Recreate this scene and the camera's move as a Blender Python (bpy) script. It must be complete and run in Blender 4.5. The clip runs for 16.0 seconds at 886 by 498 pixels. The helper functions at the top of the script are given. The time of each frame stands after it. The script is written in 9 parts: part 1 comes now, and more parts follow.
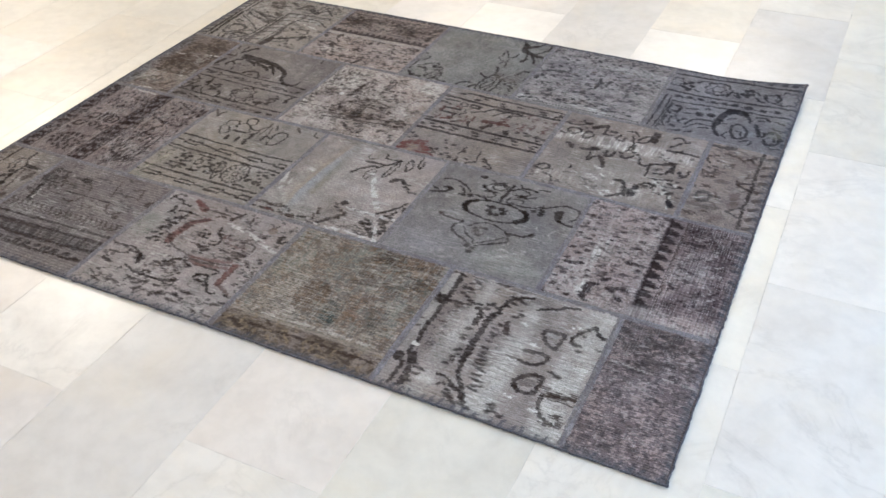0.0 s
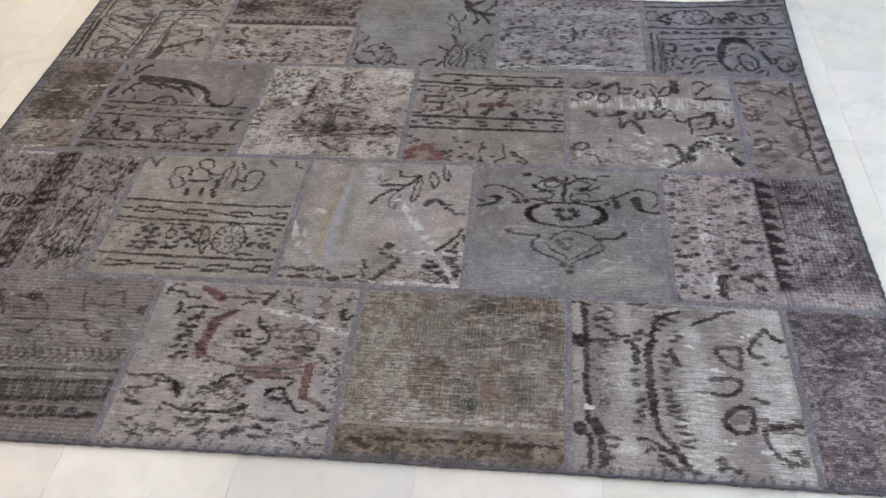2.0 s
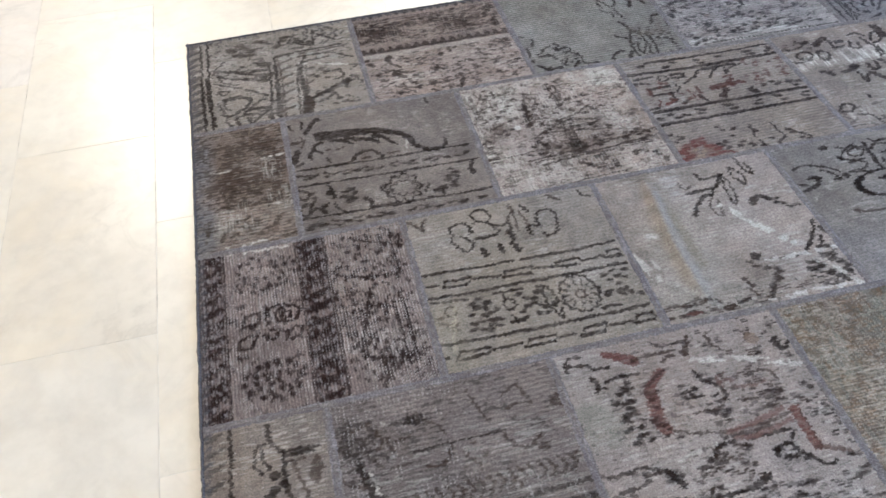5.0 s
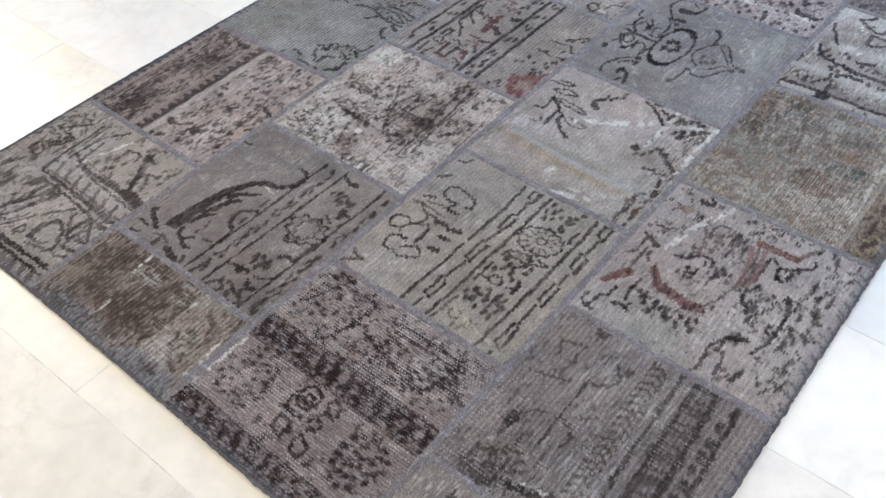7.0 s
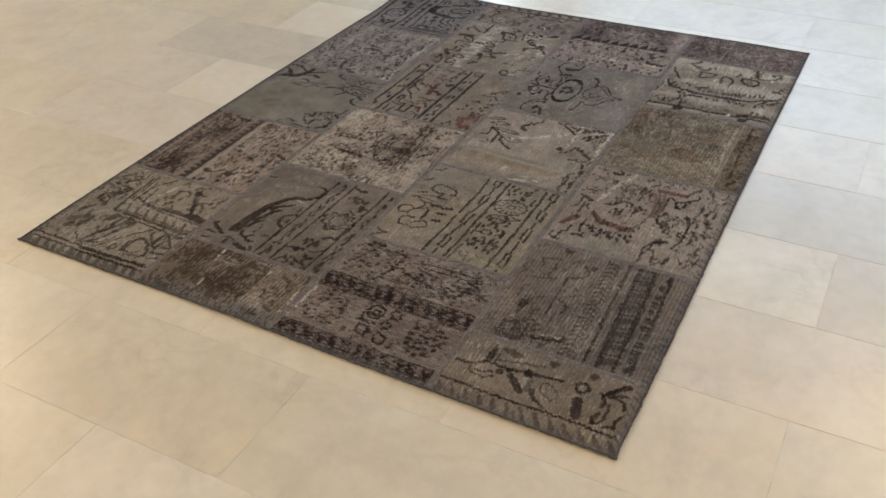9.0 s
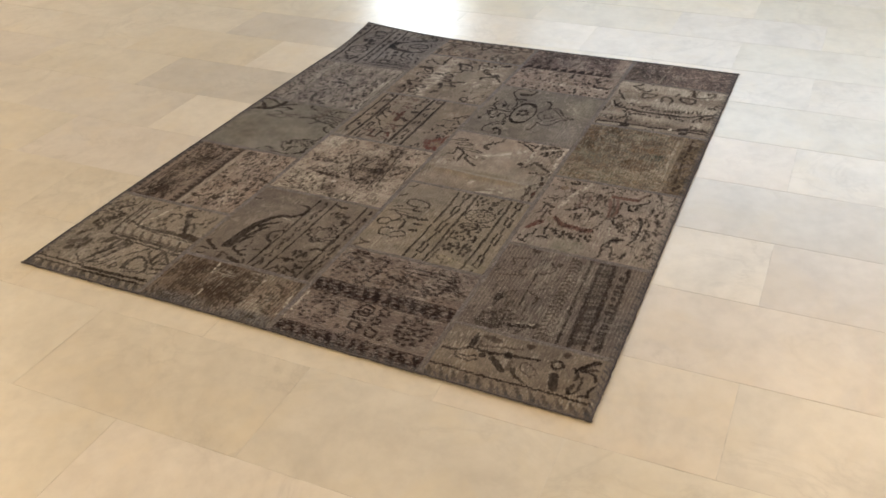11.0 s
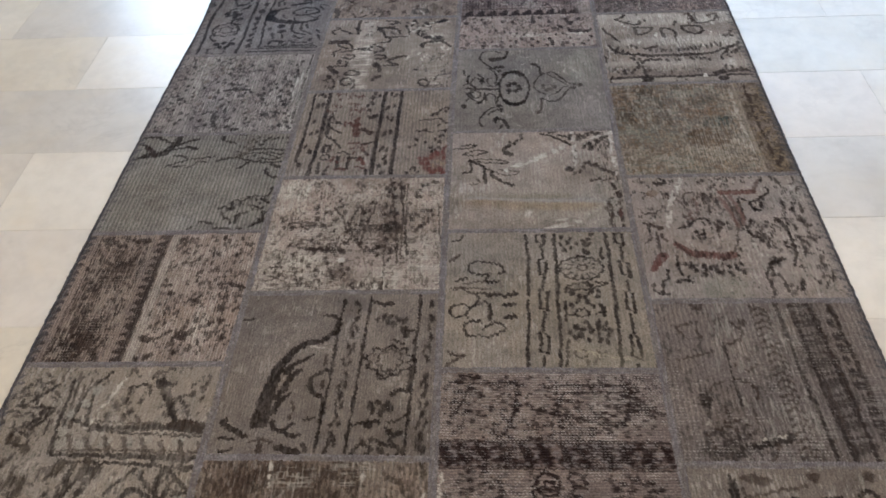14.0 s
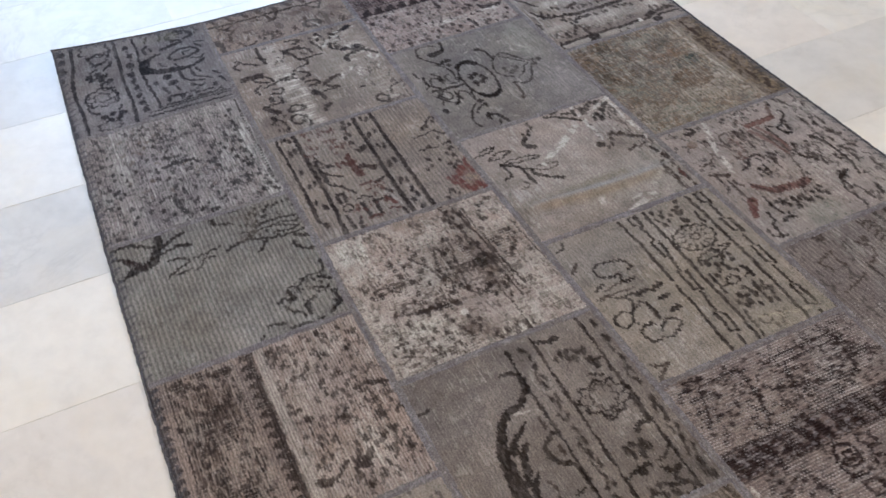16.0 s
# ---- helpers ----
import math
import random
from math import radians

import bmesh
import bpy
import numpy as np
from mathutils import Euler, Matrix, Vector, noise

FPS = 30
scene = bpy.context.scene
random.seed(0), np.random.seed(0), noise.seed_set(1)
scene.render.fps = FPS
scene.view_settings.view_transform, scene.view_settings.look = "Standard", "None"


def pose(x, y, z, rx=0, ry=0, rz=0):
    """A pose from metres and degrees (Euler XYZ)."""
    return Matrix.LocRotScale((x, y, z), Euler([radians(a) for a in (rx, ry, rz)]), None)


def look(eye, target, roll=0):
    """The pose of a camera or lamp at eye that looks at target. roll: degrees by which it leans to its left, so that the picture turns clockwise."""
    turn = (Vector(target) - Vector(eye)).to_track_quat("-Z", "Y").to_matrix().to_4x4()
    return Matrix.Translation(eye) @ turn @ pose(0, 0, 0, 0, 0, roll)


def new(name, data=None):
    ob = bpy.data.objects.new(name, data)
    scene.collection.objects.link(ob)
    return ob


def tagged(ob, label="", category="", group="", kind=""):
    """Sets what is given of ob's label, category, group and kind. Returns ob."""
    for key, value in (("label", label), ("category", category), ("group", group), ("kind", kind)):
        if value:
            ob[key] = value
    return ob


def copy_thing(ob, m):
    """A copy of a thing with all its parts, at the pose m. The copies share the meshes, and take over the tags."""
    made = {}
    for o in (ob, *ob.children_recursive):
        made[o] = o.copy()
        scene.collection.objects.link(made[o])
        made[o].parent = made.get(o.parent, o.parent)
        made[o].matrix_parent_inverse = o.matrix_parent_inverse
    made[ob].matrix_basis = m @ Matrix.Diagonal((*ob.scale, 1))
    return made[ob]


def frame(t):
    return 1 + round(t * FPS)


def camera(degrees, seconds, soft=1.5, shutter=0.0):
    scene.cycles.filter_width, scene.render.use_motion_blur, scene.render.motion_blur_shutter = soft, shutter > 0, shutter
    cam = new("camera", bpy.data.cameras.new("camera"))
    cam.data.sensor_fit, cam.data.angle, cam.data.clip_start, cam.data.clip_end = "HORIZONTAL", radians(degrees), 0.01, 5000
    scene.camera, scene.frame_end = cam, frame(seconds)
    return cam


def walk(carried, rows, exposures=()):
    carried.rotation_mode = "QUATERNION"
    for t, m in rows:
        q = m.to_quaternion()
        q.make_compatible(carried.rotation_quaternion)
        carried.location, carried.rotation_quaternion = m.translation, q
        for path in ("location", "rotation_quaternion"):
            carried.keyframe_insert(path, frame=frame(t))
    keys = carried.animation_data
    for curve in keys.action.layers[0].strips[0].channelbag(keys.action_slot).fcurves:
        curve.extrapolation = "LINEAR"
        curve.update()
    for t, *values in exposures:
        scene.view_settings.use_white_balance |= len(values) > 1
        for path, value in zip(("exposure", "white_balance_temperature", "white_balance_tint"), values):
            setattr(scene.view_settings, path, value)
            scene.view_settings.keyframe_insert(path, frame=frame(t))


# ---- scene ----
cam = camera(52.0, 16.0, soft=1.65)
PATH = [
    (0, (2.12, -1.06, 1.317), (1.399, 0.348, 0.094), -2.0),
    (0.5, (1.918, -0.926, 1.319), (1.342, 0.483, 0.022), -6.0),
    (1, (1.714, -0.903, 1.308), (1.3, 0.538, -0.016), -6.0),
    (1.5, (1.472, -0.905, 1.312), (1.24, 0.56, -0.03), -3.7),
    (2, (1.317, -0.831, 1.286), (1.135, 0.613, -0.085), -2.6),
    (2.5, (1.163, -0.725, 1.285), (1.026, 0.689, -0.122), -2.9),
    (3, (0.996, -0.727, 1.292), (0.888, 0.683, -0.123), -3.0),
    (3.5, (0.779, -0.763, 1.273), (0.744, 0.674, -0.117), -2.0),
    (4, (0.603, -0.702, 1.263), (0.622, 0.738, -0.125), -1.1),
    (4.2, (0.539, -0.652, 1.255), (0.578, 0.782, -0.139), -2.0),
    (6.3, (-0.112, -0.283, 1.186), (0.68, 0.889, -0.227), -4.5),
    (6.5, (-0.142, -0.222, 1.214), (0.703, 0.875, -0.229), -4.6),
    (7, (-0.312, -0.121, 1.243), (0.72, 0.789, -0.208), -3.0),
    (7.5, (-0.557, -0.041, 1.283), (0.675, 0.66, -0.128), 0.6),
    (8, (-0.731, -0.132, 1.294), (0.603, 0.578, -0.016), -0.2),
    (8.2, (-0.813, -0.214, 1.292), (0.534, 0.548, 0.025), -1.1),
    (10.3, (-1.391, -0.313, 1.344), (0.136, 0.397, 0.266), -1.6),
    (10.5, (-1.379, -0.318, 1.343), (0.149, 0.393, 0.266), -1.9),
    (11, (-1.376, -0.317, 1.347), (0.146, 0.388, 0.258), -2.1),
    (11.5, (-1.385, -0.262, 1.345), (0.16, 0.398, 0.26), -2.0),
    (12, (-1.309, -0.142, 1.336), (0.261, 0.431, 0.237), -3.1),
    (12.5, (-1.089, 0.038, 1.326), (0.438, 0.579, 0.153), -5.7),
    (13, (-0.947, 0.251, 1.288), (0.574, 0.697, 0.067), -5.6),
    (13.5, (-0.843, 0.522, 1.305), (0.67, 0.779, 0.023), -4.8),
    (14, (-0.683, 0.701, 1.273), (0.817, 0.811, -0.045), -3.6),
    (14.5, (-0.55, 0.872, 1.282), (0.9, 0.851, -0.096), -2.2),
    (15, (-0.52, 1.144, 1.28), (0.892, 0.92, -0.118), -0.9),
    (15.5, (-0.455, 1.36, 1.279), (0.919, 0.92, -0.107), -0.2),
    (16, (-0.285, 1.516, 1.266), (1.022, 0.925, -0.127), -2.4),
]
EXPOSURES = [
    (0.0, 0.17, 5600, 13), (0.5, 0.35, 5780, 14), (1.0, 0.24, 5740, 14), (1.5, 0.16, 5680, 14), (2.0, 0.12, 5650, 15), (2.5, 0.32, 5600, 15), (3.0, 0.60, 5700, 10), (3.5, 0.47, 5400, 11), (4.2, 0.19, 5400, 12),
    (6.3, 0.43, 5250, 12), (7.0, 0.40, 5300, 12), (7.5, 0.28, 5400, 12), (8.2, -0.20, 6150, 12), (10.3, -0.62, 7450, 16), (11.0, -0.47, 7700, 16), (11.5, -0.44, 7800, 16), (12.0, -0.42, 7850, 16), (12.5, -0.42, 7550, 17),
    (13.0, -0.05, 6750, 17), (13.5, -0.33, 6350, 15), (14.0, -0.30, 6200, 15), (14.5, -0.07, 5850, 13), (15.0, 0.0, 5850, 15), (15.5, 0.06, 5830, 15), (16.0, -0.06, 5850, 16),
]
walk(cam, [(t, look(eye, target, roll)) for t, eye, target, roll in PATH], EXPOSURES)

# ---------------------------------------------------------------- world and lights
SUN_ELEV, SUN_ROT = radians(48), radians(60)
world = bpy.data.worlds.new("sky")
scene.world = world
world.use_nodes = True
wn = world.node_tree.nodes
sky = wn.new("ShaderNodeTexSky")
sky.sky_type = "NISHITA"
sky.sun_disc = False
sky.sun_elevation, sky.sun_rotation = SUN_ELEV, SUN_ROT
world.node_tree.links.new(sky.outputs[0], wn["Background"].inputs[0])
wn["Background"].inputs[1].default_value = 0.15


def area_lamp(name, m, sx, sy, watts, colour, shape="RECTANGLE"):
    data = bpy.data.lights.new(name, "AREA")
    data.shape, data.size, data.energy, data.color = shape, sx, watts, colour
    if shape == "RECTANGLE":
        data.size_y = sy
    ob = new(name, data)
    ob.matrix_world = m
    return ob


ROOM_X0, ROOM_X1, ROOM_Y0, ROOM_Y1, ROOM_H = -4.6, 5.0, -3.8, 5.2, 2.62
WALL_T = 0.2
WIN = (-2.6, 1.95, 0.95, 2.42)
DOOR = (2.42, 3.22, 0.0, 2.25)
# the first is inferred from its floor glint, the other five are added fill
ASSUMED_DOWNLIGHTS = [(2.9, -0.75, 18), (-0.35, -2.3, 40), (-3.4, -0.75, 84), (1.2, 4.85, 46), (-3.0, 2.8, 66), (-0.6, 4.75, 45)]

# daylight that comes in by the window and the glazed door
area_lamp("window_daylight", look((ROOM_X1 + 0.05, (WIN[0] + WIN[1]) / 2, (WIN[2] + WIN[3]) / 2), (0, (WIN[0] + WIN[1]) / 2, 0.9)),
          WIN[1] - WIN[0], WIN[3] - WIN[2], 117, (0.50, 0.75, 1.0))
area_lamp("door_daylight", look((ROOM_X1 + 0.05, (DOOR[0] + DOOR[1]) / 2, 1.15), (0, (DOOR[0] + DOOR[1]) / 2, 0.8)),
          DOOR[1] - DOOR[0] - 0.1, 2.1, 52, (0.62, 0.82, 1.0))
# warm lamps overhead, all but the first added unseen to even out brightness
for lx, ly, watts in ASSUMED_DOWNLIGHTS:
    area_lamp("assumed_downlight_lamp", pose(lx, ly, ROOM_H - 0.012), 0.56, 0.56, watts, (1.0, 0.82, 0.57), "DISK")


# ---------------------------------------------------------------- materials
def material(name):
    m = bpy.data.materials.new(name)
    m.use_nodes = True
    nt = m.node_tree
    return m, nt, nt.nodes["Principled BSDF"]


def node(nt, kind, **values):
    n = nt.nodes.new(kind)
    for key, value in values.items():
        if key == "operation":
            n.operation = value
        elif key == "blend":
            n.data_type, n.blend_type = "RGBA", value
        elif key == "attribute":
            n.attribute_name = value
    return n


def ramp(nt, source, stops):
    r = nt.nodes.new("ShaderNodeValToRGB")
    while len(r.color_ramp.elements) < len(stops):
        r.color_ramp.elements.new(0.5)
    for e, (at, c) in zip(r.color_ramp.elements, stops):
        e.position, e.color = at, (*c, 1)
    nt.links.new(source, r.inputs[0])
    return r.outputs[0]


def noise_tex(nt, vec, scale, detail=4.0, rough=0.55, distort=0.0):
    n = nt.nodes.new("ShaderNodeTexNoise")
    n.inputs["Scale"].default_value, n.inputs["Detail"].default_value = scale, detail
    n.inputs["Roughness"].default_value, n.inputs["Distortion"].default_value = rough, distort
    if vec is not None:
        nt.links.new(vec, n.inputs["Vector"])
    return n.outputs[0]


def mix(nt, fac, a, b, blend="MIX"):
    n = node(nt, "ShaderNodeMix", blend=blend)
    for socket, value in ((n.inputs[0], fac), (n.inputs[6], a), (n.inputs[7], b)):
        if isinstance(value, (int, float)):
            socket.default_value = value
        elif isinstance(value, tuple):
            socket.default_value = (*value, 1)
        else:
            nt.links.new(value, socket)
    return n.outputs[2]


def calc(nt, op, a, b=0.0, c=0.0):
    n = node(nt, "ShaderNodeMath", operation=op)
    for socket, value in zip(n.inputs, (a, b, c)):
        if isinstance(value, (int, float)):
            socket.default_value = value
        else:
            nt.links.new(value, socket)
    return n.outputs[0]


def bump(nt, bsdf, height, strength, distance):
    b = nt.nodes.new("ShaderNodeBump")
    b.inputs["Strength"].default_value, b.inputs["Distance"].default_value = strength, distance
    nt.links.new(height, b.inputs["Height"])
    nt.links.new(b.outputs[0], bsdf.inputs["Normal"])


def marble():
    m, nt, bsdf = material("honed_marble")
    pos = nt.nodes.new("ShaderNodeNewGeometry").outputs["Position"]
    info = nt.nodes.new("ShaderNodeObjectInfo")
    shift = nt.nodes.new("ShaderNodeVectorMath")
    shift.operation = "ADD"
    nt.links.new(pos, shift.inputs[0])
    far = nt.nodes.new("ShaderNodeCombineXYZ")
    nt.links.new(calc(nt, "MULTIPLY", info.outputs["Random"], 37.0), far.inputs[0])
    nt.links.new(calc(nt, "MULTIPLY", info.outputs["Random"], 91.0), far.inputs[2])
    nt.links.new(far.outputs[0], shift.inputs[1])
    vec = shift.outputs[0]
    cloud = noise_tex(nt, vec, 4.5, 6, 0.6, 0.6)
    fine = noise_tex(nt, vec, 26.0, 5, 0.6, 0.2)
    vein = noise_tex(nt, vec, 3.0, 7, 0.62, 1.4)
    tone = ramp(nt, cloud, [(0.30, (0.60, 0.585, 0.56)), (0.5, (0.72, 0.705, 0.675)), (0.68, (0.78, 0.765, 0.735))])
    tone = mix(nt, 0.35, tone, ramp(nt, fine, [(0.35, (0.62, 0.605, 0.575)), (0.6, (0.77, 0.755, 0.725))]))
    edge = calc(nt, "ABSOLUTE", calc(nt, "SUBTRACT", vein, 0.5))
    line = ramp(nt, edge, [(0.0, (1, 1, 1)), (0.014, (0.4, 0.4, 0.4)), (0.045, (0, 0, 0))])
    patchy = ramp(nt, noise_tex(nt, vec, 2.1, 2), [(0.45, (0, 0, 0)), (0.60, (1, 1, 1))])
    tone = mix(nt, calc(nt, "MULTIPLY", calc(nt, "MULTIPLY", line, patchy), 0.30), tone, (0.42, 0.405, 0.385))
    specks = ramp(nt, noise_tex(nt, vec, 55.0, 2, 0.5, 0.4), [(0.70, (0, 0, 0)), (0.78, (1, 1, 1))])
    tone = mix(nt, calc(nt, "MULTIPLY", specks, 0.10), tone, (0.40, 0.36, 0.30))
    # soft grey and ochre clouds, some with a smoky rim
    smoke = ramp(nt, noise_tex(nt, vec, 2.6, 5, 0.62, 0.9), [(0.48, (0, 0, 0)), (0.60, (1, 1, 1)), (0.64, (0.45, 0.45, 0.45)), (0.78, (0.2, 0.2, 0.2))])
    tone = mix(nt, calc(nt, "MULTIPLY", smoke, 0.15), tone, (0.54, 0.49, 0.43))
    ochre = ramp(nt, noise_tex(nt, vec, 5.5, 4, 0.6, 0.5), [(0.50, (0, 0, 0)), (0.68, (1, 1, 1))])
    tone = mix(nt, calc(nt, "MULTIPLY", ochre, 0.34), tone, (0.76, 0.70, 0.58))
    tone = mix(nt, 1.0, mix(nt, 1.0, tone, (0.882, 0.853, 0.815), "MULTIPLY"), info.outputs["Color"], "MULTIPLY")
    nt.links.new(tone, bsdf.inputs["Base Color"])
    rough = calc(nt, "MULTIPLY_ADD", noise_tex(nt, vec, 7.0, 4), 0.16, 0.255)
    nt.links.new(rough, bsdf.inputs["Roughness"])
    bsdf.inputs["IOR"].default_value = 1.55
    bsdf.inputs["Specular IOR Level"].default_value = 1.05
    bump(nt, bsdf, noise_tex(nt, vec, 12.0, 3), 0.12, 0.002)
    return m


def plaster(name, colour):
    m, nt, bsdf = material(name)
    pos = nt.nodes.new("ShaderNodeNewGeometry").outputs["Position"]
    n = noise_tex(nt, pos, 1.6, 5)
    dark = tuple(c * 0.93 for c in colour)
    nt.links.new(ramp(nt, n, [(0.3, dark), (0.7, colour)]), bsdf.inputs["Base Color"])
    bsdf.inputs["Roughness"].default_value = 0.85
    bump(nt, bsdf, noise_tex(nt, pos, 90.0, 3), 0.15, 0.002)
    return m


def plain(name, colour, roughness, metallic=0.0):
    m, nt, bsdf = material(name)
    pos = nt.nodes.new("ShaderNodeNewGeometry").outputs["Position"]
    n = noise_tex(nt, pos, 14.0, 4)
    dark = tuple(c * 0.88 for c in colour)
    nt.links.new(ramp(nt, n, [(0.3, dark), (0.7, colour)]), bsdf.inputs["Base Color"])
    bsdf.inputs["Roughness"].default_value, bsdf.inputs["Metallic"].default_value = roughness, metallic
    return m


def grout():
    m, nt, bsdf = material("joint_grout")
    pos = nt.nodes.new("ShaderNodeNewGeometry").outputs["Position"]
    n = noise_tex(nt, pos, 11.0, 5, 0.65)
    nt.links.new(ramp(nt, n, [(0.30, (0.26, 0.235, 0.20)), (0.42, (0.52, 0.49, 0.44)), (0.54, (0.66, 0.635, 0.585))]), bsdf.inputs["Base Color"])
    bsdf.inputs["Roughness"].default_value = 0.9
    return m


def glow(name, colour, strength):
    m, nt, bsdf = material(name)
    bsdf.inputs["Emission Color"].default_value = (*colour, 1)
    bsdf.inputs["Emission Strength"].default_value = strength
    return m


def glass():
    m, nt, bsdf = material("window_glass")
    bsdf.inputs["Transmission Weight"].default_value = 1.0
    bsdf.inputs["Roughness"].default_value = 0.0
    bsdf.inputs["IOR"].default_value = 1.45
    return m


RIB_WIDE, RIB_FINE = 0.0092, 0.0056


def wool():
    """Knotted wool: the dye of each knot is in the mesh; the ribs of the bared weft, the yarn's grain and its pale worn
    tips with painted glints are added here.
    """
    m, nt, bsdf = material("knotted_wool")
    dye = node(nt, "ShaderNodeAttribute", attribute="dye").outputs["Color"]
    weave = nt.nodes.new("ShaderNodeSeparateColor")
    nt.links.new(node(nt, "ShaderNodeAttribute", attribute="weave").outputs["Color"], weave.inputs[0])
    place = nt.nodes.new("ShaderNodeTexCoord").outputs["Object"]
    axes = nt.nodes.new("ShaderNodeSeparateXYZ")
    nt.links.new(place, axes.inputs[0])
    wob = calc(nt, "MULTIPLY_ADD", noise_tex(nt, place, 45.0, 2), 0.005, -0.0025)

    def drawn(x, y, detail=2, rough=0.55):
        """Noise drawn out along one axis."""
        n = nt.nodes.new("ShaderNodeMapping")
        n.inputs["Scale"].default_value = (x, y, 200.0)
        nt.links.new(place, n.inputs[0])
        return noise_tex(nt, n.outputs[0], 1.0, detail, rough)

    def ribs(axis, strength, dashes):
        at = calc(nt, "ADD", axis, wob)
        wide = calc(nt, "SINE", calc(nt, "MULTIPLY", at, 2 * math.pi / RIB_WIDE))
        fine = calc(nt, "SINE", calc(nt, "MULTIPLY", at, 2 * math.pi / RIB_FINE))
        wave = calc(nt, "ADD", calc(nt, "MULTIPLY", wide, calc(nt, "SUBTRACT", 1.0, weave.outputs[2])), calc(nt, "MULTIPLY", fine, weave.outputs[2]))
        broken = ramp(nt, dashes, [(0.38, (0.15, 0.15, 0.15)), (0.56, (1, 1, 1))])
        return calc(nt, "MULTIPLY", calc(nt, "MULTIPLY", wave, strength), broken)

    both = calc(nt, "ADD", ribs(axes.outputs[1], weave.outputs[0], drawn(120.0, 330.0)), ribs(axes.outputs[0], weave.outputs[1], drawn(330.0, 120.0)))
    yarn = drawn(130.0, 430.0, 3, 0.6)
    grain = calc(nt, "MULTIPLY_ADD", noise_tex(nt, place, 420.0, 3, 0.6), 0.72, calc(nt, "MULTIPLY", yarn, 0.28))
    blot = noise_tex(nt, place, 30.0, 4, 0.6)
    gain = calc(nt, "MULTIPLY_ADD", grain, 2.8, -0.4)
    gain = calc(nt, "MULTIPLY", gain, calc(nt, "MULTIPLY_ADD", blot, 0.7, 0.65))
    gain = calc(nt, "MULTIPLY", gain, calc(nt, "MULTIPLY_ADD", both, 0.70, 1.0))
    n = nt.nodes.new("ShaderNodeVectorMath")
    n.operation = "SCALE"
    nt.links.new(dye, n.inputs[0])
    nt.links.new(gain, n.inputs["Scale"])
    # dark-dyed yarn stays dark where it is worn
    depth = nt.nodes.new("ShaderNodeSeparateColor")
    nt.links.new(dye, depth.inputs[0])
    pale = ramp(nt, depth.outputs[0], [(0.02, (0.30, 0.30, 0.30)), (0.09, (1, 1, 1))])
    pale = calc(nt, "MAXIMUM", pale, calc(nt, "ADD", weave.outputs[0], weave.outputs[1]))
    crest = calc(nt, "MULTIPLY", calc(nt, "POWER", calc(nt, "MAXIMUM", both, 0.0), 1.6), pale)
    tone = mix(nt, calc(nt, "MULTIPLY", crest, 0.50), n.outputs[0], (0.270, 0.250, 0.240))
    # worn yarn tips and their glints painted as thin pale dashes, crowded in places
    crowd = ramp(nt, noise_tex(nt, place, 16.0, 3), [(0.40, (0.12, 0.12, 0.12)), (0.62, (1, 1, 1))])
    end_glints_x = ramp(nt, drawn(85.0, 470.0), [(0.61, (0, 0, 0)), (0.69, (1, 1, 1))])
    end_glints_y = ramp(nt, drawn(470.0, 85.0), [(0.61, (0, 0, 0)), (0.69, (1, 1, 1))])
    along = ramp(nt, weave.outputs[1], [(0.2, (0, 0, 0)), (0.4, (1, 1, 1))])
    end_glints = calc(nt, "MULTIPLY", mix(nt, along, end_glints_x, end_glints_y), calc(nt, "MULTIPLY", crowd, pale))
    bare = calc(nt, "MULTIPLY_ADD", calc(nt, "ADD", weave.outputs[0], weave.outputs[1]), 0.55, 0.14)
    tone = mix(nt, calc(nt, "MULTIPLY", end_glints, bare), tone, (0.40, 0.385, 0.375))
    lint = ramp(nt, drawn(150.0, 190.0), [(0.735, (0, 0, 0)), (0.775, (1, 1, 1))])
    nt.links.new(mix(nt, calc(nt, "MULTIPLY", calc(nt, "MULTIPLY", lint, crowd), 0.65), tone, (0.55, 0.54, 0.53)), bsdf.inputs["Base Color"])
    bsdf.inputs["Roughness"].default_value = 0.8
    bsdf.inputs["Specular IOR Level"].default_value = 0.045
    bsdf.inputs["Sheen Weight"].default_value = 0.006
    bsdf.inputs["Sheen Roughness"].default_value = 0.4
    height = calc(nt, "ADD", calc(nt, "MULTIPLY", grain, 0.7), calc(nt, "MULTIPLY", both, 0.8))
    bump(nt, bsdf, height, 0.6, 0.0012)
    return m


MARBLE = marble()
GROUT = grout()
WALL = plaster("wall_plaster", (0.44, 0.40, 0.34))
CEILING = plaster("ceiling_paint", (0.82, 0.81, 0.78))
FRAME = plain("white_frame_paint", (0.75, 0.75, 0.74), 0.4)
METAL = plain("brushed_steel", (0.6, 0.6, 0.6), 0.35, 1.0)
LAMP_GLOW = glow("lamp_glow", (1.0, 0.86, 0.68), 2.5)
GLASS = glass()
OUTSIDE = plain("pale_paving", (0.55, 0.54, 0.52), 0.9)
WOOL = wool()


# ---------------------------------------------------------------- mesh helpers
def box(bm, x0, x1, y0, y1, z0, z1):
    vs = [bm.verts.new((x, y, z)) for z in (z0, z1) for y in (y0, y1) for x in (x0, x1)]
    for f in ((0, 2, 3, 1), (4, 5, 7, 6), (0, 1, 5, 4), (2, 6, 7, 3), (0, 4, 6, 2), (1, 3, 7, 5)):
        bm.faces.new([vs[i] for i in f])
    return bm


def part(name, bm, mat, parent=None, label=""):
    me = bpy.data.meshes.new(name)
    bm.to_mesh(me)
    bm.free()
    me.materials.append(mat)
    ob = new(name, me)
    ob.parent = parent
    return tagged(ob, label)


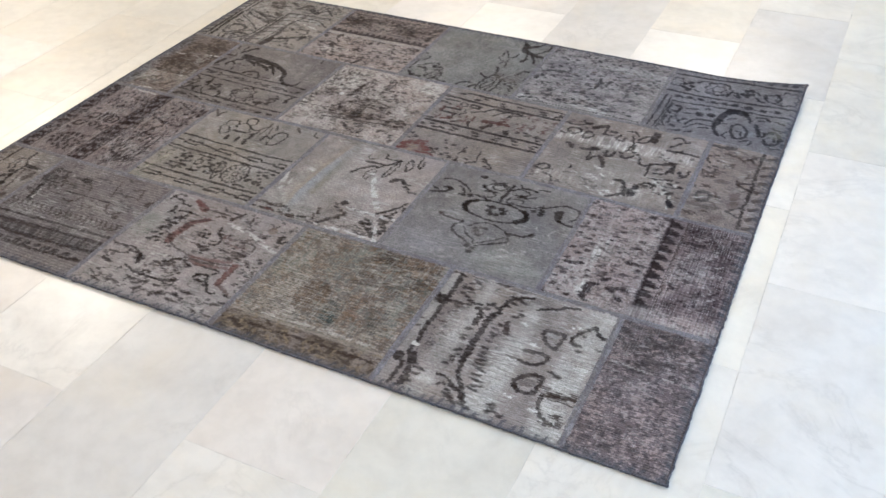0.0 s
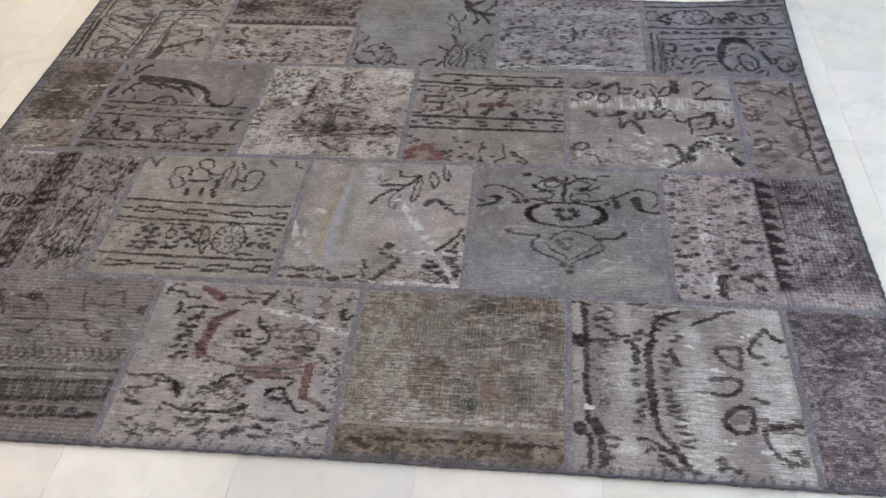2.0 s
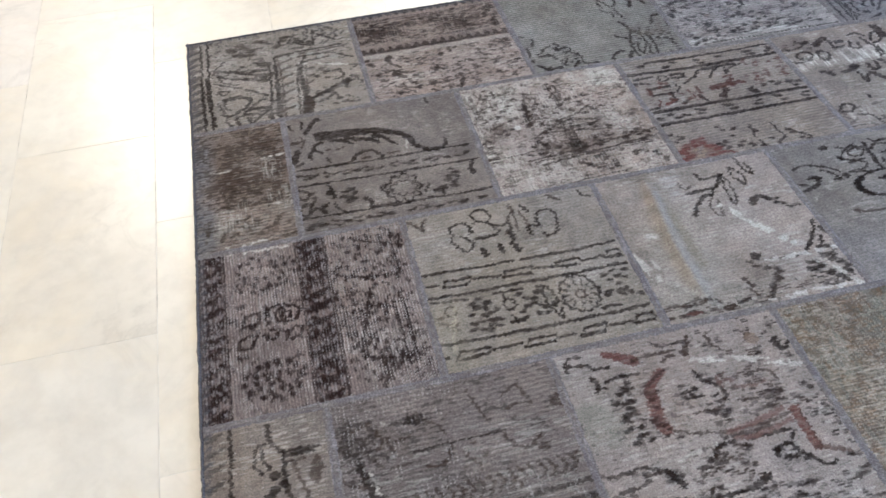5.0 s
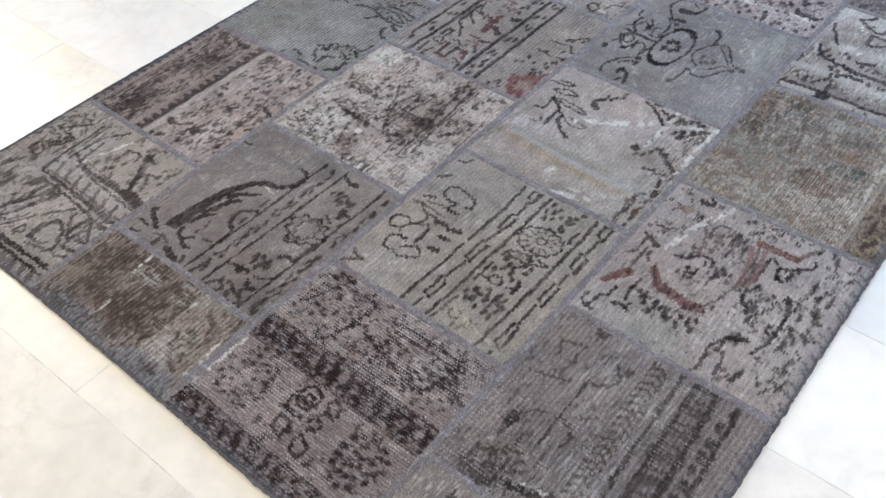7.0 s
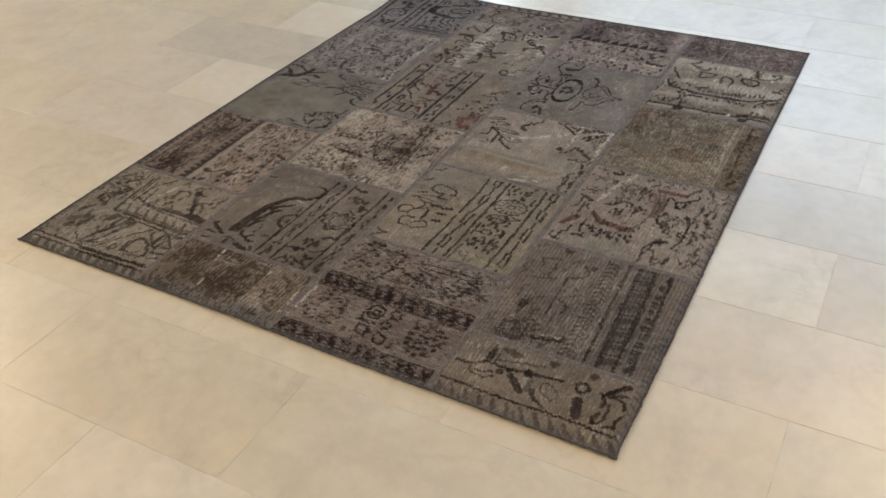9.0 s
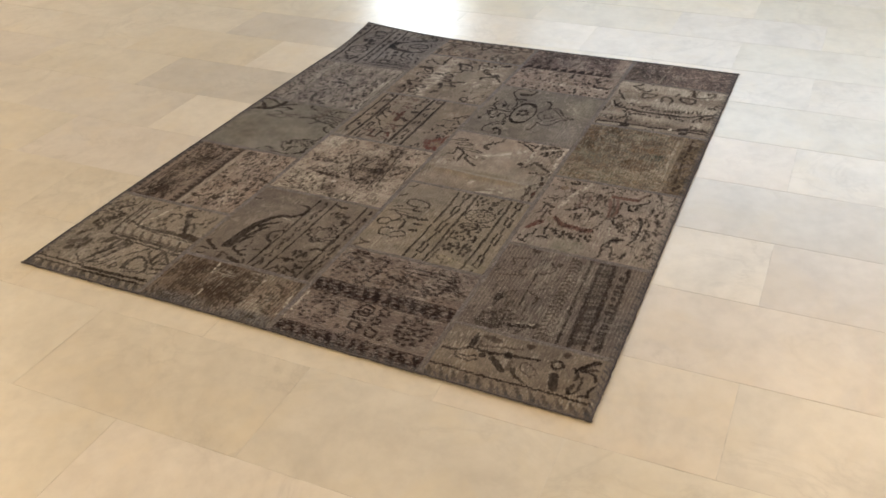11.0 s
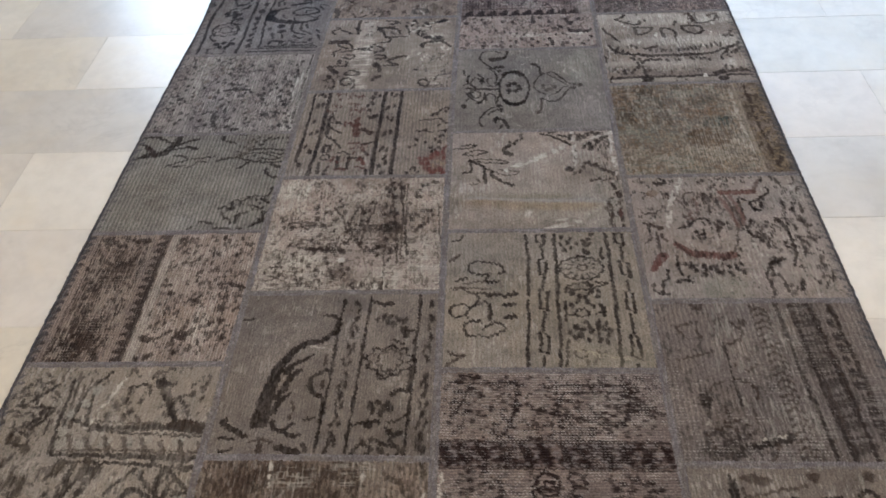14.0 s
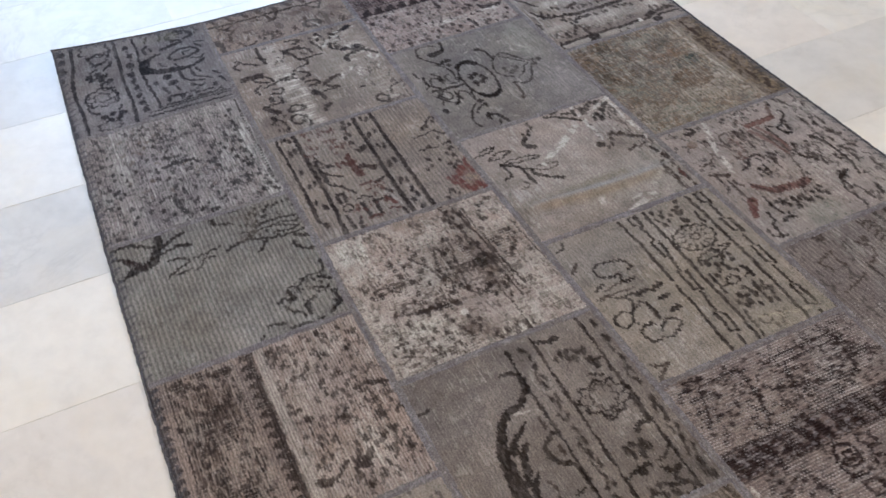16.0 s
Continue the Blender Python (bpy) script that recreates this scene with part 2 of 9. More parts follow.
def slab(name, x0, x1, y0, y1, z0, z1, mat, parent=None, label="", bevel=0.0):
    bm = box(bmesh.new(), x0, x1, y0, y1, z0, z1)
    if bevel:
        bmesh.ops.bevel(bm, geom=bm.edges[:], offset=bevel, segments=2, affect="EDGES")
    return part(name, bm, mat, parent, label)


def grid_object(name, xs, ys, zs, dye, weave, mat, parent, label=""):
    """A sheet of knots with the colour of each one on its vertex."""
    ny, nx = xs.shape
    co = np.stack([xs, ys, zs], -1).reshape(-1, 3).astype(np.float32)
    i = np.arange(ny * nx).reshape(ny, nx)
    quads = np.stack([i[:-1, :-1], i[:-1, 1:], i[1:, 1:], i[1:, :-1]], -1).reshape(-1, 4)
    me = bpy.data.meshes.new(name)
    me.vertices.add(len(co))
    me.vertices.foreach_set("co", co.ravel())
    me.loops.add(quads.size)
    me.loops.foreach_set("vertex_index", quads.ravel().astype(np.int32))
    me.polygons.add(len(quads))
    me.polygons.foreach_set("loop_start", np.arange(0, quads.size, 4, dtype=np.int32))
    me.polygons.foreach_set("use_smooth", np.ones(len(quads), bool))
    me.update(calc_edges=True)
    for key, values in (("dye", dye), ("weave", weave)):
        layer = me.color_attributes.new(key, "FLOAT_COLOR", "POINT")
        rgba = np.ones((len(co), 4), np.float32)
        rgba[:, :3] = values.reshape(-1, 3)
        layer.data.foreach_set("color", rgba.ravel())
    me.materials.append(mat)
    ob = new(name, me)
    ob.parent = parent
    return tagged(ob, label)


# ---------------------------------------------------------------- the room
def room():
    x0, x1, y0, y1, h, w = ROOM_X0, ROOM_X1, ROOM_Y0, ROOM_Y1, ROOM_H, WALL_T
    floor = slab("floor", x0 - w, x1 + w, y0 - w, y1 + w, -0.2, -0.0007, GROUT)
    tagged(floor, "cream marble floor laid in running bond", "floor", kind="structure")
    tagged(slab("ceiling", x0 - w, x1 + w, y0 - w, y1 + w, h, h + 0.2, CEILING), "plain white painted ceiling", "ceiling", kind="structure")
    tagged(slab("wall_west", x0 - w, x0, y0, y1, 0, h, WALL), "plain cream plastered wall", "wall", kind="structure")
    tagged(slab("wall_north", x0 - w, x1 + w, y1, y1 + w, 0, h, WALL), "plain cream plastered wall", "wall", kind="structure")
    tagged(slab("wall_south", x0 - w, x1 + w, y0 - w, y0, 0, h, WALL), "plain cream plastered wall", "wall", kind="structure")
    bm = bmesh.new()
    box(bm, x1, x1 + w, y0, WIN[0], 0, h)
    box(bm, x1, x1 + w, WIN[0], WIN[1], 0, WIN[2])
    box(bm, x1, x1 + w, WIN[0], WIN[1], WIN[3], h)
    box(bm, x1, x1 + w, WIN[1], DOOR[0], 0, h)
    box(bm, x1, x1 + w, DOOR[0], DOOR[1], DOOR[3], h)
    box(bm, x1, x1 + w, DOOR[1], y1, 0, h)
    tagged(part("wall_east", bm, WALL), "cream plastered wall with window and glazed door", "wall", kind="structure")

    window = tagged(new("window_1"), "wide white framed window with four panes", "window", kind="structure")
    a, b, c, d = WIN
    xf = x1 + 0.07
    t = 0.05
    bm = bmesh.new()
    box(bm, xf, xf + 0.06, a, b, c, c + t)
    box(bm, xf, xf + 0.06, a, b, d - t, d)
    n = 4
    step = (b - a) / n
    for k in range(n + 1):
        y = min(max(a + k * step - t / 2, a), b - t)
        box(bm, xf + 0.001, xf + 0.059, y, y + t, c + t, d - t)
    part("window_frame", bm, FRAME, window)
    slab("window_sill", x1 - 0.04, x1 + 0.07, a + 0.002, b - 0.002, c + 0.001, c + 0.03, FRAME, window, bevel=0.004)
    for k in range(n):
        p = slab("pane", xf + 0.027, xf + 0.033, a + k * step + t / 2, a + (k + 1) * step - t / 2, c + t, d - t, GLASS, window)
        p.visible_shadow = False

    door = tagged(new("door_1"), "white framed door glazed to the floor", "door", kind="structure")
    a, b, c, d = DOOR
    bm = bmesh.new()
    box(bm, xf, xf + 0.06, a, a + 0.07, 0, d)
    box(bm, xf, xf + 0.06, b - 0.07, b, 0, d)
    box(bm, xf + 0.001, xf + 0.059, a + 0.07, b - 0.07, 0, 0.08)
    box(bm, xf + 0.001, xf + 0.059, a + 0.07, b - 0.07, d - 0.08, d)
    part("door_frame", bm, FRAME, door)
    p = slab("pane", xf + 0.027, xf + 0.033, a + 0.07, b - 0.07, 0.08, d - 0.08, GLASS, door)
    p.visible_shadow = False
    slab("door_handle", xf - 0.05, xf - 0.001, a + 0.03, a + 0.05, 1.0, 1.13, METAL, door, bevel=0.004)

    ground = slab("ground", x1 + w, x1 + 400, -200, 200, -0.3, -0.02, OUTSIDE)
    tagged(ground, "pale sunlit paving outside the window", "ground", kind="structure")

    bm = bmesh.new()
    bmesh.ops.create_cone(bm, cap_ends=False, segments=32, radius1=0.32, radius2=0.285, depth=0.012)
    # panel bodies for the lamps above; five belong to the added fill
    first = tagged(new("ceiling_light"), "round flush warm ceiling panel light, assumed, mostly added as fill", "ceiling light", "ceiling lights")
    ring = part("ring", bm, METAL, first)
    ring.location.z = 0.0
    bm = bmesh.new()
    bmesh.ops.create_circle(bm, cap_ends=True, segments=32, radius=0.285)
    bmesh.ops.reverse_faces(bm, faces=bm.faces[:])
    part("diffuser", bm, LAMP_GLOW, first, "glowing warm white diffuser").location.z = 0.004
    for k, (lx, ly, _) in enumerate(ASSUMED_DOWNLIGHTS):
        m = pose(lx, ly, ROOM_H - 0.0065)
        if k:
            copy_thing(first, m)
        else:
            first.matrix_world = m
    return floor


# ---------------------------------------------------------------- the rug
RUG_W, RUG_H = 2.0, 1.575
KNOT = 0.0016
SEAM = 0.0165


def settle(x, y):
    """Where a point of the flat rug lies on the floor: the cut is not quite square, one corner curls and the sheet is a little wavy."""
    far = np.clip(y / RUG_H, 0, 1)
    side = np.clip(x / RUG_W, 0, 1)
    X = x + 0.007 * (1 - side) ** 8 + 0.023 * far * (1 - side) ** 2 + 0.004 * np.sin(y * 4.1 + 0.6) * (side - 0.5)
    Y = y + 0.008 * far ** 3 * side * (1 - side) + far * (0.020 - 0.034 * side ** 3) + 0.004 * np.sin(x * 3.3 + 1.0) * (far - 0.5)
    curl = np.clip(1 - np.hypot((RUG_W - x) / 0.26, (RUG_H - y) / 0.44), 0, 1)
    Z = 0.028 * curl ** 1.6
    Z = Z + 0.0012 * (1 + np.sin(x * 9 + 1.7 * np.sin(y * 3))) * (1 + np.sin(y * 7 + 0.5)) * 0.5
    fold = np.exp(-((x - 0.912 - 0.012 * np.sin(y * 9)) / 0.013) ** 2) * np.clip(np.minimum(y - 0.41, 0.80 - y) / 0.09, 0, 1)
    Z = Z + 0.008 * fold
    return X, Y, Z


TABLE = np.random.RandomState(7).rand(256, 256)


def vnoise(u, v, seed=0):
    u, v = u + seed * 17.37, v + seed * 5.71
    iu, iv = np.floor(u).astype(int), np.floor(v).astype(int)
    fu, fv = u - iu, v - iv
    fu, fv = fu * fu * (3 - 2 * fu), fv * fv * (3 - 2 * fv)
    g = lambda a, b: TABLE[b % 256, a % 256]
    return (g(iu, iv) * (1 - fu) + g(iu + 1, iv) * fu) * (1 - fv) + (g(iu, iv + 1) * (1 - fu) + g(iu + 1, iv + 1) * fu) * fv


def fbm(u, v, seed=0, octaves=4):
    total, amp, norm = 0.0, 1.0, 0.0
    for k in range(octaves):
        total = total + amp * vnoise(u * 2 ** k, v * 2 ** k, seed + 13 * k)
        norm += amp
        amp *= 0.55
    return total / norm


def step(a, b, x):
    t = np.clip((x - a) / (b - a), 0, 1)
    return t * t * (3 - 2 * t)


INK = np.array((0.0095, 0.0056, 0.0046))
BROWN = np.array((0.030, 0.019, 0.015))
BARE = np.array((0.30, 0.28, 0.262))


class Patch:
    """One piece of old carpet: its knots, their dyes, and the drawing tools. Lengths are in parts of its own width and height."""

    def __init__(self, x0, x1, y0, y1, base, seed, ribs=(0.12, 0.0), mottle=0.34, wear=0.13, comb="x"):
        self.x0, self.x1, self.y0, self.y1, self.seed = x0, x1, y0, y1, seed
        self.w, self.h = x1 - x0, y1 - y0
        nx, ny = round(self.w / KNOT) + 1, round(self.h / KNOT) + 1
        self.X, self.Y = np.meshgrid(np.linspace(x0, x1, nx), np.linspace(y0, y1, ny))
        self.rng = np.random.RandomState(seed)
        u, v = self.X - x0, self.Y - y0
        # strokes are stepped from knot to knot and a little ragged
        ju = (vnoise(u * 260, v * 260, seed + 3) - 0.5) * 0.0042 + (vnoise(u * 60, v * 60, seed + 5) - 0.5) * 0.0028
        jv = (vnoise(u * 260, v * 260, seed + 4) - 0.5) * 0.0042 + (vnoise(u * 60, v * 60, seed + 6) - 0.5) * 0.0028
        # each row of knots is drawn a little out of line with the next
        if comb == "x":
            ju = ju + 0.0050 * (TABLE[seed % 256][np.floor(v / 0.0034).astype(int) % 256] - 0.5)
        else:
            jv = jv + 0.0050 * (TABLE[seed % 256][np.floor(u / 0.0034).astype(int) % 256] - 0.5)
        self.U = (np.floor((u + ju) / 0.0034) + 0.5) * 0.0034 * 0.75 + 0.25 * (u + ju)
        self.V = (np.floor((v + jv) / 0.0034) + 0.5) * 0.0034 * 0.75 + 0.25 * (v + jv)
        self.u, self.v = u, v
        tone = 1 + mottle * 2.2 * (fbm(u * 9, v * 9, seed + 1) - 0.5) + mottle * 1.0 * (fbm(u * 45, v * 45, seed + 2, 3) - 0.5)
        self.col = np.array(base)[None, None] * np.array((1.180, 1.022, 1.005)) * tone[..., None]
        # the old colours come through the grey overdye in places
        hue = fbm(u * 7, v * 7, seed + 91, 3)[..., None] - 0.5
        self.col = self.col * (1 + hue * np.array((0.09, 0.02, -0.12)))
        self.weave = np.zeros(self.col.shape)
        self.weave[..., 0], self.weave[..., 1] = ribs
        self.fade = 1 - wear * step(0.45, 0.75, fbm(u * 30, v * 30, seed + 9, 3)) - 0.35 * wear * step(0.5, 0.7, vnoise(u * 180, v * 180, seed + 10))
        self.low = np.zeros(u.shape)
        # strokes break up along the rows of knots
        k = (105, 300) if comb == "x" else (300, 105)
        self.rows = 0.80 + 0.20 * step(0.28, 0.50, vnoise(u * k[0], v * k[1], seed + 15))

    # --- painting
    def paint(self, mask, colour=INK, a=0.85):
        k = (np.clip(mask, 0, 1) * (1 - (1 - a) * 0.5) * self.fade * self.rows)[..., None]
        self.col = self.col * (1 - k) + np.array(colour) * k
        self.low = self.low - 0.0003 * k[..., 0]

    def band(self, d, w):
        return np.clip((w * 0.55 - d) / 0.0011 + 0.5, 0, 1)

    # --- distances, with places in parts of the patch
    def seg(self, a, b):
        ax, ay, bx, by = a[0] * self.w, a[1] * self.h, b[0] * self.w, b[1] * self.h
        dx, dy = bx - ax, by - ay
        t = np.clip(((self.U - ax) * dx + (self.V - ay) * dy) / (dx * dx + dy * dy + 1e-12), 0, 1)
        return np.hypot(self.U - ax - t * dx, self.V - ay - t * dy)

    def path(self, pts):
        d = np.full(self.U.shape, 9.0)
        for a, b in zip(pts[:-1], pts[1:]):
            d = np.minimum(d, self.seg(a, b))
        return d

    def smooth(self, pts, n=7):
        p = np.array([pts[0], *pts, pts[-1]], float)
        out = []
        for k in range(1, len(p) - 2):
            for t in np.linspace(0, 1, n, endpoint=False):
                out.append(0.5 * (2 * p[k] + (p[k + 1] - p[k - 1]) * t + (2 * p[k - 1] - 5 * p[k] + 4 * p[k + 1] - p[k + 2]) * t * t
                                  + (3 * p[k] - p[k - 1] - 3 * p[k + 1] + p[k + 2]) * t ** 3))
        return out + [p[-2]]

    # --- motifs
    def stroke(self, pts, w=0.005, colour=INK, a=0.85, curved=True):
        self.paint(self.band(self.path(self.smooth(pts) if curved and len(pts) > 2 else pts), w), colour, a)

    def taper(self, pts, w0, w1, colour=INK, a=0.9):
        pts = self.smooth(pts)
        n = len(pts) - 1
        m = np.zeros(self.U.shape)
        for k in range(n):
            m = np.maximum(m, self.band(self.seg(pts[k], pts[k + 1]), w0 + (w1 - w0) * k / n))
        self.paint(m, colour, a)

    def hline(self, v, w=0.005, u0=0.03, u1=0.97, a=0.85, colour=INK):
        self.stroke([(u0, v), (u1, v)], w, colour, a)

    def vline(self, u, w=0.005, v0=0.03, v1=0.97, a=0.85, colour=INK):
        self.stroke([(u, v0), (u, v1)], w, colour, a)

    def dashes(self, v, n, u0=0.04, u1=0.96, w=0.005, duty=0.6, a=0.85, upright=False, colour=INK):
        for k in range(n):
            s = u0 + (u1 - u0) * k / n
            e = s + (u1 - u0) / n * duty
            self.stroke([(v, s), (v, e)] if upright else [(s, v), (e, v)], w, colour, a)

    def ring(self, c, rx, ry=None, w=0.005, colour=INK, a=0.85, petals=0, depth=0.2, fill=False):
        ry = ry or rx
        du, dv = (self.U - c[0] * self.w) / rx, (self.V - c[1] * self.h) / ry
        r, ang = np.hypot(du, dv), np.arctan2(dv, du)
        if petals:
            r = r / (1 - depth + depth * np.abs(np.cos(petals * ang / 2)) * 1.6)
        size = (rx + ry) / 2
        d = (r - 1) * size
        self.paint(np.clip(0.5 - d / 0.0022, 0, 1) if fill else self.band(np.abs(d), w), colour, a)

    def dot(self, c, r, colour=INK, a=0.85, stretch=1.0):
        self.ring(c, r * stretch, r, colour=colour, a=a, fill=True)

    def burst(self, c, r, n=8, start=0.0, w=0.005, colour=INK, a=0.8, inner=0.25, spread=2 * math.pi):
        for k in range(n):
            t = start + spread * k / n
            q = (math.cos(t) / self.w, math.sin(t) / self.h)
            self.taper([(c[0] + q[0] * r * inner, c[1] + q[1] * r * inner), (c[0] + q[0] * r, c[1] + q[1] * r)], w * 1.4, w * 0.6, colour, a)

    def leaf(self, c, length, turn, fat=0.32, colour=INK, a=0.85, outline=False):
        t = radians(turn)
        du, dv = self.U - c[0] * self.w, self.V - c[1] * self.h
        s, q = (du * math.cos(t) + dv * math.sin(t)) / length, (-du * math.sin(t) + dv * math.cos(t)) / length
        d = (np.abs(q) - fat * np.clip(1 - (2 * s) ** 2, 0, 1) * 0.5) * length
        d = np.where(np.abs(s) > 0.5, 9.0, d)
        self.paint(self.band(np.abs(d), 0.004) if outline else np.clip(0.5 - d / 0.0022, 0, 1), colour, a)

    def marks(self, pts, w=0.014, h=0.008, colour=INK, a=0.85):
        """Small ragged blots, each a few knots wide."""
        m = np.zeros(self.U.shape)
        for cu, cv in pts:
            s, b = w * 0.56 * self.rng.uniform(0.8, 1.2), (h * 0.56 + 0.0005) * self.rng.uniform(0.8, 1.2)
            cu, cv, t = cu * self.w, cv * self.h, self.rng.uniform(-0.35, 0.35)
            sl = np.ix_(np.abs(self.v[:, 0] - cv) < w + h, np.abs(self.u[0] - cu) < w + h)
            du, dv = self.U[sl] - cu, self.V[sl] - cv
            p, q = du * math.cos(t) + dv * math.sin(t), -du * math.sin(t) + dv * math.cos(t)
            d = ((np.abs(p) / s) ** 2.6 + (np.abs(q) / b) ** 2.6) ** (1 / 2.6)
            m[sl] = np.maximum(m[sl], np.clip(0.5 - (d - 1) * min(s, b) / 0.0024, 0, 1))
        self.paint(m, colour, a)

    def ladder(self, a, b, c, d, n, w, colour=INK, alpha=0.85):
        """Short bars from the line a-b to the line c-d."""
        for k in range(n):
            f = k / (n - 1)
            self.stroke([(a[0] + (b[0] - a[0]) * f, a[1] + (b[1] - a[1]) * f), (c[0] + (d[0] - c[0]) * f, c[1] + (d[1] - c[1]) * f)], w, colour, alpha)

    # --- all-over fillings
    def area(self, u0, u1, v0, v1, soft=0.015):
        fu, fv = self.u / self.w, self.v / self.h
        return (step(u0 - soft, u0 + soft, fu) * (1 - step(u1 - soft, u1 + soft, fu))
                * step(v0 - soft, v0 + soft, fv) * (1 - step(v1 - soft, v1 + soft, fv)))

    def specks(self, u0, u1, v0, v1, n, size=0.008, colour=INK, a=0.75, flat=0.6):
        """Small ragged marks, as of worn florets, strewn in loose rows."""
        m = np.zeros(self.U.shape)
        for k in range(n):
            cu, cv = self.rng.uniform(u0, u1) * self.w, self.rng.uniform(v0, v1) * self.h
            t, s = self.rng.uniform(-0.7, 0.7) + (math.pi / 2 if self.rng.rand() < 0.25 else 0), size * self.rng.uniform(0.5, 1.5)
            b = s * flat * self.rng.uniform(0.5, 1.0)
            win = (np.abs(self.u[0] - cu) < s * 2 + 0.01, np.abs(self.v[:, 0] - cv) < s * 2 + 0.01)
            sl = np.ix_(win[1], win[0])
            du, dv = self.U[sl] - cu, self.V[sl] - cv
            p, q = du * math.cos(t) + dv * math.sin(t), -du * math.sin(t) + dv * math.cos(t)
            bent = q - 8 * p * p * self.rng.uniform(-1, 1) * 4
            m[sl] = np.maximum(m[sl], np.clip(0.5 - (np.hypot(p / s, bent / b) - 1) * b / 0.0025, 0, 1))
        self.paint(m, colour, a)

    def scribble(self, u0, u1, v0, v1, n, size=0.03, w=0.0042, colour=INK, a=0.75):
        """Short broken tendrils and half-lost outlines."""
        for k in range(n):
            cu, cv = self.rng.uniform(u0, u1), self.rng.uniform(v0, v1)
            t, bend = self.rng.randint(8) * math.pi / 4 + self.rng.uniform(-0.2, 0.2), self.rng.choice([-1.6, -0.4, 0.0, 0.4, 1.6])
            s = size * self.rng.uniform(0.5, 1.2)
            pts = []
            for q in range(5):
                pts.append((cu, cv))
                cu, cv = cu + math.cos(t) * s / 4 / self.w, cv + math.sin(t) * s / 4 / self.h
                t += bend / 4
            d = self.path(pts)
            self.paint(self.band(d, w * self.rng.uniform(0.7, 1.4)), colour, a)

    def combs(self, u0, u1, v0, v1, n, length=0.011, w=0.0030, colour=INK, a=0.85, upright=False, rows=(1, 4)):
        """Clusters of short stacked dashes: what is left of outlines where only single rows of knots survive."""
        m = np.zeros(self.U.shape)
        for k in range(n):
            cu, cv = self.rng.uniform(u0, u1) * self.w, self.rng.uniform(v0, v1) * self.h
            lean = self.rng.uniform(-1, 1) * length * 0.6
            for q in range(self.rng.randint(*rows)):
                s = length * self.rng.uniform(0.35, 1.1)
                du, dv = (self.v - cv, self.u - cu) if upright else (self.u - cu, self.v - cv)
                dv = dv - q * 0.0048
                du = du - q * lean - self.rng.uniform(-1, 1) * 0.003
                m = np.maximum(m, np.clip(0.5 - np.maximum(np.abs(du) - s / 2, np.abs(dv) - w / 2) / 0.0016, 0, 1))
        self.paint(m, colour, a)

    def scrape(self, mask, along="x", strength=0.7, colour=BARE, scale=1.0):
        """Pile worn down to pale yarns that run one way."""
        k = (30, 260) if along == "x" else (260, 30)
        yarn = step(0.42, 0.72, fbm(self.u * k[0] * scale, self.v * k[1] * scale, self.seed + 21, 3))
        blot = step(0.40, 0.66, fbm(self.u * 14, self.v * 14, self.seed + 22, 3))
        f = (np.clip(mask, 0, 1) * strength * (0.25 + 0.75 * blot) * (0.25 + 0.75 * yarn))[..., None]
        self.col = self.col * (1 - f) + np.array(colour) * f

    def tatter(self, mask, colour=(0.022, 0.018, 0.017), amount=0.5, along="x", size=1.0, a=0.8):
        """Left-over dark knots in a worn ground: broken dashes that crowd where the old pattern was."""
        k = np.array((95.0, 190.0) if along == "x" else (190.0, 95.0)) / size
        fleck = vnoise(self.u * k[0], self.v * k[1], self.seed + 71) * 0.65 + 0.35 * vnoise(self.u * k[0] * 2.3, self.v * k[1] * 2.1, self.seed + 72)
        crowd = fbm(self.u * 26 / size, self.v * 30 / size, self.seed + 73, 3)
        edge = 1.05 - 0.34 * amount - 0.75 * (crowd - 0.5)
        f = (np.clip(mask, 0, 1) * a * 0.8 * step(edge - 0.30, edge - 0.18, fleck))[..., None]
        self.col = self.col * (1 - f) + np.array(colour) * f

    def threads(self, mask, colour=(0.36, 0.345, 0.325), amount=0.5, along="x", a=0.75):
        """Pale bare yarns: long thin broken dashes."""
        k = (60.0, 400.0) if along == "x" else (400.0, 60.0)
        fleck = vnoise(self.u * k[0], self.v * k[1], self.seed + 81)
        crowd = fbm(self.u * 18, self.v * 18, self.seed + 82, 3)
        edge = 1.12 - 0.42 * amount - 0.9 * (crowd - 0.5)
        f = (np.clip(mask, 0, 1) * a * 0.6 * step(edge - 0.24, edge - 0.06, fleck))[..., None]
        self.col = self.col * (1 - f) + np.array(colour) * f

    def bare_knots(self, mask, pu=0.0056, pv=0.0062, colour=(0.44, 0.42, 0.42), a=0.8, amount=0.5):
        """Rows of single knots worn down to the white warp, crowded in places and missing in others."""
        wu, wv = (vnoise(self.u * 40, self.v * 40, self.seed + 95) - 0.5) * 2.2, (vnoise(self.u * 40, self.v * 40, self.seed + 96) - 0.5) * 2.2
        grid = np.cos(2 * math.pi * self.u / pu + wu) * 0.5 + np.cos(2 * math.pi * (self.v / pv + 0.5 * np.floor(self.u / pu)) + wv) * 0.5
        here = 0.6 * fbm(self.u * 24, self.v * 24, self.seed + 97, 3) + 0.4 * vnoise(self.u / pu, self.v / pv, self.seed + 98)
        f = (np.clip(mask, 0, 1) * a * step(0.30, 0.75, grid) * step(0.62 - 0.3 * amount, 0.74 - 0.3 * amount, here))[..., None]
        self.col = self.col * (1 - f) + np.array(colour) * f

    def stain(self, mask, colour, strength=0.7, scale=12.0):
        blot = step(0.36, 0.62, fbm(self.u * scale, self.v * scale, self.seed + 31, 4))
        f = (np.clip(mask, 0, 1) * strength * (0.35 + 0.65 * blot))[..., None]
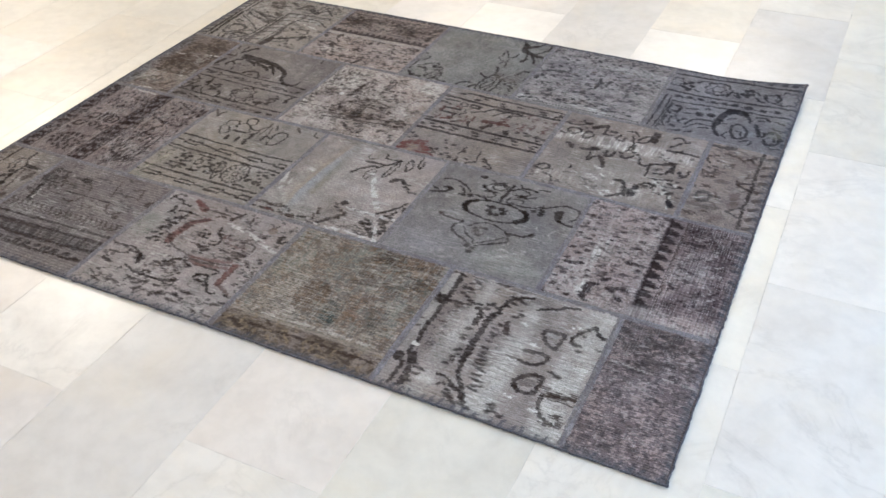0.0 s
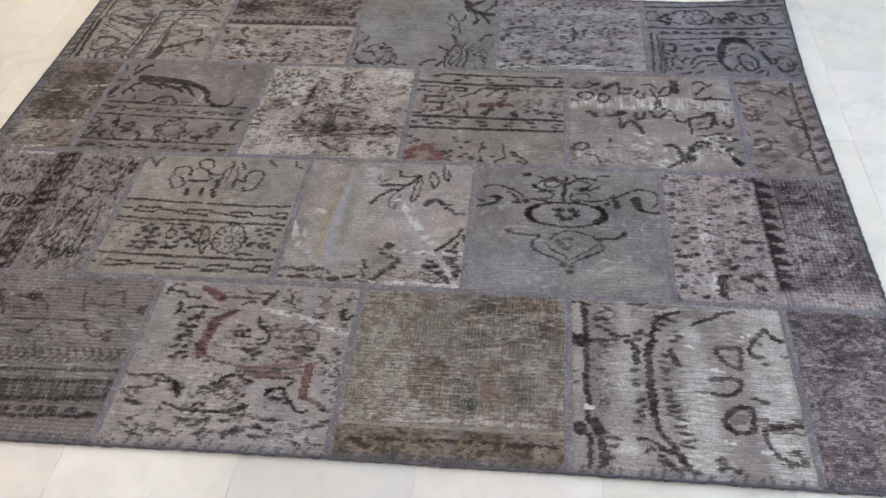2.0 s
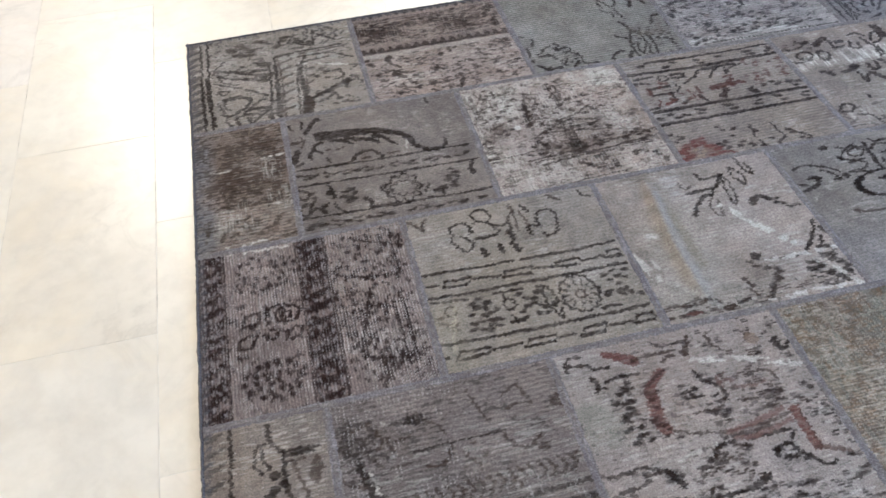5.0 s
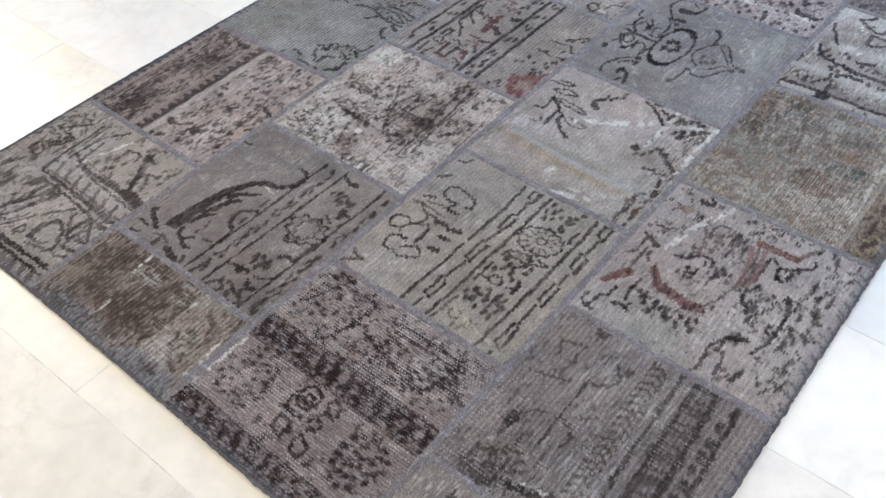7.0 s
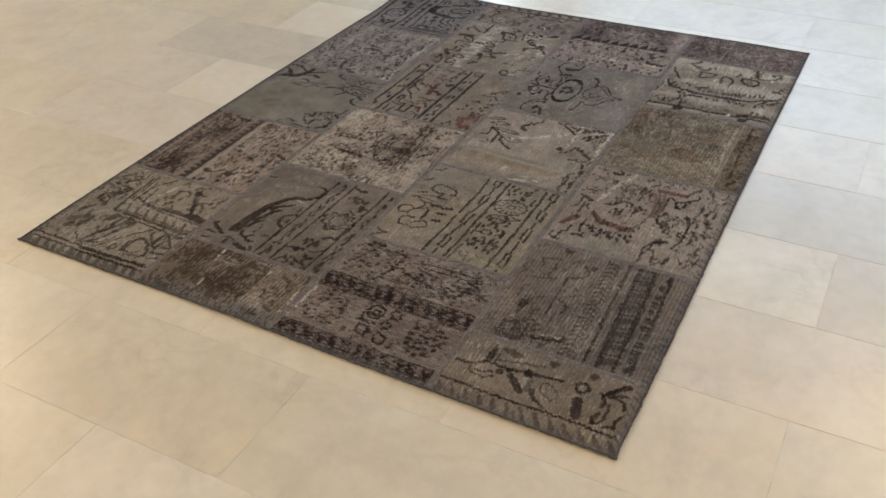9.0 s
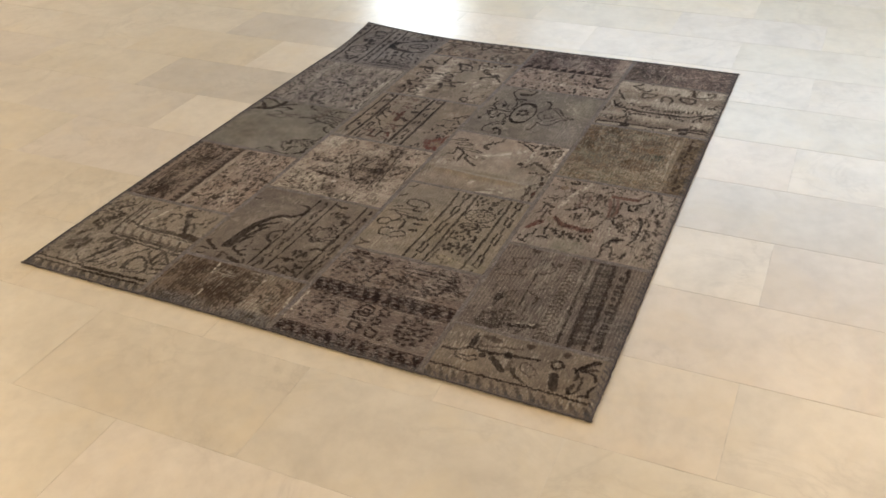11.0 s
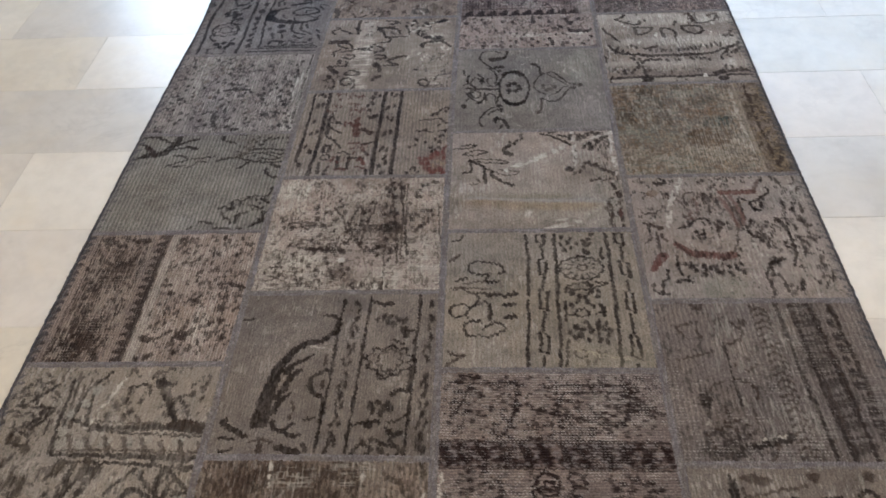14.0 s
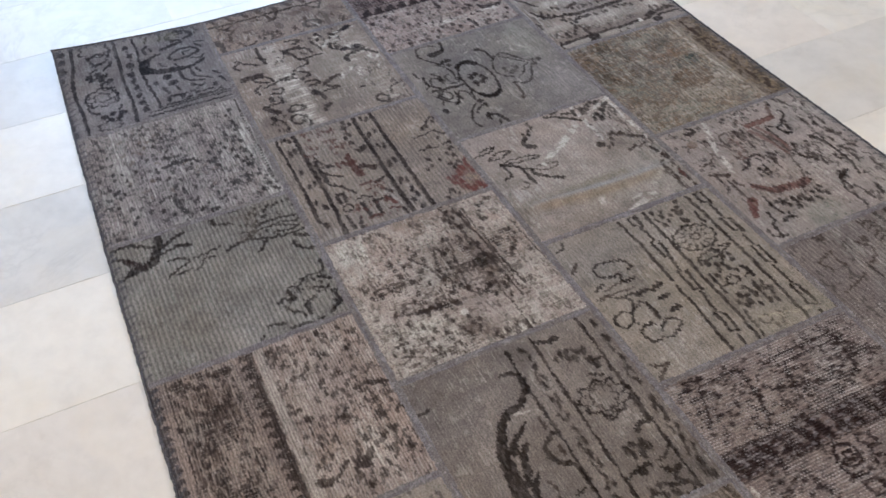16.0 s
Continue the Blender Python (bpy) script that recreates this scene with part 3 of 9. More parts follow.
        self.col = self.col * (1 - f) + np.array(colour) * f

    def scratch(self, pts, w=0.004, a=0.6, colour=(0.42, 0.40, 0.37)):
        d = self.path(self.smooth(pts) if len(pts) > 2 else pts)
        f = (self.band(d, w) * a * step(0.3, 0.6, vnoise(self.u * 120, self.v * 120, self.seed + 51)))[..., None]
        self.col = self.col * (1 - f) + np.array(colour) * f

    def ribs(self, mask, along_x=0.0, along_y=0.0, fine=0.0):
        self.weave[..., 2] = self.weave[..., 2] * (1 - mask) + fine * mask
        self.weave[..., 0] = self.weave[..., 0] * (1 - mask) + along_x * mask
        self.weave[..., 1] = self.weave[..., 1] * (1 - mask) + along_y * mask

    def lay(self, parent, label):
        X, Y, Z = settle(self.X, self.Y)
        inside = np.minimum.reduce([self.X - self.x0, self.x1 - self.X, self.Y - self.y0, self.y1 - self.Y])
        pile = 0.0058 + 0.0010 * (fbm(self.u * 60, self.v * 60, self.seed + 61, 3) - 0.5) + 0.0006 * (vnoise(self.u * 300, self.v * 300, self.seed) - 0.5)
        pile = (pile + self.low) * (0.62 + 0.38 * step(0.001, 0.009, inside))
        return grid_object("patch", X, Y, Z + pile, np.clip(self.col, 0.004, 0.8), self.weave, WOOL, parent, label)


ROWS = (0.0, 0.395, 0.795, 1.187, RUG_H)
ODD = (0.0, 0.208, 0.592, 1.0, 1.4, 1.8, RUG_W)
EVEN = (0.0, 0.413, 0.812, 1.196, 1.603, RUG_W)
ODD3 = (0.0, 0.212, 0.622, 1.015, 1.4, 1.812, RUG_W)
EVEN4 = (0.0, 0.428, 0.82, 1.21, 1.612, RUG_W)


def sprig_strip(p):
    """Narrow piece with a border line, a leafy stem, a ring and a block."""
    p.threads(p.area(0, 1, 0, 1), amount=0.18)
    p.stroke([(0.236, 0.992), (0.222, 0.802), (0.212, 0.634), (0.219, 0.51), (0.234, 0.376), (0.229, 0.277), (0.228, 0.142), (0.224, 0.036)], 0.0058)
    for k in range(13):
        v = 0.03 + k * 0.076
        p.taper([(0.06, v), (0.10, v + 0.012), (0.17, v + 0.034)], 0.012, 0.005, (0.035, 0.03, 0.03), 0.45)
    p.stroke([(0.521, 0.967), (0.538, 0.882), (0.623, 0.813)], 0.0065)
    p.stroke([(0.623, 0.813), (0.624, 0.719), (0.634, 0.631), (0.666, 0.521), (0.692, 0.407)], 0.0085)
    p.dot((0.649, 0.577), 0.012)
    p.stroke([(0.614, 0.82), (0.764, 0.818), (0.904, 0.814)], 0.005)
    p.stroke([(0.625, 0.799), (0.747, 0.802), (0.849, 0.801)], 0.005)
    p.stroke([(0.639, 0.775), (0.712, 0.771), (0.77, 0.778)], 0.004, BROWN, 0.7)
    p.stroke([(0.502, 0.872), (0.443, 0.866), (0.399, 0.835), (0.412, 0.787), (0.411, 0.764), (0.455, 0.74), (0.501, 0.75), (0.505, 0.776), (0.458, 0.814), (0.467, 0.852)], 0.0048)
    p.dot((0.548, 0.719), 0.009)
    p.dot((0.616, 0.68), 0.008)
    p.taper([(0.392, 0.579), (0.468, 0.616), (0.542, 0.661)], 0.018, 0.012, (0.018, 0.014, 0.012))
    p.taper([(0.268, 0.419), (0.313, 0.455), (0.357, 0.493), (0.438, 0.52)], 0.005, 0.013, (0.022, 0.017, 0.014), 0.8)
    p.stroke([(0.384, 0.404), (0.491, 0.385), (0.579, 0.438), (0.585, 0.485), (0.475, 0.474), (0.4, 0.409)], 0.004, BROWN, 0.5)
    p.stroke([(0.415, 0.542), (0.478, 0.55), (0.556, 0.544)], 0.010, (0.06, 0.05, 0.042), 0.6)
    p.stroke([(0.686, 0.772), (0.742, 0.679), (0.767, 0.614), (0.802, 0.52)], 0.006, BROWN, 0.5)
    p.leaf((0.86, 0.711), 0.055, 85, 0.4, BROWN, 0.5)
    p.dot((0.885, 0.483), 0.010, BROWN, 0.7)
    p.stroke([(0.316, 0.259), (0.41, 0.272), (0.513, 0.288)], 0.019, (0.02, 0.015, 0.014))
    p.ring((0.695, 0.295), 0.0135, 0.0135, 0.0075)
    p.dot((0.895, 0.269), 0.010, BROWN, 0.6)
    p.stroke([(0.299, 0.173), (0.358, 0.18), (0.461, 0.163)], 0.0075)
    p.stroke([(0.313, 0.165), (0.369, 0.135), (0.501, 0.129), (0.587, 0.136)], 0.006)
    p.stroke([(0.528, 0.173), (0.618, 0.159), (0.683, 0.188), (0.705, 0.199)], 0.0075)
    p.taper([(0.687, 0.183), (0.801, 0.134), (0.902, 0.089)], 0.008, 0.014)
    p.stroke([(0.323, 0.068), (0.334, 0.086), (0.298, 0.112)], 0.007)
    p.stroke([(0.344, 0.07), (0.418, 0.075), (0.523, 0.051)], 0.0065)
    p.stroke([(0.59, 0.058), (0.679, 0.073), (0.701, 0.119), (0.696, 0.167)], 0.0065)
    p.stroke([(0.733, 0.135), (0.782, 0.072)], 0.007, BROWN, 0.8)
    p.scrape(p.area(0.3, 1, 0.5, 1), "y", 0.2)


def bird_border(p):
    """Faint flowers above a fringe, lines and a band of blocks."""
    p.ribs(p.area(-1, 2, -1, 2), 0.30, 0.0)
    p.stain(p.area(0, 1, 0.20, 0.31), (0.088, 0.080, 0.077), 0.4)
    p.tatter(p.area(0, 1, 0.4, 1, 0.03), (0.05, 0.043, 0.042), 0.22)
    p.threads(p.area(0, 1, 0.34, 0.75, 0.03), (0.27, 0.26, 0.25), 0.42)
    p.scribble(0.02, 0.185, 0.676, 0.879, 36, 0.026, 0.0045, (0.035, 0.028, 0.026), 0.6)
    p.combs(0.02, 0.206, 0.518, 0.861, 26, 0.012, 0.003, (0.03, 0.024, 0.022), 0.65)
    p.stroke([(0.065, 0.843), (0.054, 0.789), (0.049, 0.742)], 0.013, (0.03, 0.024, 0.022), 0.6)
    p.taper([(0.098, 0.666), (0.117, 0.599), (0.142, 0.53)], 0.012, 0.019, (0.018, 0.013, 0.012), 0.9)
    p.stroke([(-0.005, 0.638), (0.048, 0.6), (0.107, 0.574)], 0.006, BROWN, 0.7)
    p.stroke([(0.089, 0.836), (0.127, 0.849), (0.16, 0.862)], 0.005, BROWN, 0.7)
    p.stroke([(0.184, 0.821), (0.207, 0.766), (0.182, 0.733)], 0.005, BROWN, 0.65)
    p.stroke([(0.224, 0.786), (0.246, 0.713)], 0.006, BROWN, 0.65)
    p.stroke([(0.259, 0.752), (0.322, 0.764)], 0.005, BROWN, 0.7)
    p.stroke([(0.22, 0.635), (0.298, 0.644)], 0.004, BROWN, 0.6)
    p.dot((0.356, 0.838), 0.011, (0.02, 0.015, 0.014), 0.9, 1.5)
    p.stroke([(0.257, 0.84), (0.32, 0.828)], 0.005, a=0.7)
    p.stroke([(0.392, 0.823), (0.435, 0.795), (0.467, 0.741)], 0.0045, BROWN, 0.6)
    p.stroke([(0.321, 0.689), (0.486, 0.692), (0.705, 0.696)], 0.0048, a=0.75)
    p.stroke([(0.476, 0.689), (0.468, 0.644), (0.428, 0.603), (0.373, 0.611)], 0.006, BROWN, 0.75)
    p.stroke([(0.535, 0.623), (0.562, 0.585), (0.574, 0.541)], 0.005, BROWN, 0.6)
    p.stroke([(0.703, 0.67), (0.73, 0.625), (0.787, 0.592), (0.845, 0.634)], 0.006, BROWN, 0.75)
    p.dot((0.85, 0.583), 0.009, BROWN, 0.7)
    p.stroke([(0.603, 0.915), (0.627, 0.831), (0.654, 0.756)], 0.005, BROWN, 0.5)
    p.stroke([(0.741, 0.787), (0.783, 0.8), (0.855, 0.791)], 0.0045, BROWN, 0.65)
    p.stroke([(0.749, 0.862), (0.79, 0.882), (0.817, 0.888), (0.841, 0.818)], 0.005, BROWN, 0.6)
    p.dot((0.973, 0.774), 0.013, BROWN, 0.6, 1.3)
    p.marks([(0.607, 0.603), (0.624, 0.59), (0.57, 0.667), (0.931, 0.501), (0.955, 0.519)], 0.012, 0.004, BROWN, 0.6)
    for k in range(22):
        u, rise = 0.03 + 0.0425 * k, 0.0012 * k
        p.stroke([(u, 0.497 + rise), (u + 0.022, 0.462 + rise), (u, 0.425 + rise)], 0.0055, BROWN, 0.62, curved=False)
    p.stroke([(0, 0.362), (0.264, 0.37), (0.514, 0.384), (0.79, 0.392), (1.006, 0.401)], 0.0070, (0.015, 0.010, 0.009), 0.95)
    p.stroke([(-0.013, 0.291), (0.204, 0.302), (0.451, 0.316), (0.748, 0.327), (1.001, 0.335)], 0.0080, (0.020, 0.014, 0.013), 0.85)
    p.stroke([(0.04, 0.279), (0.282, 0.287), (0.553, 0.3)], 0.005, BROWN, 0.6)
    p.stroke([(0.012, 0.202), (0.226, 0.21), (0.469, 0.221), (0.76, 0.235), (1.008, 0.248)], 0.0072, (0.019, 0.013, 0.012), 0.85)
    p.stroke([(0.302, 0.199), (0.519, 0.212), (0.81, 0.228)], 0.005, BROWN, 0.6)
    p.ladder((0.072, 0.29), (0.962, 0.33), (0.096, 0.201), (0.97, 0.241), 8, 0.017, (0.034, 0.027, 0.026), 0.55)
    p.ladder((0.128, 0.289), (1.017, 0.329), (0.15, 0.2), (1.024, 0.239), 8, 0.006, (0.03, 0.022, 0.021), 0.6)
    p.marks([(0.074, 0.137), (0.147, 0.134), (0.219, 0.146), (0.295, 0.145), (0.361, 0.15), (0.444, 0.159), (0.519, 0.158), (0.598, 0.165), (0.675, 0.163), (0.747, 0.167), (0.843, 0.171), (0.93, 0.15)], 0.020, 0.014, (0.02, 0.015, 0.015), 0.8)
    p.stroke([(0.044, 0.114), (0.319, 0.124), (0.558, 0.128), (0.773, 0.137), (1.002, 0.145)], 0.0072, (0.019, 0.013, 0.012), 0.85)
    p.scratch([(0.131, 0.627), (0.156, 0.536)], 0.006, 0.8)
    p.scratch([(0.225, 0.857), (0.237, 0.881)], 0.008, 0.5)
    p.threads(p.area(0.1, 1, 0.0, 0.5, 0.05), (0.30, 0.29, 0.29), 0.12, "y", 0.4)
    p.scrape(p.area(0, 1, 0.36, 0.60), "x", 0.2)
    p.bare_knots(p.area(0, 0.55, 0.36, 1, 0.06), pu=0.0070, pv=0.0060, a=0.5, amount=0.32)
    p.bare_knots(p.area(0, 1, 0, 0.45, 0.06), pu=0.0070, pv=0.0060, colour=(0.36, 0.345, 0.34), a=0.4, amount=0.25)


def antlers(p):
    """Worn medallion corner with brown-red stepped bands and many small broken marks."""
    p.tatter(p.area(0, 1, 0, 1), amount=0.14)
    p.threads(p.area(0, 1, 0, 1), amount=0.34)
    p.scrape(p.area(0, 1, 0, 1), "y", 0.35)
    p.scrape(p.area(0.0, 1, 0.0, 0.18), "x", 0.5)
    p.stain(p.area(0.2, 0.9, 0.55, 1, 0.06), (0.215, 0.175, 0.165), 0.3)
    p.stroke([(0.05, 0.889), (0.051, 0.934), (0.081, 0.959), (0.124, 0.952)], 0.0055)
    p.stroke([(0.05, 0.924), (0.094, 0.914), (0.131, 0.907), (0.162, 0.876), (0.22, 0.869)], 0.0055)
    p.stroke([(0.127, 0.835), (0.145, 0.801), (0.128, 0.761)], 0.006)
    p.stroke([(0.13, 0.781), (0.172, 0.774)], 0.005)
    p.stroke([(0.178, 0.801), (0.243, 0.815), (0.316, 0.809)], 0.0055)
    p.marks([(0.259, 0.775), (0.245, 0.745), (0.217, 0.729), (0.185, 0.69), (0.219, 0.68), (0.246, 0.687), (0.233, 0.651), (0.197, 0.607), (0.214, 0.626), (0.196, 0.567), (0.236, 0.558), (0.18, 0.558), (0.22, 0.518), (0.195, 0.491), (0.258, 0.492), (0.262, 0.808)], 0.014, 0.0075)
    p.taper([(0.226, 0.938), (0.28, 0.907), (0.328, 0.877)], 0.013, 0.020, (0.080, 0.030, 0.026), 0.9)
    p.stroke([(0.323, 0.88), (0.421, 0.884), (0.509, 0.882)], 0.006, BROWN, 0.85)
    p.stroke([(0.438, 0.843), (0.469, 0.861), (0.495, 0.858)], 0.006, BROWN, 0.8)
    p.stroke([(0.427, 0.947), (0.469, 0.919), (0.521, 0.92), (0.578, 0.924)], 0.005, a=0.8)
    p.taper([(0.544, 0.858), (0.564, 0.893), (0.587, 0.941)], 0.012, 0.005, BROWN, 0.85)
    p.taper([(0.41, 0.793), (0.368, 0.759), (0.343, 0.713), (0.331, 0.668), (0.322, 0.62), (0.316, 0.571), (0.324, 0.528)], 0.015, 0.022, (0.092, 0.040, 0.034), 0.75)
    p.marks([(0.425, 0.796), (0.396, 0.782), (0.369, 0.769), (0.339, 0.742), (0.36, 0.697), (0.328, 0.671), (0.335, 0.697), (0.323, 0.633), (0.314, 0.583), (0.308, 0.552), (0.329, 0.54), (0.323, 0.71)], 0.016, 0.0045, (0.030, 0.017, 0.015), 0.8)
    p.stroke([(0.329, 0.522), (0.363, 0.504), (0.401, 0.486)], 0.005, BROWN, 0.7)
    p.stroke([(0.452, 0.672), (0.517, 0.673)], 0.0058)
    p.stroke([(0.456, 0.634), (0.518, 0.635)], 0.0058)
    p.stroke([(0.483, 0.669), (0.491, 0.638)], 0.0055)
    p.stroke([(0.542, 0.758), (0.558, 0.715), (0.58, 0.693)], 0.0065)
    p.stroke([(0.58, 0.693), (0.608, 0.658), (0.615, 0.617), (0.605, 0.592)], 0.0065, (0.02, 0.014, 0.013))
    p.stroke([(0.611, 0.674), (0.65, 0.688), (0.671, 0.675)], 0.005, (0.075, 0.04, 0.034), 0.7)
    p.stroke([(0.556, 0.623), (0.585, 0.626)], 0.005)
    p.stroke([(0.622, 0.658), (0.619, 0.706), (0.668, 0.72)], 0.0045, (0.075, 0.04, 0.034), 0.6)
    p.stroke([(0.754, 0.699), (0.808, 0.697), (0.839, 0.672), (0.845, 0.631)], 0.0055, BROWN, 0.75)
    p.stroke([(0.668, 0.643), (0.742, 0.629), (0.791, 0.645)], 0.0045, (0.085, 0.05, 0.042), 0.6)
    p.stroke([(0.466, 0.566), (0.527, 0.56), (0.575, 0.57)], 0.0045, BROWN, 0.65)
    p.marks([(0.581, 0.592), (0.672, 0.578), (0.713, 0.572), (0.75, 0.576), (0.783, 0.589), (0.817, 0.583), (0.774, 0.564), (0.809, 0.54), (0.752, 0.521), (0.552, 0.548), (0.578, 0.537)], 0.018, 0.006, (0.026, 0.018, 0.016))
    p.stroke([(0.414, 0.481), (0.488, 0.461), (0.561, 0.453), (0.644, 0.454)], 0.0045, BROWN, 0.7)
    p.stroke([(0.553, 0.432), (0.634, 0.427), (0.709, 0.437)], 0.0085, (0.04, 0.027, 0.023), 0.8)
    p.stroke([(0.556, 0.452), (0.646, 0.451), (0.727, 0.455), (0.831, 0.481)], 0.006, (0.04, 0.027, 0.023), 0.8)
    p.stroke([(0.84, 0.481), (0.838, 0.39), (0.841, 0.308)], 0.016, (0.095, 0.040, 0.033), 0.8, curved=False)
    p.stroke([(0.855, 0.475), (0.853, 0.376), (0.857, 0.303)], 0.004, (0.05, 0.03, 0.025), 0.6, curved=False)
    p.stroke([(0.827, 0.302), (0.883, 0.287), (0.943, 0.255)], 0.0075, (0.060, 0.034, 0.028), 0.8)
    p.stroke([(0.598, 0.401), (0.683, 0.402), (0.763, 0.406), (0.782, 0.386), (0.76, 0.363)], 0.0058)
    p.taper([(0.679, 0.308), (0.71, 0.34), (0.752, 0.343)], 0.008, 0.006)
    p.taper([(0.747, 0.34), (0.763, 0.296), (0.792, 0.274), (0.811, 0.242), (0.844, 0.221), (0.875, 0.232)], 0.007, 0.005)
    p.marks([(0.741, 0.284), (0.778, 0.263), (0.717, 0.289), (0.687, 0.328)], 0.014, 0.008)
    p.taper([(0.55, 0.409), (0.498, 0.405), (0.471, 0.39), (0.451, 0.359)], 0.004, 0.008)
    p.marks([(0.595, 0.378), (0.582, 0.36), (0.453, 0.336), (0.429, 0.347), (0.384, 0.324), (0.442, 0.308), (0.378, 0.297)], 0.014, 0.007, (0.024, 0.017, 0.015))
    p.taper([(0.481, 0.199), (0.544, 0.213), (0.602, 0.236)], 0.005, 0.012)
    p.stroke([(0.342, 0.196), (0.468, 0.197), (0.614, 0.19)], 0.0048)
    p.stroke([(0.24, 0.233), (0.286, 0.22), (0.329, 0.206), (0.357, 0.209), (0.385, 0.242)], 0.0065)
    p.stroke([(0.049, 0.38), (0.116, 0.377), (0.162, 0.392), (0.225, 0.369)], 0.0055, a=0.75)
    p.stroke([(0.062, 0.306), (0.127, 0.312), (0.184, 0.329)], 0.006, a=0.75)
    p.taper([(0.168, 0.355), (0.251, 0.352), (0.272, 0.324), (0.291, 0.285)], 0.006, 0.012)
    p.marks([(0.093, 0.235), (0.123, 0.224), (0.265, 0.335), (0.26, 0.307)], 0.020, 0.006)
    p.marks([(0.331, 0.156), (0.359, 0.151), (0.383, 0.146), (0.408, 0.125), (0.454, 0.157), (0.535, 0.158), (0.567, 0.101), (0.542, 0.088), (0.589, 0.106), (0.677, 0.133), (0.676, 0.082), (0.707, 0.082), (0.742, 0.176), (0.708, 0.168), (0.3, 0.083), (0.265, 0.093), (0.232, 0.088), (0.435, 0.079), (0.456, 0.092), (0.862, 0.059), (0.946, 0.061), (0.94, 0.159), (0.918, 0.148), (0.967, 0.18), (0.948, 0.239)], 0.020, 0.006, (0.026, 0.019, 0.017), 0.8)
    p.combs(0.115, 0.476, 0.028, 0.204, 20, 0.012, 0.0030)
    p.combs(0.477, 0.945, 0.033, 0.195, 20, 0.012, 0.0030)
    p.combs(0.34, 0.642, 0.233, 0.386, 22, 0.014, 0.0034, BROWN)
    p.combs(0.618, 0.962, 0.492, 0.808, 24, 0.014, 0.0034, BROWN)
    p.combs(0.64, 0.972, 0.808, 0.962, 12, 0.012, 0.0034)
    p.combs(0.907, 0.98, 0.212, 0.525, 14, 0.012, 0.0034)
    p.stroke([(0.67, 0.942), (0.669, 0.873), (0.699, 0.833)], 0.005, BROWN, 0.7)
    p.taper([(0.925, 0.83), (0.931, 0.77), (0.981, 0.81)], 0.012, 0.005)
    p.marks([(0.84, 0.808), (0.83, 0.782), (0.939, 0.904), (0.934, 0.592), (0.953, 0.568)], 0.011, 0.008)
    p.dot((0.838, 0.862), 0.012, (0.15, 0.11, 0.085), 0.6)
    p.scratch([(0.556, 0.811), (0.709, 0.783), (0.862, 0.73), (0.967, 0.68)], 0.011, 0.75)
    p.scratch([(0.318, 0.381), (0.399, 0.398), (0.474, 0.414)], 0.006, 0.6)
    p.stain(p.area(-0.05, 0.16, 0.5, 0.72, 0.05), (0.150, 0.165, 0.140), 0.4)
    p.marks([(0.468, 0.7), (0.505, 0.684), (0.489, 0.647), (0.451, 0.648), (0.532, 0.588), (0.531, 0.558), (0.568, 0.526), (0.575, 0.499), (0.592, 0.55), (0.557, 0.736), (0.591, 0.703), (0.731, 0.648), (0.75, 0.687), (0.726, 0.615), (0.789, 0.592), (0.834, 0.577), (0.615, 0.635), (0.605, 0.594), (0.519, 0.434), (0.499, 0.407), (0.541, 0.397), (0.588, 0.379), (0.55, 0.342), (0.493, 0.363), (0.479, 0.333), (0.432, 0.354), (0.414, 0.325), (0.548, 0.306), (0.578, 0.293), (0.468, 0.292), (0.391, 0.204), (0.416, 0.234), (0.336, 0.228), (0.426, 0.145), (0.453, 0.111), (0.496, 0.096), (0.437, 0.09), (0.576, 0.106), (0.599, 0.127), (0.553, 0.071), (0.272, 0.338), (0.302, 0.32), (0.288, 0.296), (0.227, 0.359), (0.173, 0.367), (0.133, 0.367), (0.101, 0.286), (0.085, 0.261), (0.059, 0.279), (0.07, 0.24), (0.125, 0.145), (0.161, 0.116), (0.149, 0.072), (0.194, 0.059), (0.297, 0.572), (0.252, 0.59), (0.207, 0.595), (0.242, 0.624), (0.248, 0.524), (0.315, 0.497), (0.36, 0.479), (0.242, 0.683), (0.256, 0.719), (0.272, 0.747), (0.236, 0.755), (-0.087, 0.746), (-0.048, 0.749)], 0.011, 0.0055, (0.022, 0.015, 0.013), 0.85)
    p.stroke([(0.792, 0.5), (0.665, 0.465), (0.545, 0.452)], 0.009, (0.12, 0.070, 0.062), 0.6)
    p.stroke([(0.801, 0.442), (0.671, 0.413), (0.568, 0.413)], 0.008, (0.12, 0.070, 0.062), 0.6)


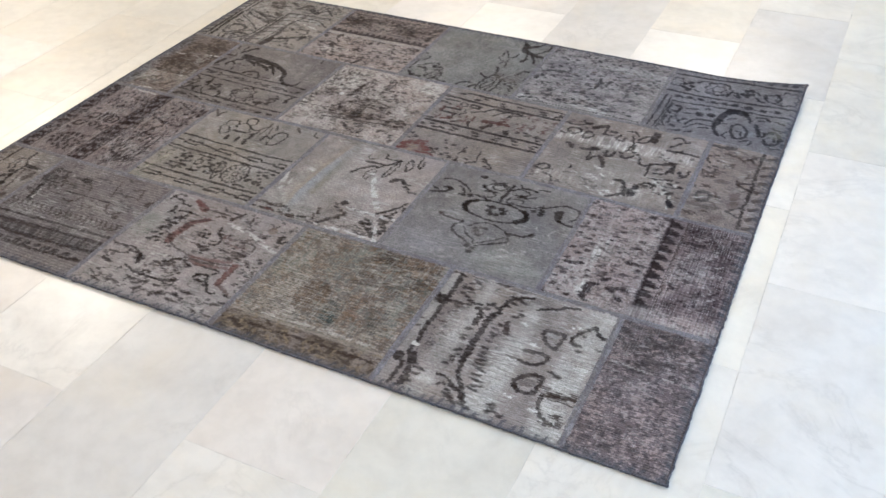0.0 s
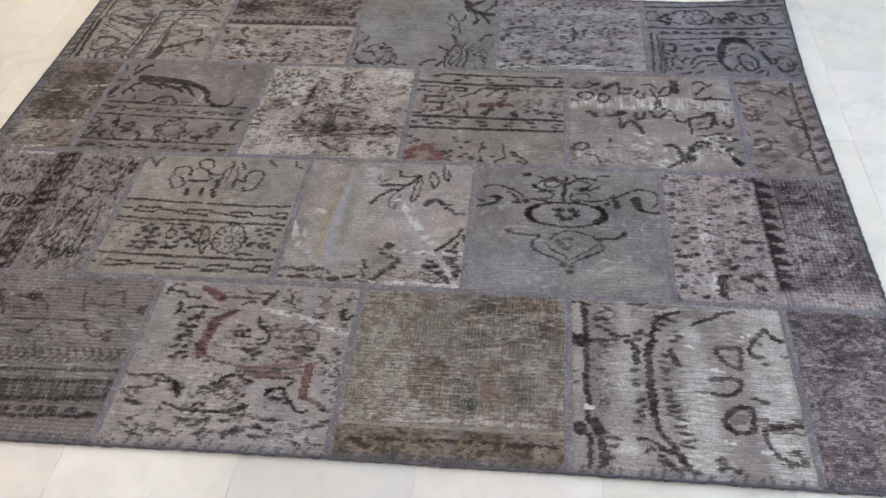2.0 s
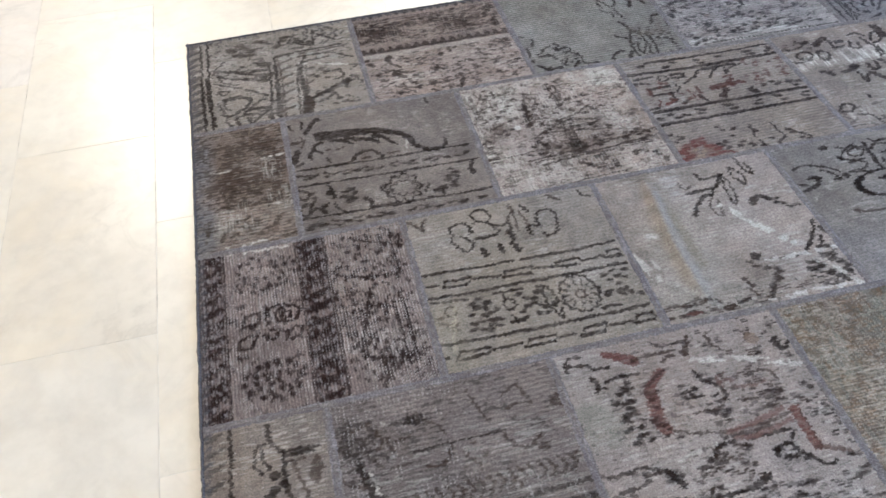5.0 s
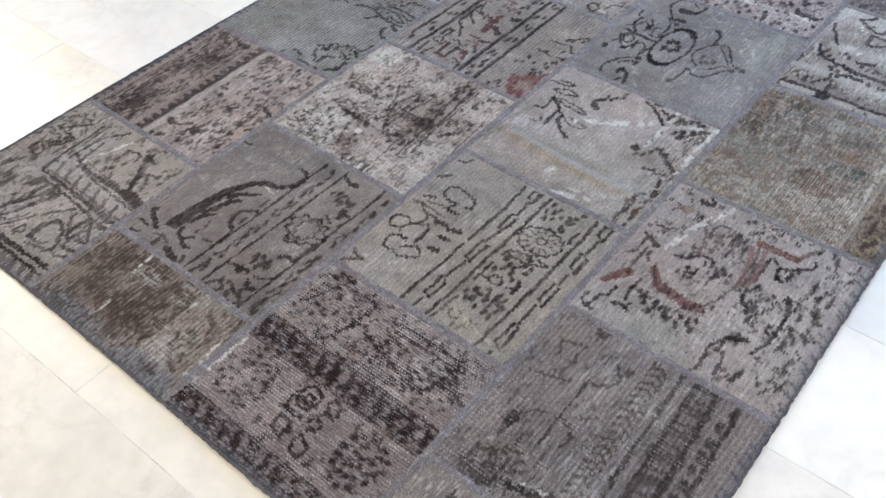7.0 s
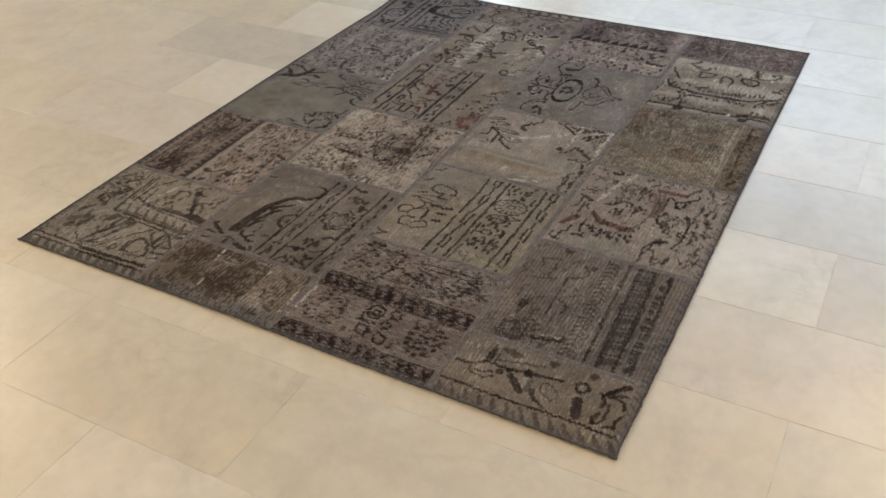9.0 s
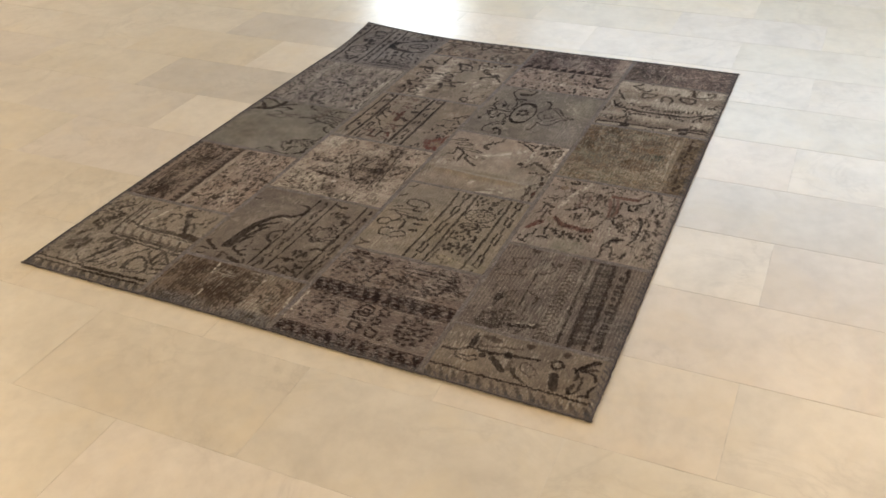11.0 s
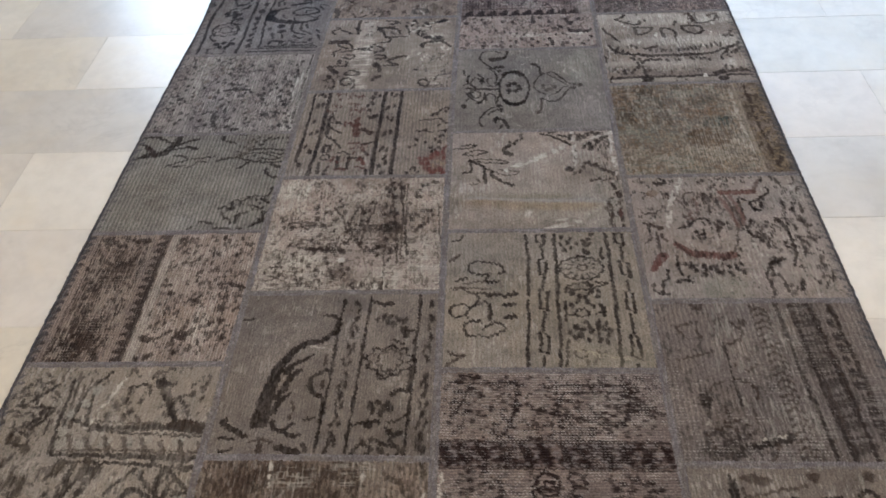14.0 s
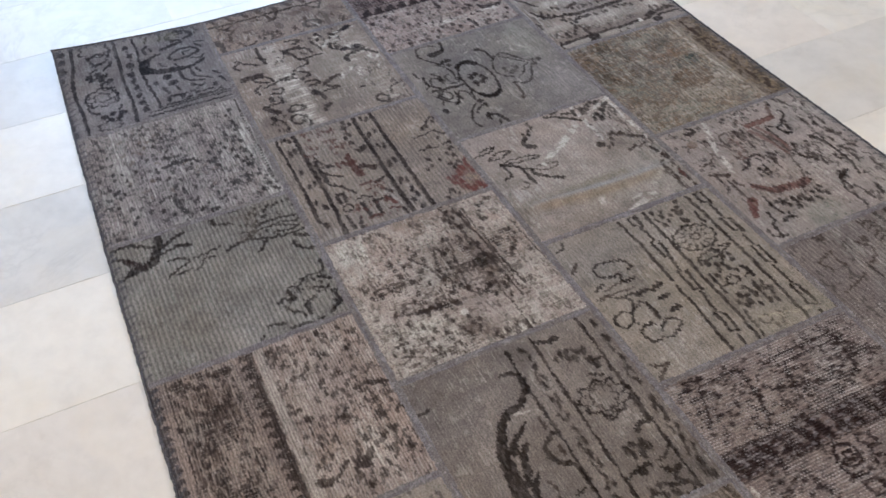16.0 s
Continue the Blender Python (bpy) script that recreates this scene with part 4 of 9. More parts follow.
def moss(p):
    """Taupe flecked piece with bared ribs, a faded brown round, green and rust blots and a dark border."""
    p.stain(p.area(0, 1, 0, 1), (0.190, 0.162, 0.130), 0.7, 9)
    p.stain(p.area(0.30, 1, 0.45, 1, 0.1), (0.180, 0.172, 0.152), 0.5, 14)
    p.ribs(p.area(-0.1, 1.1, 0.18, 0.62, 0.08), 0.25, 0.0)
    p.ribs(p.area(0.03, 0.45, 0.18, 0.58, 0.05), 0.55, 0.0, 0.6)
    p.threads(p.area(0, 1, 0.15, 1, 0.1), (0.30, 0.275, 0.24), 0.4, a=0.7)
    p.scrape(p.area(0.0, 0.45, 0.20, 0.55, 0.08), "x", 0.55, (0.32, 0.29, 0.25))
    p.scrape(p.area(0.3, 1, 0.2, 0.40, 0.08), "x", 0.35, (0.29, 0.27, 0.24))
    p.tatter(p.area(0, 1, 0.2, 1), (0.056, 0.042, 0.030), 0.95, size=0.8, a=0.8)
    p.tatter(p.area(0.0, 0.24, 0.55, 1, 0.05), (0.070, 0.056, 0.036), 0.9, size=0.8, a=0.7)
    p.tatter(p.area(0.50, 1, 0.62, 1, 0.05), (0.042, 0.028, 0.018), 0.95, size=1.1, a=0.8)
    p.tatter(p.area(0.3, 1, 0.25, 0.8, 0.1), (0.080, 0.078, 0.074), 0.6, size=1.2, a=0.6)
    p.stain(p.area(0.0, 0.25, 0.40, 0.95, 0.06), (0.176, 0.156, 0.118), 0.35, 18)
    p.stain(p.area(0.62, 0.80, 0.22, 0.55, 0.05), (0.150, 0.092, 0.062), 0.6, 26)
    p.stain(p.area(0.78, 0.92, 0.30, 0.52, 0.05), (0.085, 0.095, 0.082), 0.5, 26)
    p.stain(p.area(0.30, 0.48, 0.62, 0.85, 0.06), (0.120, 0.128, 0.112), 0.5, 22)
    round_ = (0.38, 0.441)
    p.ring(round_, 0.036, 0.048, colour=(0.120, 0.088, 0.060), a=0.35, fill=True)
    p.ring(round_, 0.034, 0.046, 0.012, (0.085, 0.060, 0.040), 0.3)
    p.combs(0.31, 0.46, 0.34, 0.55, 60, 0.012, 0.003, (0.06, 0.042, 0.03), 0.7)
    p.combs(0.80, 0.98, 0.70, 0.97, 26, 0.022, 0.004, (0.032, 0.022, 0.016), 0.8)
    p.combs(0.56, 0.74, 0.80, 0.97, 20, 0.016, 0.004, (0.036, 0.024, 0.016), 0.75)
    p.combs(0.05, 0.95, 0.25, 0.95, 60, 0.013, 0.003, (0.075, 0.056, 0.042), 0.55)
    p.stain(p.area(0.50, 0.60, 0.26, 0.40, 0.02), (0.045, 0.058, 0.054), 0.85, 40)
    p.marks([(0.516, 0.345), (0.544, 0.334), (0.577, 0.343), (0.54, 0.307), (0.567, 0.303), (0.598, 0.322), (0.507, 0.318), (0.529, 0.434), (0.558, 0.419)], 0.018, 0.010, (0.030, 0.040, 0.038), 0.75)
    p.combs(0.58, 0.86, 0.30, 0.56, 34, 0.014, 0.0036, (0.045, 0.042, 0.038), 0.7)
    p.scratch([(0.002, 0.212), (0.315, 0.218), (0.676, 0.224), (0.955, 0.22)], 0.006, 0.75, (0.40, 0.37, 0.33))
    p.scratch([(0.048, 0.238), (0.362, 0.245), (0.724, 0.243)], 0.004, 0.7, (0.40, 0.37, 0.33))
    p.stain(p.area(0, 1, -0.1, 0.175), (0.082, 0.062, 0.044), 0.85, 30)
    p.tatter(p.area(0, 1, 0, 0.18, 0.01), (0.034, 0.023, 0.017), 0.9, a=0.8)
    p.stroke([(0.03, 0.099), (0.284, 0.114), (0.538, 0.119), (0.789, 0.121), (0.962, 0.119)], 0.005, BROWN, 0.75)
    p.scribble(0.05, 0.95, 0.03, 0.17, 30, 0.02, 0.005, (0.17, 0.13, 0.085), 0.6)
    p.marks([(0.138, 0.077), (0.115, 0.087), (0.161, 0.067)], 0.013, 0.007, BROWN, 0.8)
    p.tatter(p.area(0, 1, 0.2, 1), (0.150, 0.098, 0.060), 0.42, size=1.0, a=0.6)
    p.tatter(p.area(0, 1, 0.2, 1), (0.10, 0.11, 0.098), 0.35, "y", size=1.4, a=0.6)
    p.threads(p.area(0, 1, 0.2, 1), (0.30, 0.275, 0.245), 0.42, a=0.6)
    p.threads(p.area(0, 1, 0.2, 1), (0.28, 0.26, 0.235), 0.25, "y", a=0.6)
    p.bare_knots(p.area(0, 1, 0.2, 1, 0.03), pu=0.0066, pv=0.0056, colour=(0.32, 0.295, 0.26), a=0.5, amount=0.5)


def arcs(p):
    """Pale vertical worn bars, an upright line, a bowed medallion edge and bold block figures."""
    p.tatter(p.area(0.10, 0.56, 0, 1), amount=0.2)
    p.threads(p.area(0.15, 1, 0, 1), amount=0.55, a=0.85)
    for u, w, v0, v1 in ((0.045, 0.03, -0.1, 1.1), (0.245, 0.045, -0.1, 0.50), (0.265, 0.03, 0.45, 1.1), (0.57, 0.065, -0.1, 0.55), (0.56, 0.035, 0.5, 0.9), (0.895, 0.075, 0.0, 1.1)):
        p.stain(p.area(u - w, u + w, v0, v1, 0.03), (0.285, 0.268, 0.245), 0.75, 4)
    p.scrape(p.area(0.18, 1, 0, 1), "x", 0.4)
    p.scrape(p.area(0.48, 0.62, 0, 0.8, 0.05), "x", 0.7, (0.42, 0.40, 0.37))
    p.scrape(p.area(0.82, 0.98, 0, 1, 0.05), "x", 0.7, (0.42, 0.40, 0.37))
    p.threads(p.area(0.80, 1.0, 0, 0.55, 0.04), (0.46, 0.44, 0.41), 0.6, a=0.9)
    p.threads(p.area(0.46, 0.64, 0, 0.6, 0.04), (0.46, 0.44, 0.41), 0.65, a=0.9)
    p.scrape(p.area(0.18, 0.30, 0, 0.6, 0.04), "x", 0.7, (0.42, 0.40, 0.37))
    p.ribs(p.area(0.5, 1.1, -1, 2, 0.1), 0.30, 0.0, 0.75)
    ink = (0.016, 0.011, 0.010)
    p.stroke([(-0.001, 0.957), (0.047, 0.968), (0.098, 0.952)], 0.006, BROWN, 0.8)
    p.taper([(0.072, 0.958), (0.081, 0.84), (0.078, 0.725)], 0.012, 0.009, ink)
    p.stroke([(0.078, 0.725), (0.083, 0.615), (0.079, 0.536), (0.062, 0.5)], 0.009, ink)
    p.stroke([(0.075, 0.501), (0.087, 0.374), (0.082, 0.27)], 0.009, ink)
    p.stroke([(0.083, 0.198), (0.091, 0.108), (0.085, 0.034)], 0.009, ink)
    p.dot((0.045, 0.722), 0.015, ink, 0.9)
    p.stroke([(0.019, 0.758), (0.066, 0.687)], 0.008, ink)
    p.taper([(0.097, 0.719), (0.135, 0.726), (0.183, 0.726)], 0.010, 0.006, ink)
    p.marks([(0.157, 0.701), (0.164, 0.658), (0.128, 0.554), (0.191, 0.466), (0.023, 0.539), (0.03, 0.47)], 0.018, 0.004, BROWN, 0.7)
    p.dot((0.044, 0.226), 0.014, ink, 0.85)
    p.stroke([(0.112, 0.266), (0.125, 0.211)], 0.019, ink)
    p.stroke([(0.137, 0.169), (0.149, 0.113), (0.142, 0.05)], 0.013, ink)
    p.marks([(0.168, 0.19), (0.187, 0.146), (0.179, 0.086), (0.2, 0.186), (0.155, 0.213)], 0.014, 0.007, ink, 0.8)
    p.marks([(0.15, 0.908), (0.189, 0.919), (0.171, 0.863), (0.145, 0.814), (0.181, 0.794), (0.201, 0.773), (0.229, 0.756), (0.135, 0.86), (0.264, 0.763), (0.21, 0.736)], 0.014, 0.0075, ink, 0.9)
    p.stroke([(0.3, 0.969), (0.35, 0.969), (0.378, 0.983)], 0.007, ink, 0.8)
    p.stroke([(0.27, 0.733), (0.318, 0.745)], 0.010, ink)
    p.taper([(0.291, 0.713), (0.31, 0.67), (0.303, 0.612)], 0.008, 0.013, ink)
    p.marks([(0.318, 0.783), (0.339, 0.8), (0.366, 0.779), (0.288, 0.561), (0.299, 0.479), (0.289, 0.505), (0.321, 0.361), (0.301, 0.333), (0.316, 0.309), (0.292, 0.275), (0.305, 0.392)], 0.014, 0.007, ink, 0.85)
    p.taper([(0.522, 0.939), (0.455, 0.91), (0.405, 0.859), (0.385, 0.77), (0.366, 0.712)], 0.006, 0.010, ink)
    p.marks([(0.411, 0.899), (0.449, 0.886), (0.482, 0.873), (0.432, 0.846), (0.404, 0.813), (0.393, 0.744), (0.461, 0.918)], 0.014, 0.008, ink, 0.85)
    p.stroke([(0.361, 0.712), (0.358, 0.567), (0.361, 0.43), (0.366, 0.326)], 0.0135, ink)
    p.stroke([(0.366, 0.365), (0.376, 0.254), (0.415, 0.18), (0.458, 0.124), (0.485, 0.068)], 0.009, ink)
    p.stroke([(0.278, 0.193), (0.337, 0.183), (0.391, 0.148)], 0.006, ink)
    p.stroke([(0.316, 0.124), (0.337, 0.143), (0.362, 0.139)], 0.006, ink, 0.8)
    p.taper([(0.386, 0.142), (0.438, 0.122), (0.471, 0.078)], 0.008, 0.011, ink)
    p.marks([(0.376, 0.111), (0.405, 0.072), (0.428, 0.051), (0.452, 0.048), (0.39, 0.089), (0.49, 0.051), (0.518, 0.042)], 0.016, 0.007, ink, 0.85)
    p.taper([(0.457, 0.698), (0.472, 0.656), (0.481, 0.614)], 0.007, 0.018, (0.032, 0.022, 0.019))
    p.marks([(0.424, 0.616), (0.44, 0.66), (0.429, 0.573), (0.423, 0.517), (0.432, 0.464), (0.442, 0.424), (0.432, 0.397), (0.485, 0.805), (0.506, 0.777), (0.474, 0.751)], 0.014, 0.007, ink, 0.85)
    p.marks([(0.451, 0.372), (0.466, 0.348), (0.451, 0.321), (0.475, 0.304), (0.465, 0.265), (0.479, 0.232), (0.493, 0.193), (0.482, 0.162), (0.441, 0.345)], 0.024, 0.0055, ink, 0.8)
    p.stroke([(0.596, 0.872), (0.657, 0.904), (0.724, 0.941), (0.769, 0.956)], 0.0075, ink, 0.85)
    p.stroke([(0.61, 0.885), (0.573, 0.858)], 0.006, ink, 0.8)
    p.stroke([(0.669, 0.721), (0.769, 0.73), (0.765, 0.604), (0.715, 0.621), (0.681, 0.66), (0.662, 0.695), (0.669, 0.721)], 0.0088, ink, curved=False)
    p.stroke([(0.694, 0.698), (0.735, 0.694)], 0.010, (0.20, 0.19, 0.18), 0.6)
    p.stroke([(0.618, 0.532), (0.705, 0.547), (0.743, 0.54), (0.739, 0.479), (0.695, 0.451), (0.625, 0.455)], 0.0085, ink, curved=False)
    p.stroke([(0.554, 0.461), (0.615, 0.454)], 0.006, BROWN, 0.7)
    p.stroke([(0.67, 0.275), (0.658, 0.321), (0.695, 0.369), (0.741, 0.393)], 0.011, (0.03, 0.021, 0.018))
    p.stroke([(0.741, 0.393), (0.778, 0.387), (0.779, 0.307), (0.766, 0.259), (0.708, 0.25), (0.67, 0.275)], 0.0095, ink, curved=False)
    p.stroke([(0.702, 0.315), (0.737, 0.328)], 0.018, (0.10, 0.085, 0.075), 0.6)
    p.stroke([(0.809, 0.708), (0.826, 0.756), (0.87, 0.812), (0.903, 0.852), (0.916, 0.823), (0.957, 0.786)], 0.0078, ink)
    p.stroke([(0.809, 0.708), (0.833, 0.681), (0.869, 0.681)], 0.009, ink)
    p.marks([(0.967, 0.787), (0.937, 0.799), (0.963, 0.692), (0.876, 0.642), (0.86, 0.756)], 0.014, 0.006, ink, 0.8)
    p.stroke([(0.973, 0.313), (0.89, 0.299), (0.816, 0.279)], 0.0075, BROWN, 0.9)
    p.stroke([(0.815, 0.273), (0.813, 0.217), (0.829, 0.174), (0.866, 0.139), (0.92, 0.117)], 0.0085, ink)
    p.combs(0.829, 0.98, 0.263, 0.319, 14, 0.022, 0.0034, BROWN, 0.8)
    p.combs(0.839, 0.957, 0.107, 0.166, 8, 0.016, 0.0034, BROWN, 0.8)
    p.marks([(0.61, 0.114), (0.628, 0.093), (0.646, 0.077), (0.678, 0.063), (0.617, 0.068), (0.895, 0.106), (0.804, 0.438), (0.833, 0.428)], 0.016, 0.007, ink, 0.8)
    for a in ([(0.642, 0.201), (0.676, 0.195)], [(0.674, 0.162), (0.707, 0.159)], [(0.788, 0.167), (0.816, 0.164)], [(0.641, 0.593), (0.682, 0.583)], [(0.532, 0.727), (0.558, 0.718)], [(0.042, 0.344), (0.114, 0.337)], [(0.795, 0.802), (0.828, 0.812)]):
        p.scratch(a, 0.007, 0.95, (0.48, 0.46, 0.43))
    p.marks([(1.04, 0.92), (1.005, 0.797), (1.065, 0.953), (1.025, 0.697)], 0.013, 0.008, ink, 0.7)


def dusk(p):
    """Narrow mauve-grey piece, finely ribbed and densely speckled."""
    p.ribs(p.area(-1, 2, -1, 2), 0.32, 0.10, 0.9)
    p.threads(p.area(0, 1, 0, 1), (0.26, 0.245, 0.24), 0.6)
    p.combs(0.02, 0.98, 0.02, 0.98, 150, 0.012, 0.0034, (0.030, 0.023, 0.024), 0.7)
    p.tatter(p.area(0, 1, 0, 1), (0.040, 0.033, 0.036), 1.1, size=0.65)
    p.tatter(p.area(0, 1, 0.7, 1, 0.1), (0.03, 0.024, 0.024), 1.0)
    p.specks(0.02, 0.98, 0.62, 0.98, 60, 0.007, (0.035, 0.028, 0.028), 0.7)
    p.specks(0.02, 0.98, 0.02, 0.64, 120, 0.006, (0.045, 0.038, 0.042), 0.6)
    p.scratch([(0.0, 0.655), (0.5, 0.64), (0.98, 0.625)], 0.004, 0.4)
    p.bare_knots(p.area(0, 1, 0, 1, 0.02), colour=(0.32, 0.30, 0.30), a=0.4, amount=0.45)


def dark_bands(p):
    """Mauve piece of bared ribs: two dark broken bands, dashed rosettes between and a lattice beside."""
    ink = (0.014, 0.0075, 0.0075)
    worn = (0.022, 0.016, 0.018)
    p.tatter(p.area(0.60, 1, 0, 1, 0.02), worn, 0.22, "y")
    p.tatter(p.area(0.12, 0.47, 0, 1, 0.02), (0.04, 0.033, 0.036), 0.10, "y")
    p.threads(p.area(0.45, 1, 0, 1), (0.34, 0.32, 0.31), 0.25, "y", 0.7)
    p.threads(p.area(0, 0.5, 0, 1), (0.30, 0.285, 0.285), 0.35, "y", 0.7)
    p.ribs(p.area(-1, 2, -1, 2), 0.0, 0.40, 0.8)
    p.scrape(p.area(0.60, 1, 0.0, 1, 0.03), "y", 0.25)
    p.scrape(p.area(0.12, 0.47, 0.0, 1, 0.03), "y", 0.2, (0.24, 0.23, 0.22))
    # the two bands, each a run of hooked dark blocks with pale beads
    for u0, u1, v0, v1 in ((0.016, 0.118, 0.0, 1.0), (0.480, 0.602, 0.0, 1.0)):
        p.stain(p.area(u0, u1, v0, v1, 0.006), (0.030, 0.017, 0.017), 0.9, 60)
        p.tatter(p.area(u0, u1, v0, v1, 0.006), ink, 0.95, "y", 0.8, 1.0)
        n, mid = 12, (u0 + u1) / 2
        for k in range(n):
            v = v0 + (v1 - v0) * (k + 0.5 + p.rng.uniform(-0.12, 0.12)) / n
            p.stroke([(u0 + 0.012, v - 0.012), (u1 - 0.012, v + 0.012)], 0.011 * p.rng.uniform(0.6, 1.3), ink, 0.9)
            c = v + (v1 - v0) * 0.5 / n
            p.marks([(mid - 0.010, c), (mid + 0.014, c)], 0.005, 0.008, (0.17, 0.155, 0.16), 0.75)
            p.marks([(u0 + 0.010, c - 0.01), (u1 - 0.010, c + 0.01), (u0 + 0.016, v), (u1 - 0.014, v)], 0.004, 0.006, (0.17, 0.155, 0.16), 0.7)
        p.combs(u0, u1, v0, v1, 24, 0.008, 0.0024, (0.20, 0.185, 0.19), 0.6, True)
        p.vline(u0 - 0.008, 0.0045, 0, 1, 0.8, ink)
        p.vline(u1 + 0.008, 0.0045, 0, 1, 0.8, ink)
    p.marks([(0.345, 0.942), (0.41, 0.898), (0.456, 0.854), (0.457, 0.791), (0.413, 0.742), (0.331, 0.727), (0.318, 0.778), (0.303, 0.861), (0.295, 0.902), (0.246, 0.894), (0.205, 0.891), (0.193, 0.835), (0.231, 0.803), (0.274, 0.791), (0.259, 0.701), (0.199, 0.731), (0.184, 0.766), (0.361, 0.719), (0.373, 0.837), (0.394, 0.803), (0.346, 0.873), (0.263, 0.854), (0.262, 0.741), (0.3, 0.703), (0.264, 0.924), (0.412, 0.852)], 0.0085, 0.0100, ink, 0.9)
    for a in ([(0.388, 0.594), (0.431, 0.581), (0.46, 0.552), (0.428, 0.494), (0.35, 0.495), (0.345, 0.549), (0.388, 0.594)], [(0.425, 0.453), (0.458, 0.444), (0.444, 0.393), (0.388, 0.389), (0.392, 0.427), (0.425, 0.453)], [(0.215, 0.572), (0.275, 0.574), (0.266, 0.511), (0.194, 0.503), (0.215, 0.572)], [(0.225, 0.453), (0.258, 0.432), (0.229, 0.377), (0.169, 0.38), (0.185, 0.429), (0.225, 0.453)], [(0.376, 0.556), (0.412, 0.555), (0.412, 0.519), (0.371, 0.507), (0.376, 0.556)],
              [(0.364, 0.598), (0.308, 0.575), (0.3, 0.533)], [(0.317, 0.46), (0.35, 0.439), (0.387, 0.436)], [(0.296, 0.407), (0.332, 0.403)], [(0.171, 0.515), (0.174, 0.552), (0.135, 0.546)]):
        p.stroke(a, 0.0062, ink, 0.95, curved=False)
    p.marks([(0.206, 0.631), (0.187, 0.628), (0.313, 0.501), (0.295, 0.43), (0.304, 0.572), (0.346, 0.419), (0.243, 0.494), (0.3, 0.6), (0.146, 0.555)], 0.009, 0.011, ink, 0.9)
    p.marks([(0.33, 0.281), (0.289, 0.268), (0.273, 0.215), (0.283, 0.193), (0.402, 0.243), (0.439, 0.21), (0.382, 0.2), (0.401, 0.158), (0.375, 0.125), (0.339, 0.133), (0.292, 0.127), (0.252, 0.146), (0.237, 0.177), (0.238, 0.216), (0.249, 0.255), (0.265, 0.099), (0.312, 0.099), (0.381, 0.09), (0.34, 0.078), (0.338, 0.258), (0.336, 0.212), (0.335, 0.177), (0.185, 0.181), (0.207, 0.144), (0.203, 0.336), (0.173, 0.332), (0.195, 0.224), (0.3, 0.166), (0.416, 0.134), (0.379, 0.271), (0.434, 0.179)], 0.0090, 0.0105, ink, 0.92)
    p.marks([(0.935, 0.912), (0.967, 0.888), (0.876, 0.909), (0.814, 0.927), (0.758, 0.922), (0.768, 0.863), (0.898, 0.858), (0.959, 0.829), (0.899, 0.729), (0.94, 0.717), (0.929, 0.665), (0.913, 0.622), (0.864, 0.637), (0.823, 0.705), (0.776, 0.708), (0.803, 0.643), (0.772, 0.654), (0.696, 0.747), (0.664, 0.755), (0.683, 0.671), (0.636, 0.685), (0.629, 0.601), (0.626, 0.569), (0.712, 0.688), (0.717, 0.839), (0.7, 0.941), (0.65, 0.923), (0.681, 0.897), (0.743, 0.796), (0.789, 0.761), (0.81, 0.604)], 0.0090, 0.0105, ink, 0.9)
    p.marks([(0.776, 0.55), (0.762, 0.476), (0.803, 0.472), (0.833, 0.461), (0.83, 0.428), (0.795, 0.39), (0.717, 0.462), (0.688, 0.46), (0.745, 0.377), (0.717, 0.386), (0.641, 0.427), (0.638, 0.395), (0.653, 0.468), (0.763, 0.286), (0.75, 0.246), (0.785, 0.223), (0.769, 0.184), (0.733, 0.177), (0.7, 0.201), (0.717, 0.27), (0.81, 0.176), (0.852, 0.175), (0.774, 0.144), (0.665, 0.267), (0.694, 0.526), (0.701, 0.577), (0.64, 0.514), (0.742, 0.309), (0.678, 0.334), (0.749, 0.422), (0.797, 0.266)], 0.0090, 0.0105, ink, 0.9)
    for a in ([(0.93, 0.948), (0.923, 0.745), (0.936, 0.64)], [(0.727, 0.931), (0.84, 0.883), (0.927, 0.846)], [(0.628, 0.729), (0.696, 0.683), (0.792, 0.655), (0.92, 0.646)], [(0.667, 0.507), (0.754, 0.489), (0.857, 0.448)], [(0.777, 0.581), (0.732, 0.399), (0.69, 0.224)], [(0.772, 0.334), (0.703, 0.203), (0.835, 0.165)]):
        p.stroke(a, 0.0048, ink, 0.8)
    p.stroke([(0.91, 0.491), (0.913, 0.354), (0.913, 0.172)], 0.0065, ink)
    p.stroke([(0.866, 0.485), (0.876, 0.338), (0.876, 0.171)], 0.0055, ink, 0.85)
    p.stroke([(0.909, 0.167), (0.774, 0.084), (0.755, 0.027)], 0.0075, ink, curved=False)
    p.stroke([(0.872, 0.166), (0.763, 0.103), (0.737, 0.057)], 0.0055, ink, 0.85, curved=False)
    p.combs(0.62, 0.96, 0.06, 0.98, 150, 0.010, 0.0038, ink, 0.95, True)
    p.combs(0.16, 0.44, 0.70, 0.92, 34, 0.008, 0.003, ink, 0.85, True)
    p.combs(0.20, 0.44, 0.08, 0.30, 36, 0.008, 0.003, ink, 0.85, True)
    p.combs(0.16, 0.44, 0.40, 0.62, 20, 0.008, 0.003, ink, 0.8, True)
    p.scratch([(0.14, 0.965), (0.28, 0.972), (0.44, 0.965)], 0.006, 0.8)
    p.bare_knots(p.area(0.60, 1, 0, 1, 0.02), a=0.7, amount=0.6)
    p.bare_knots(p.area(0.12, 0.48, 0, 1, 0.02), a=0.6, amount=0.5)
    p.bare_knots(p.area(0.01, 0.12, 0, 1, 0.01), colour=(0.30, 0.28, 0.28), a=0.5, amount=0.3)
    p.bare_knots(p.area(0.48, 0.61, 0, 1, 0.01), colour=(0.30, 0.28, 0.28), a=0.45, amount=0.25)


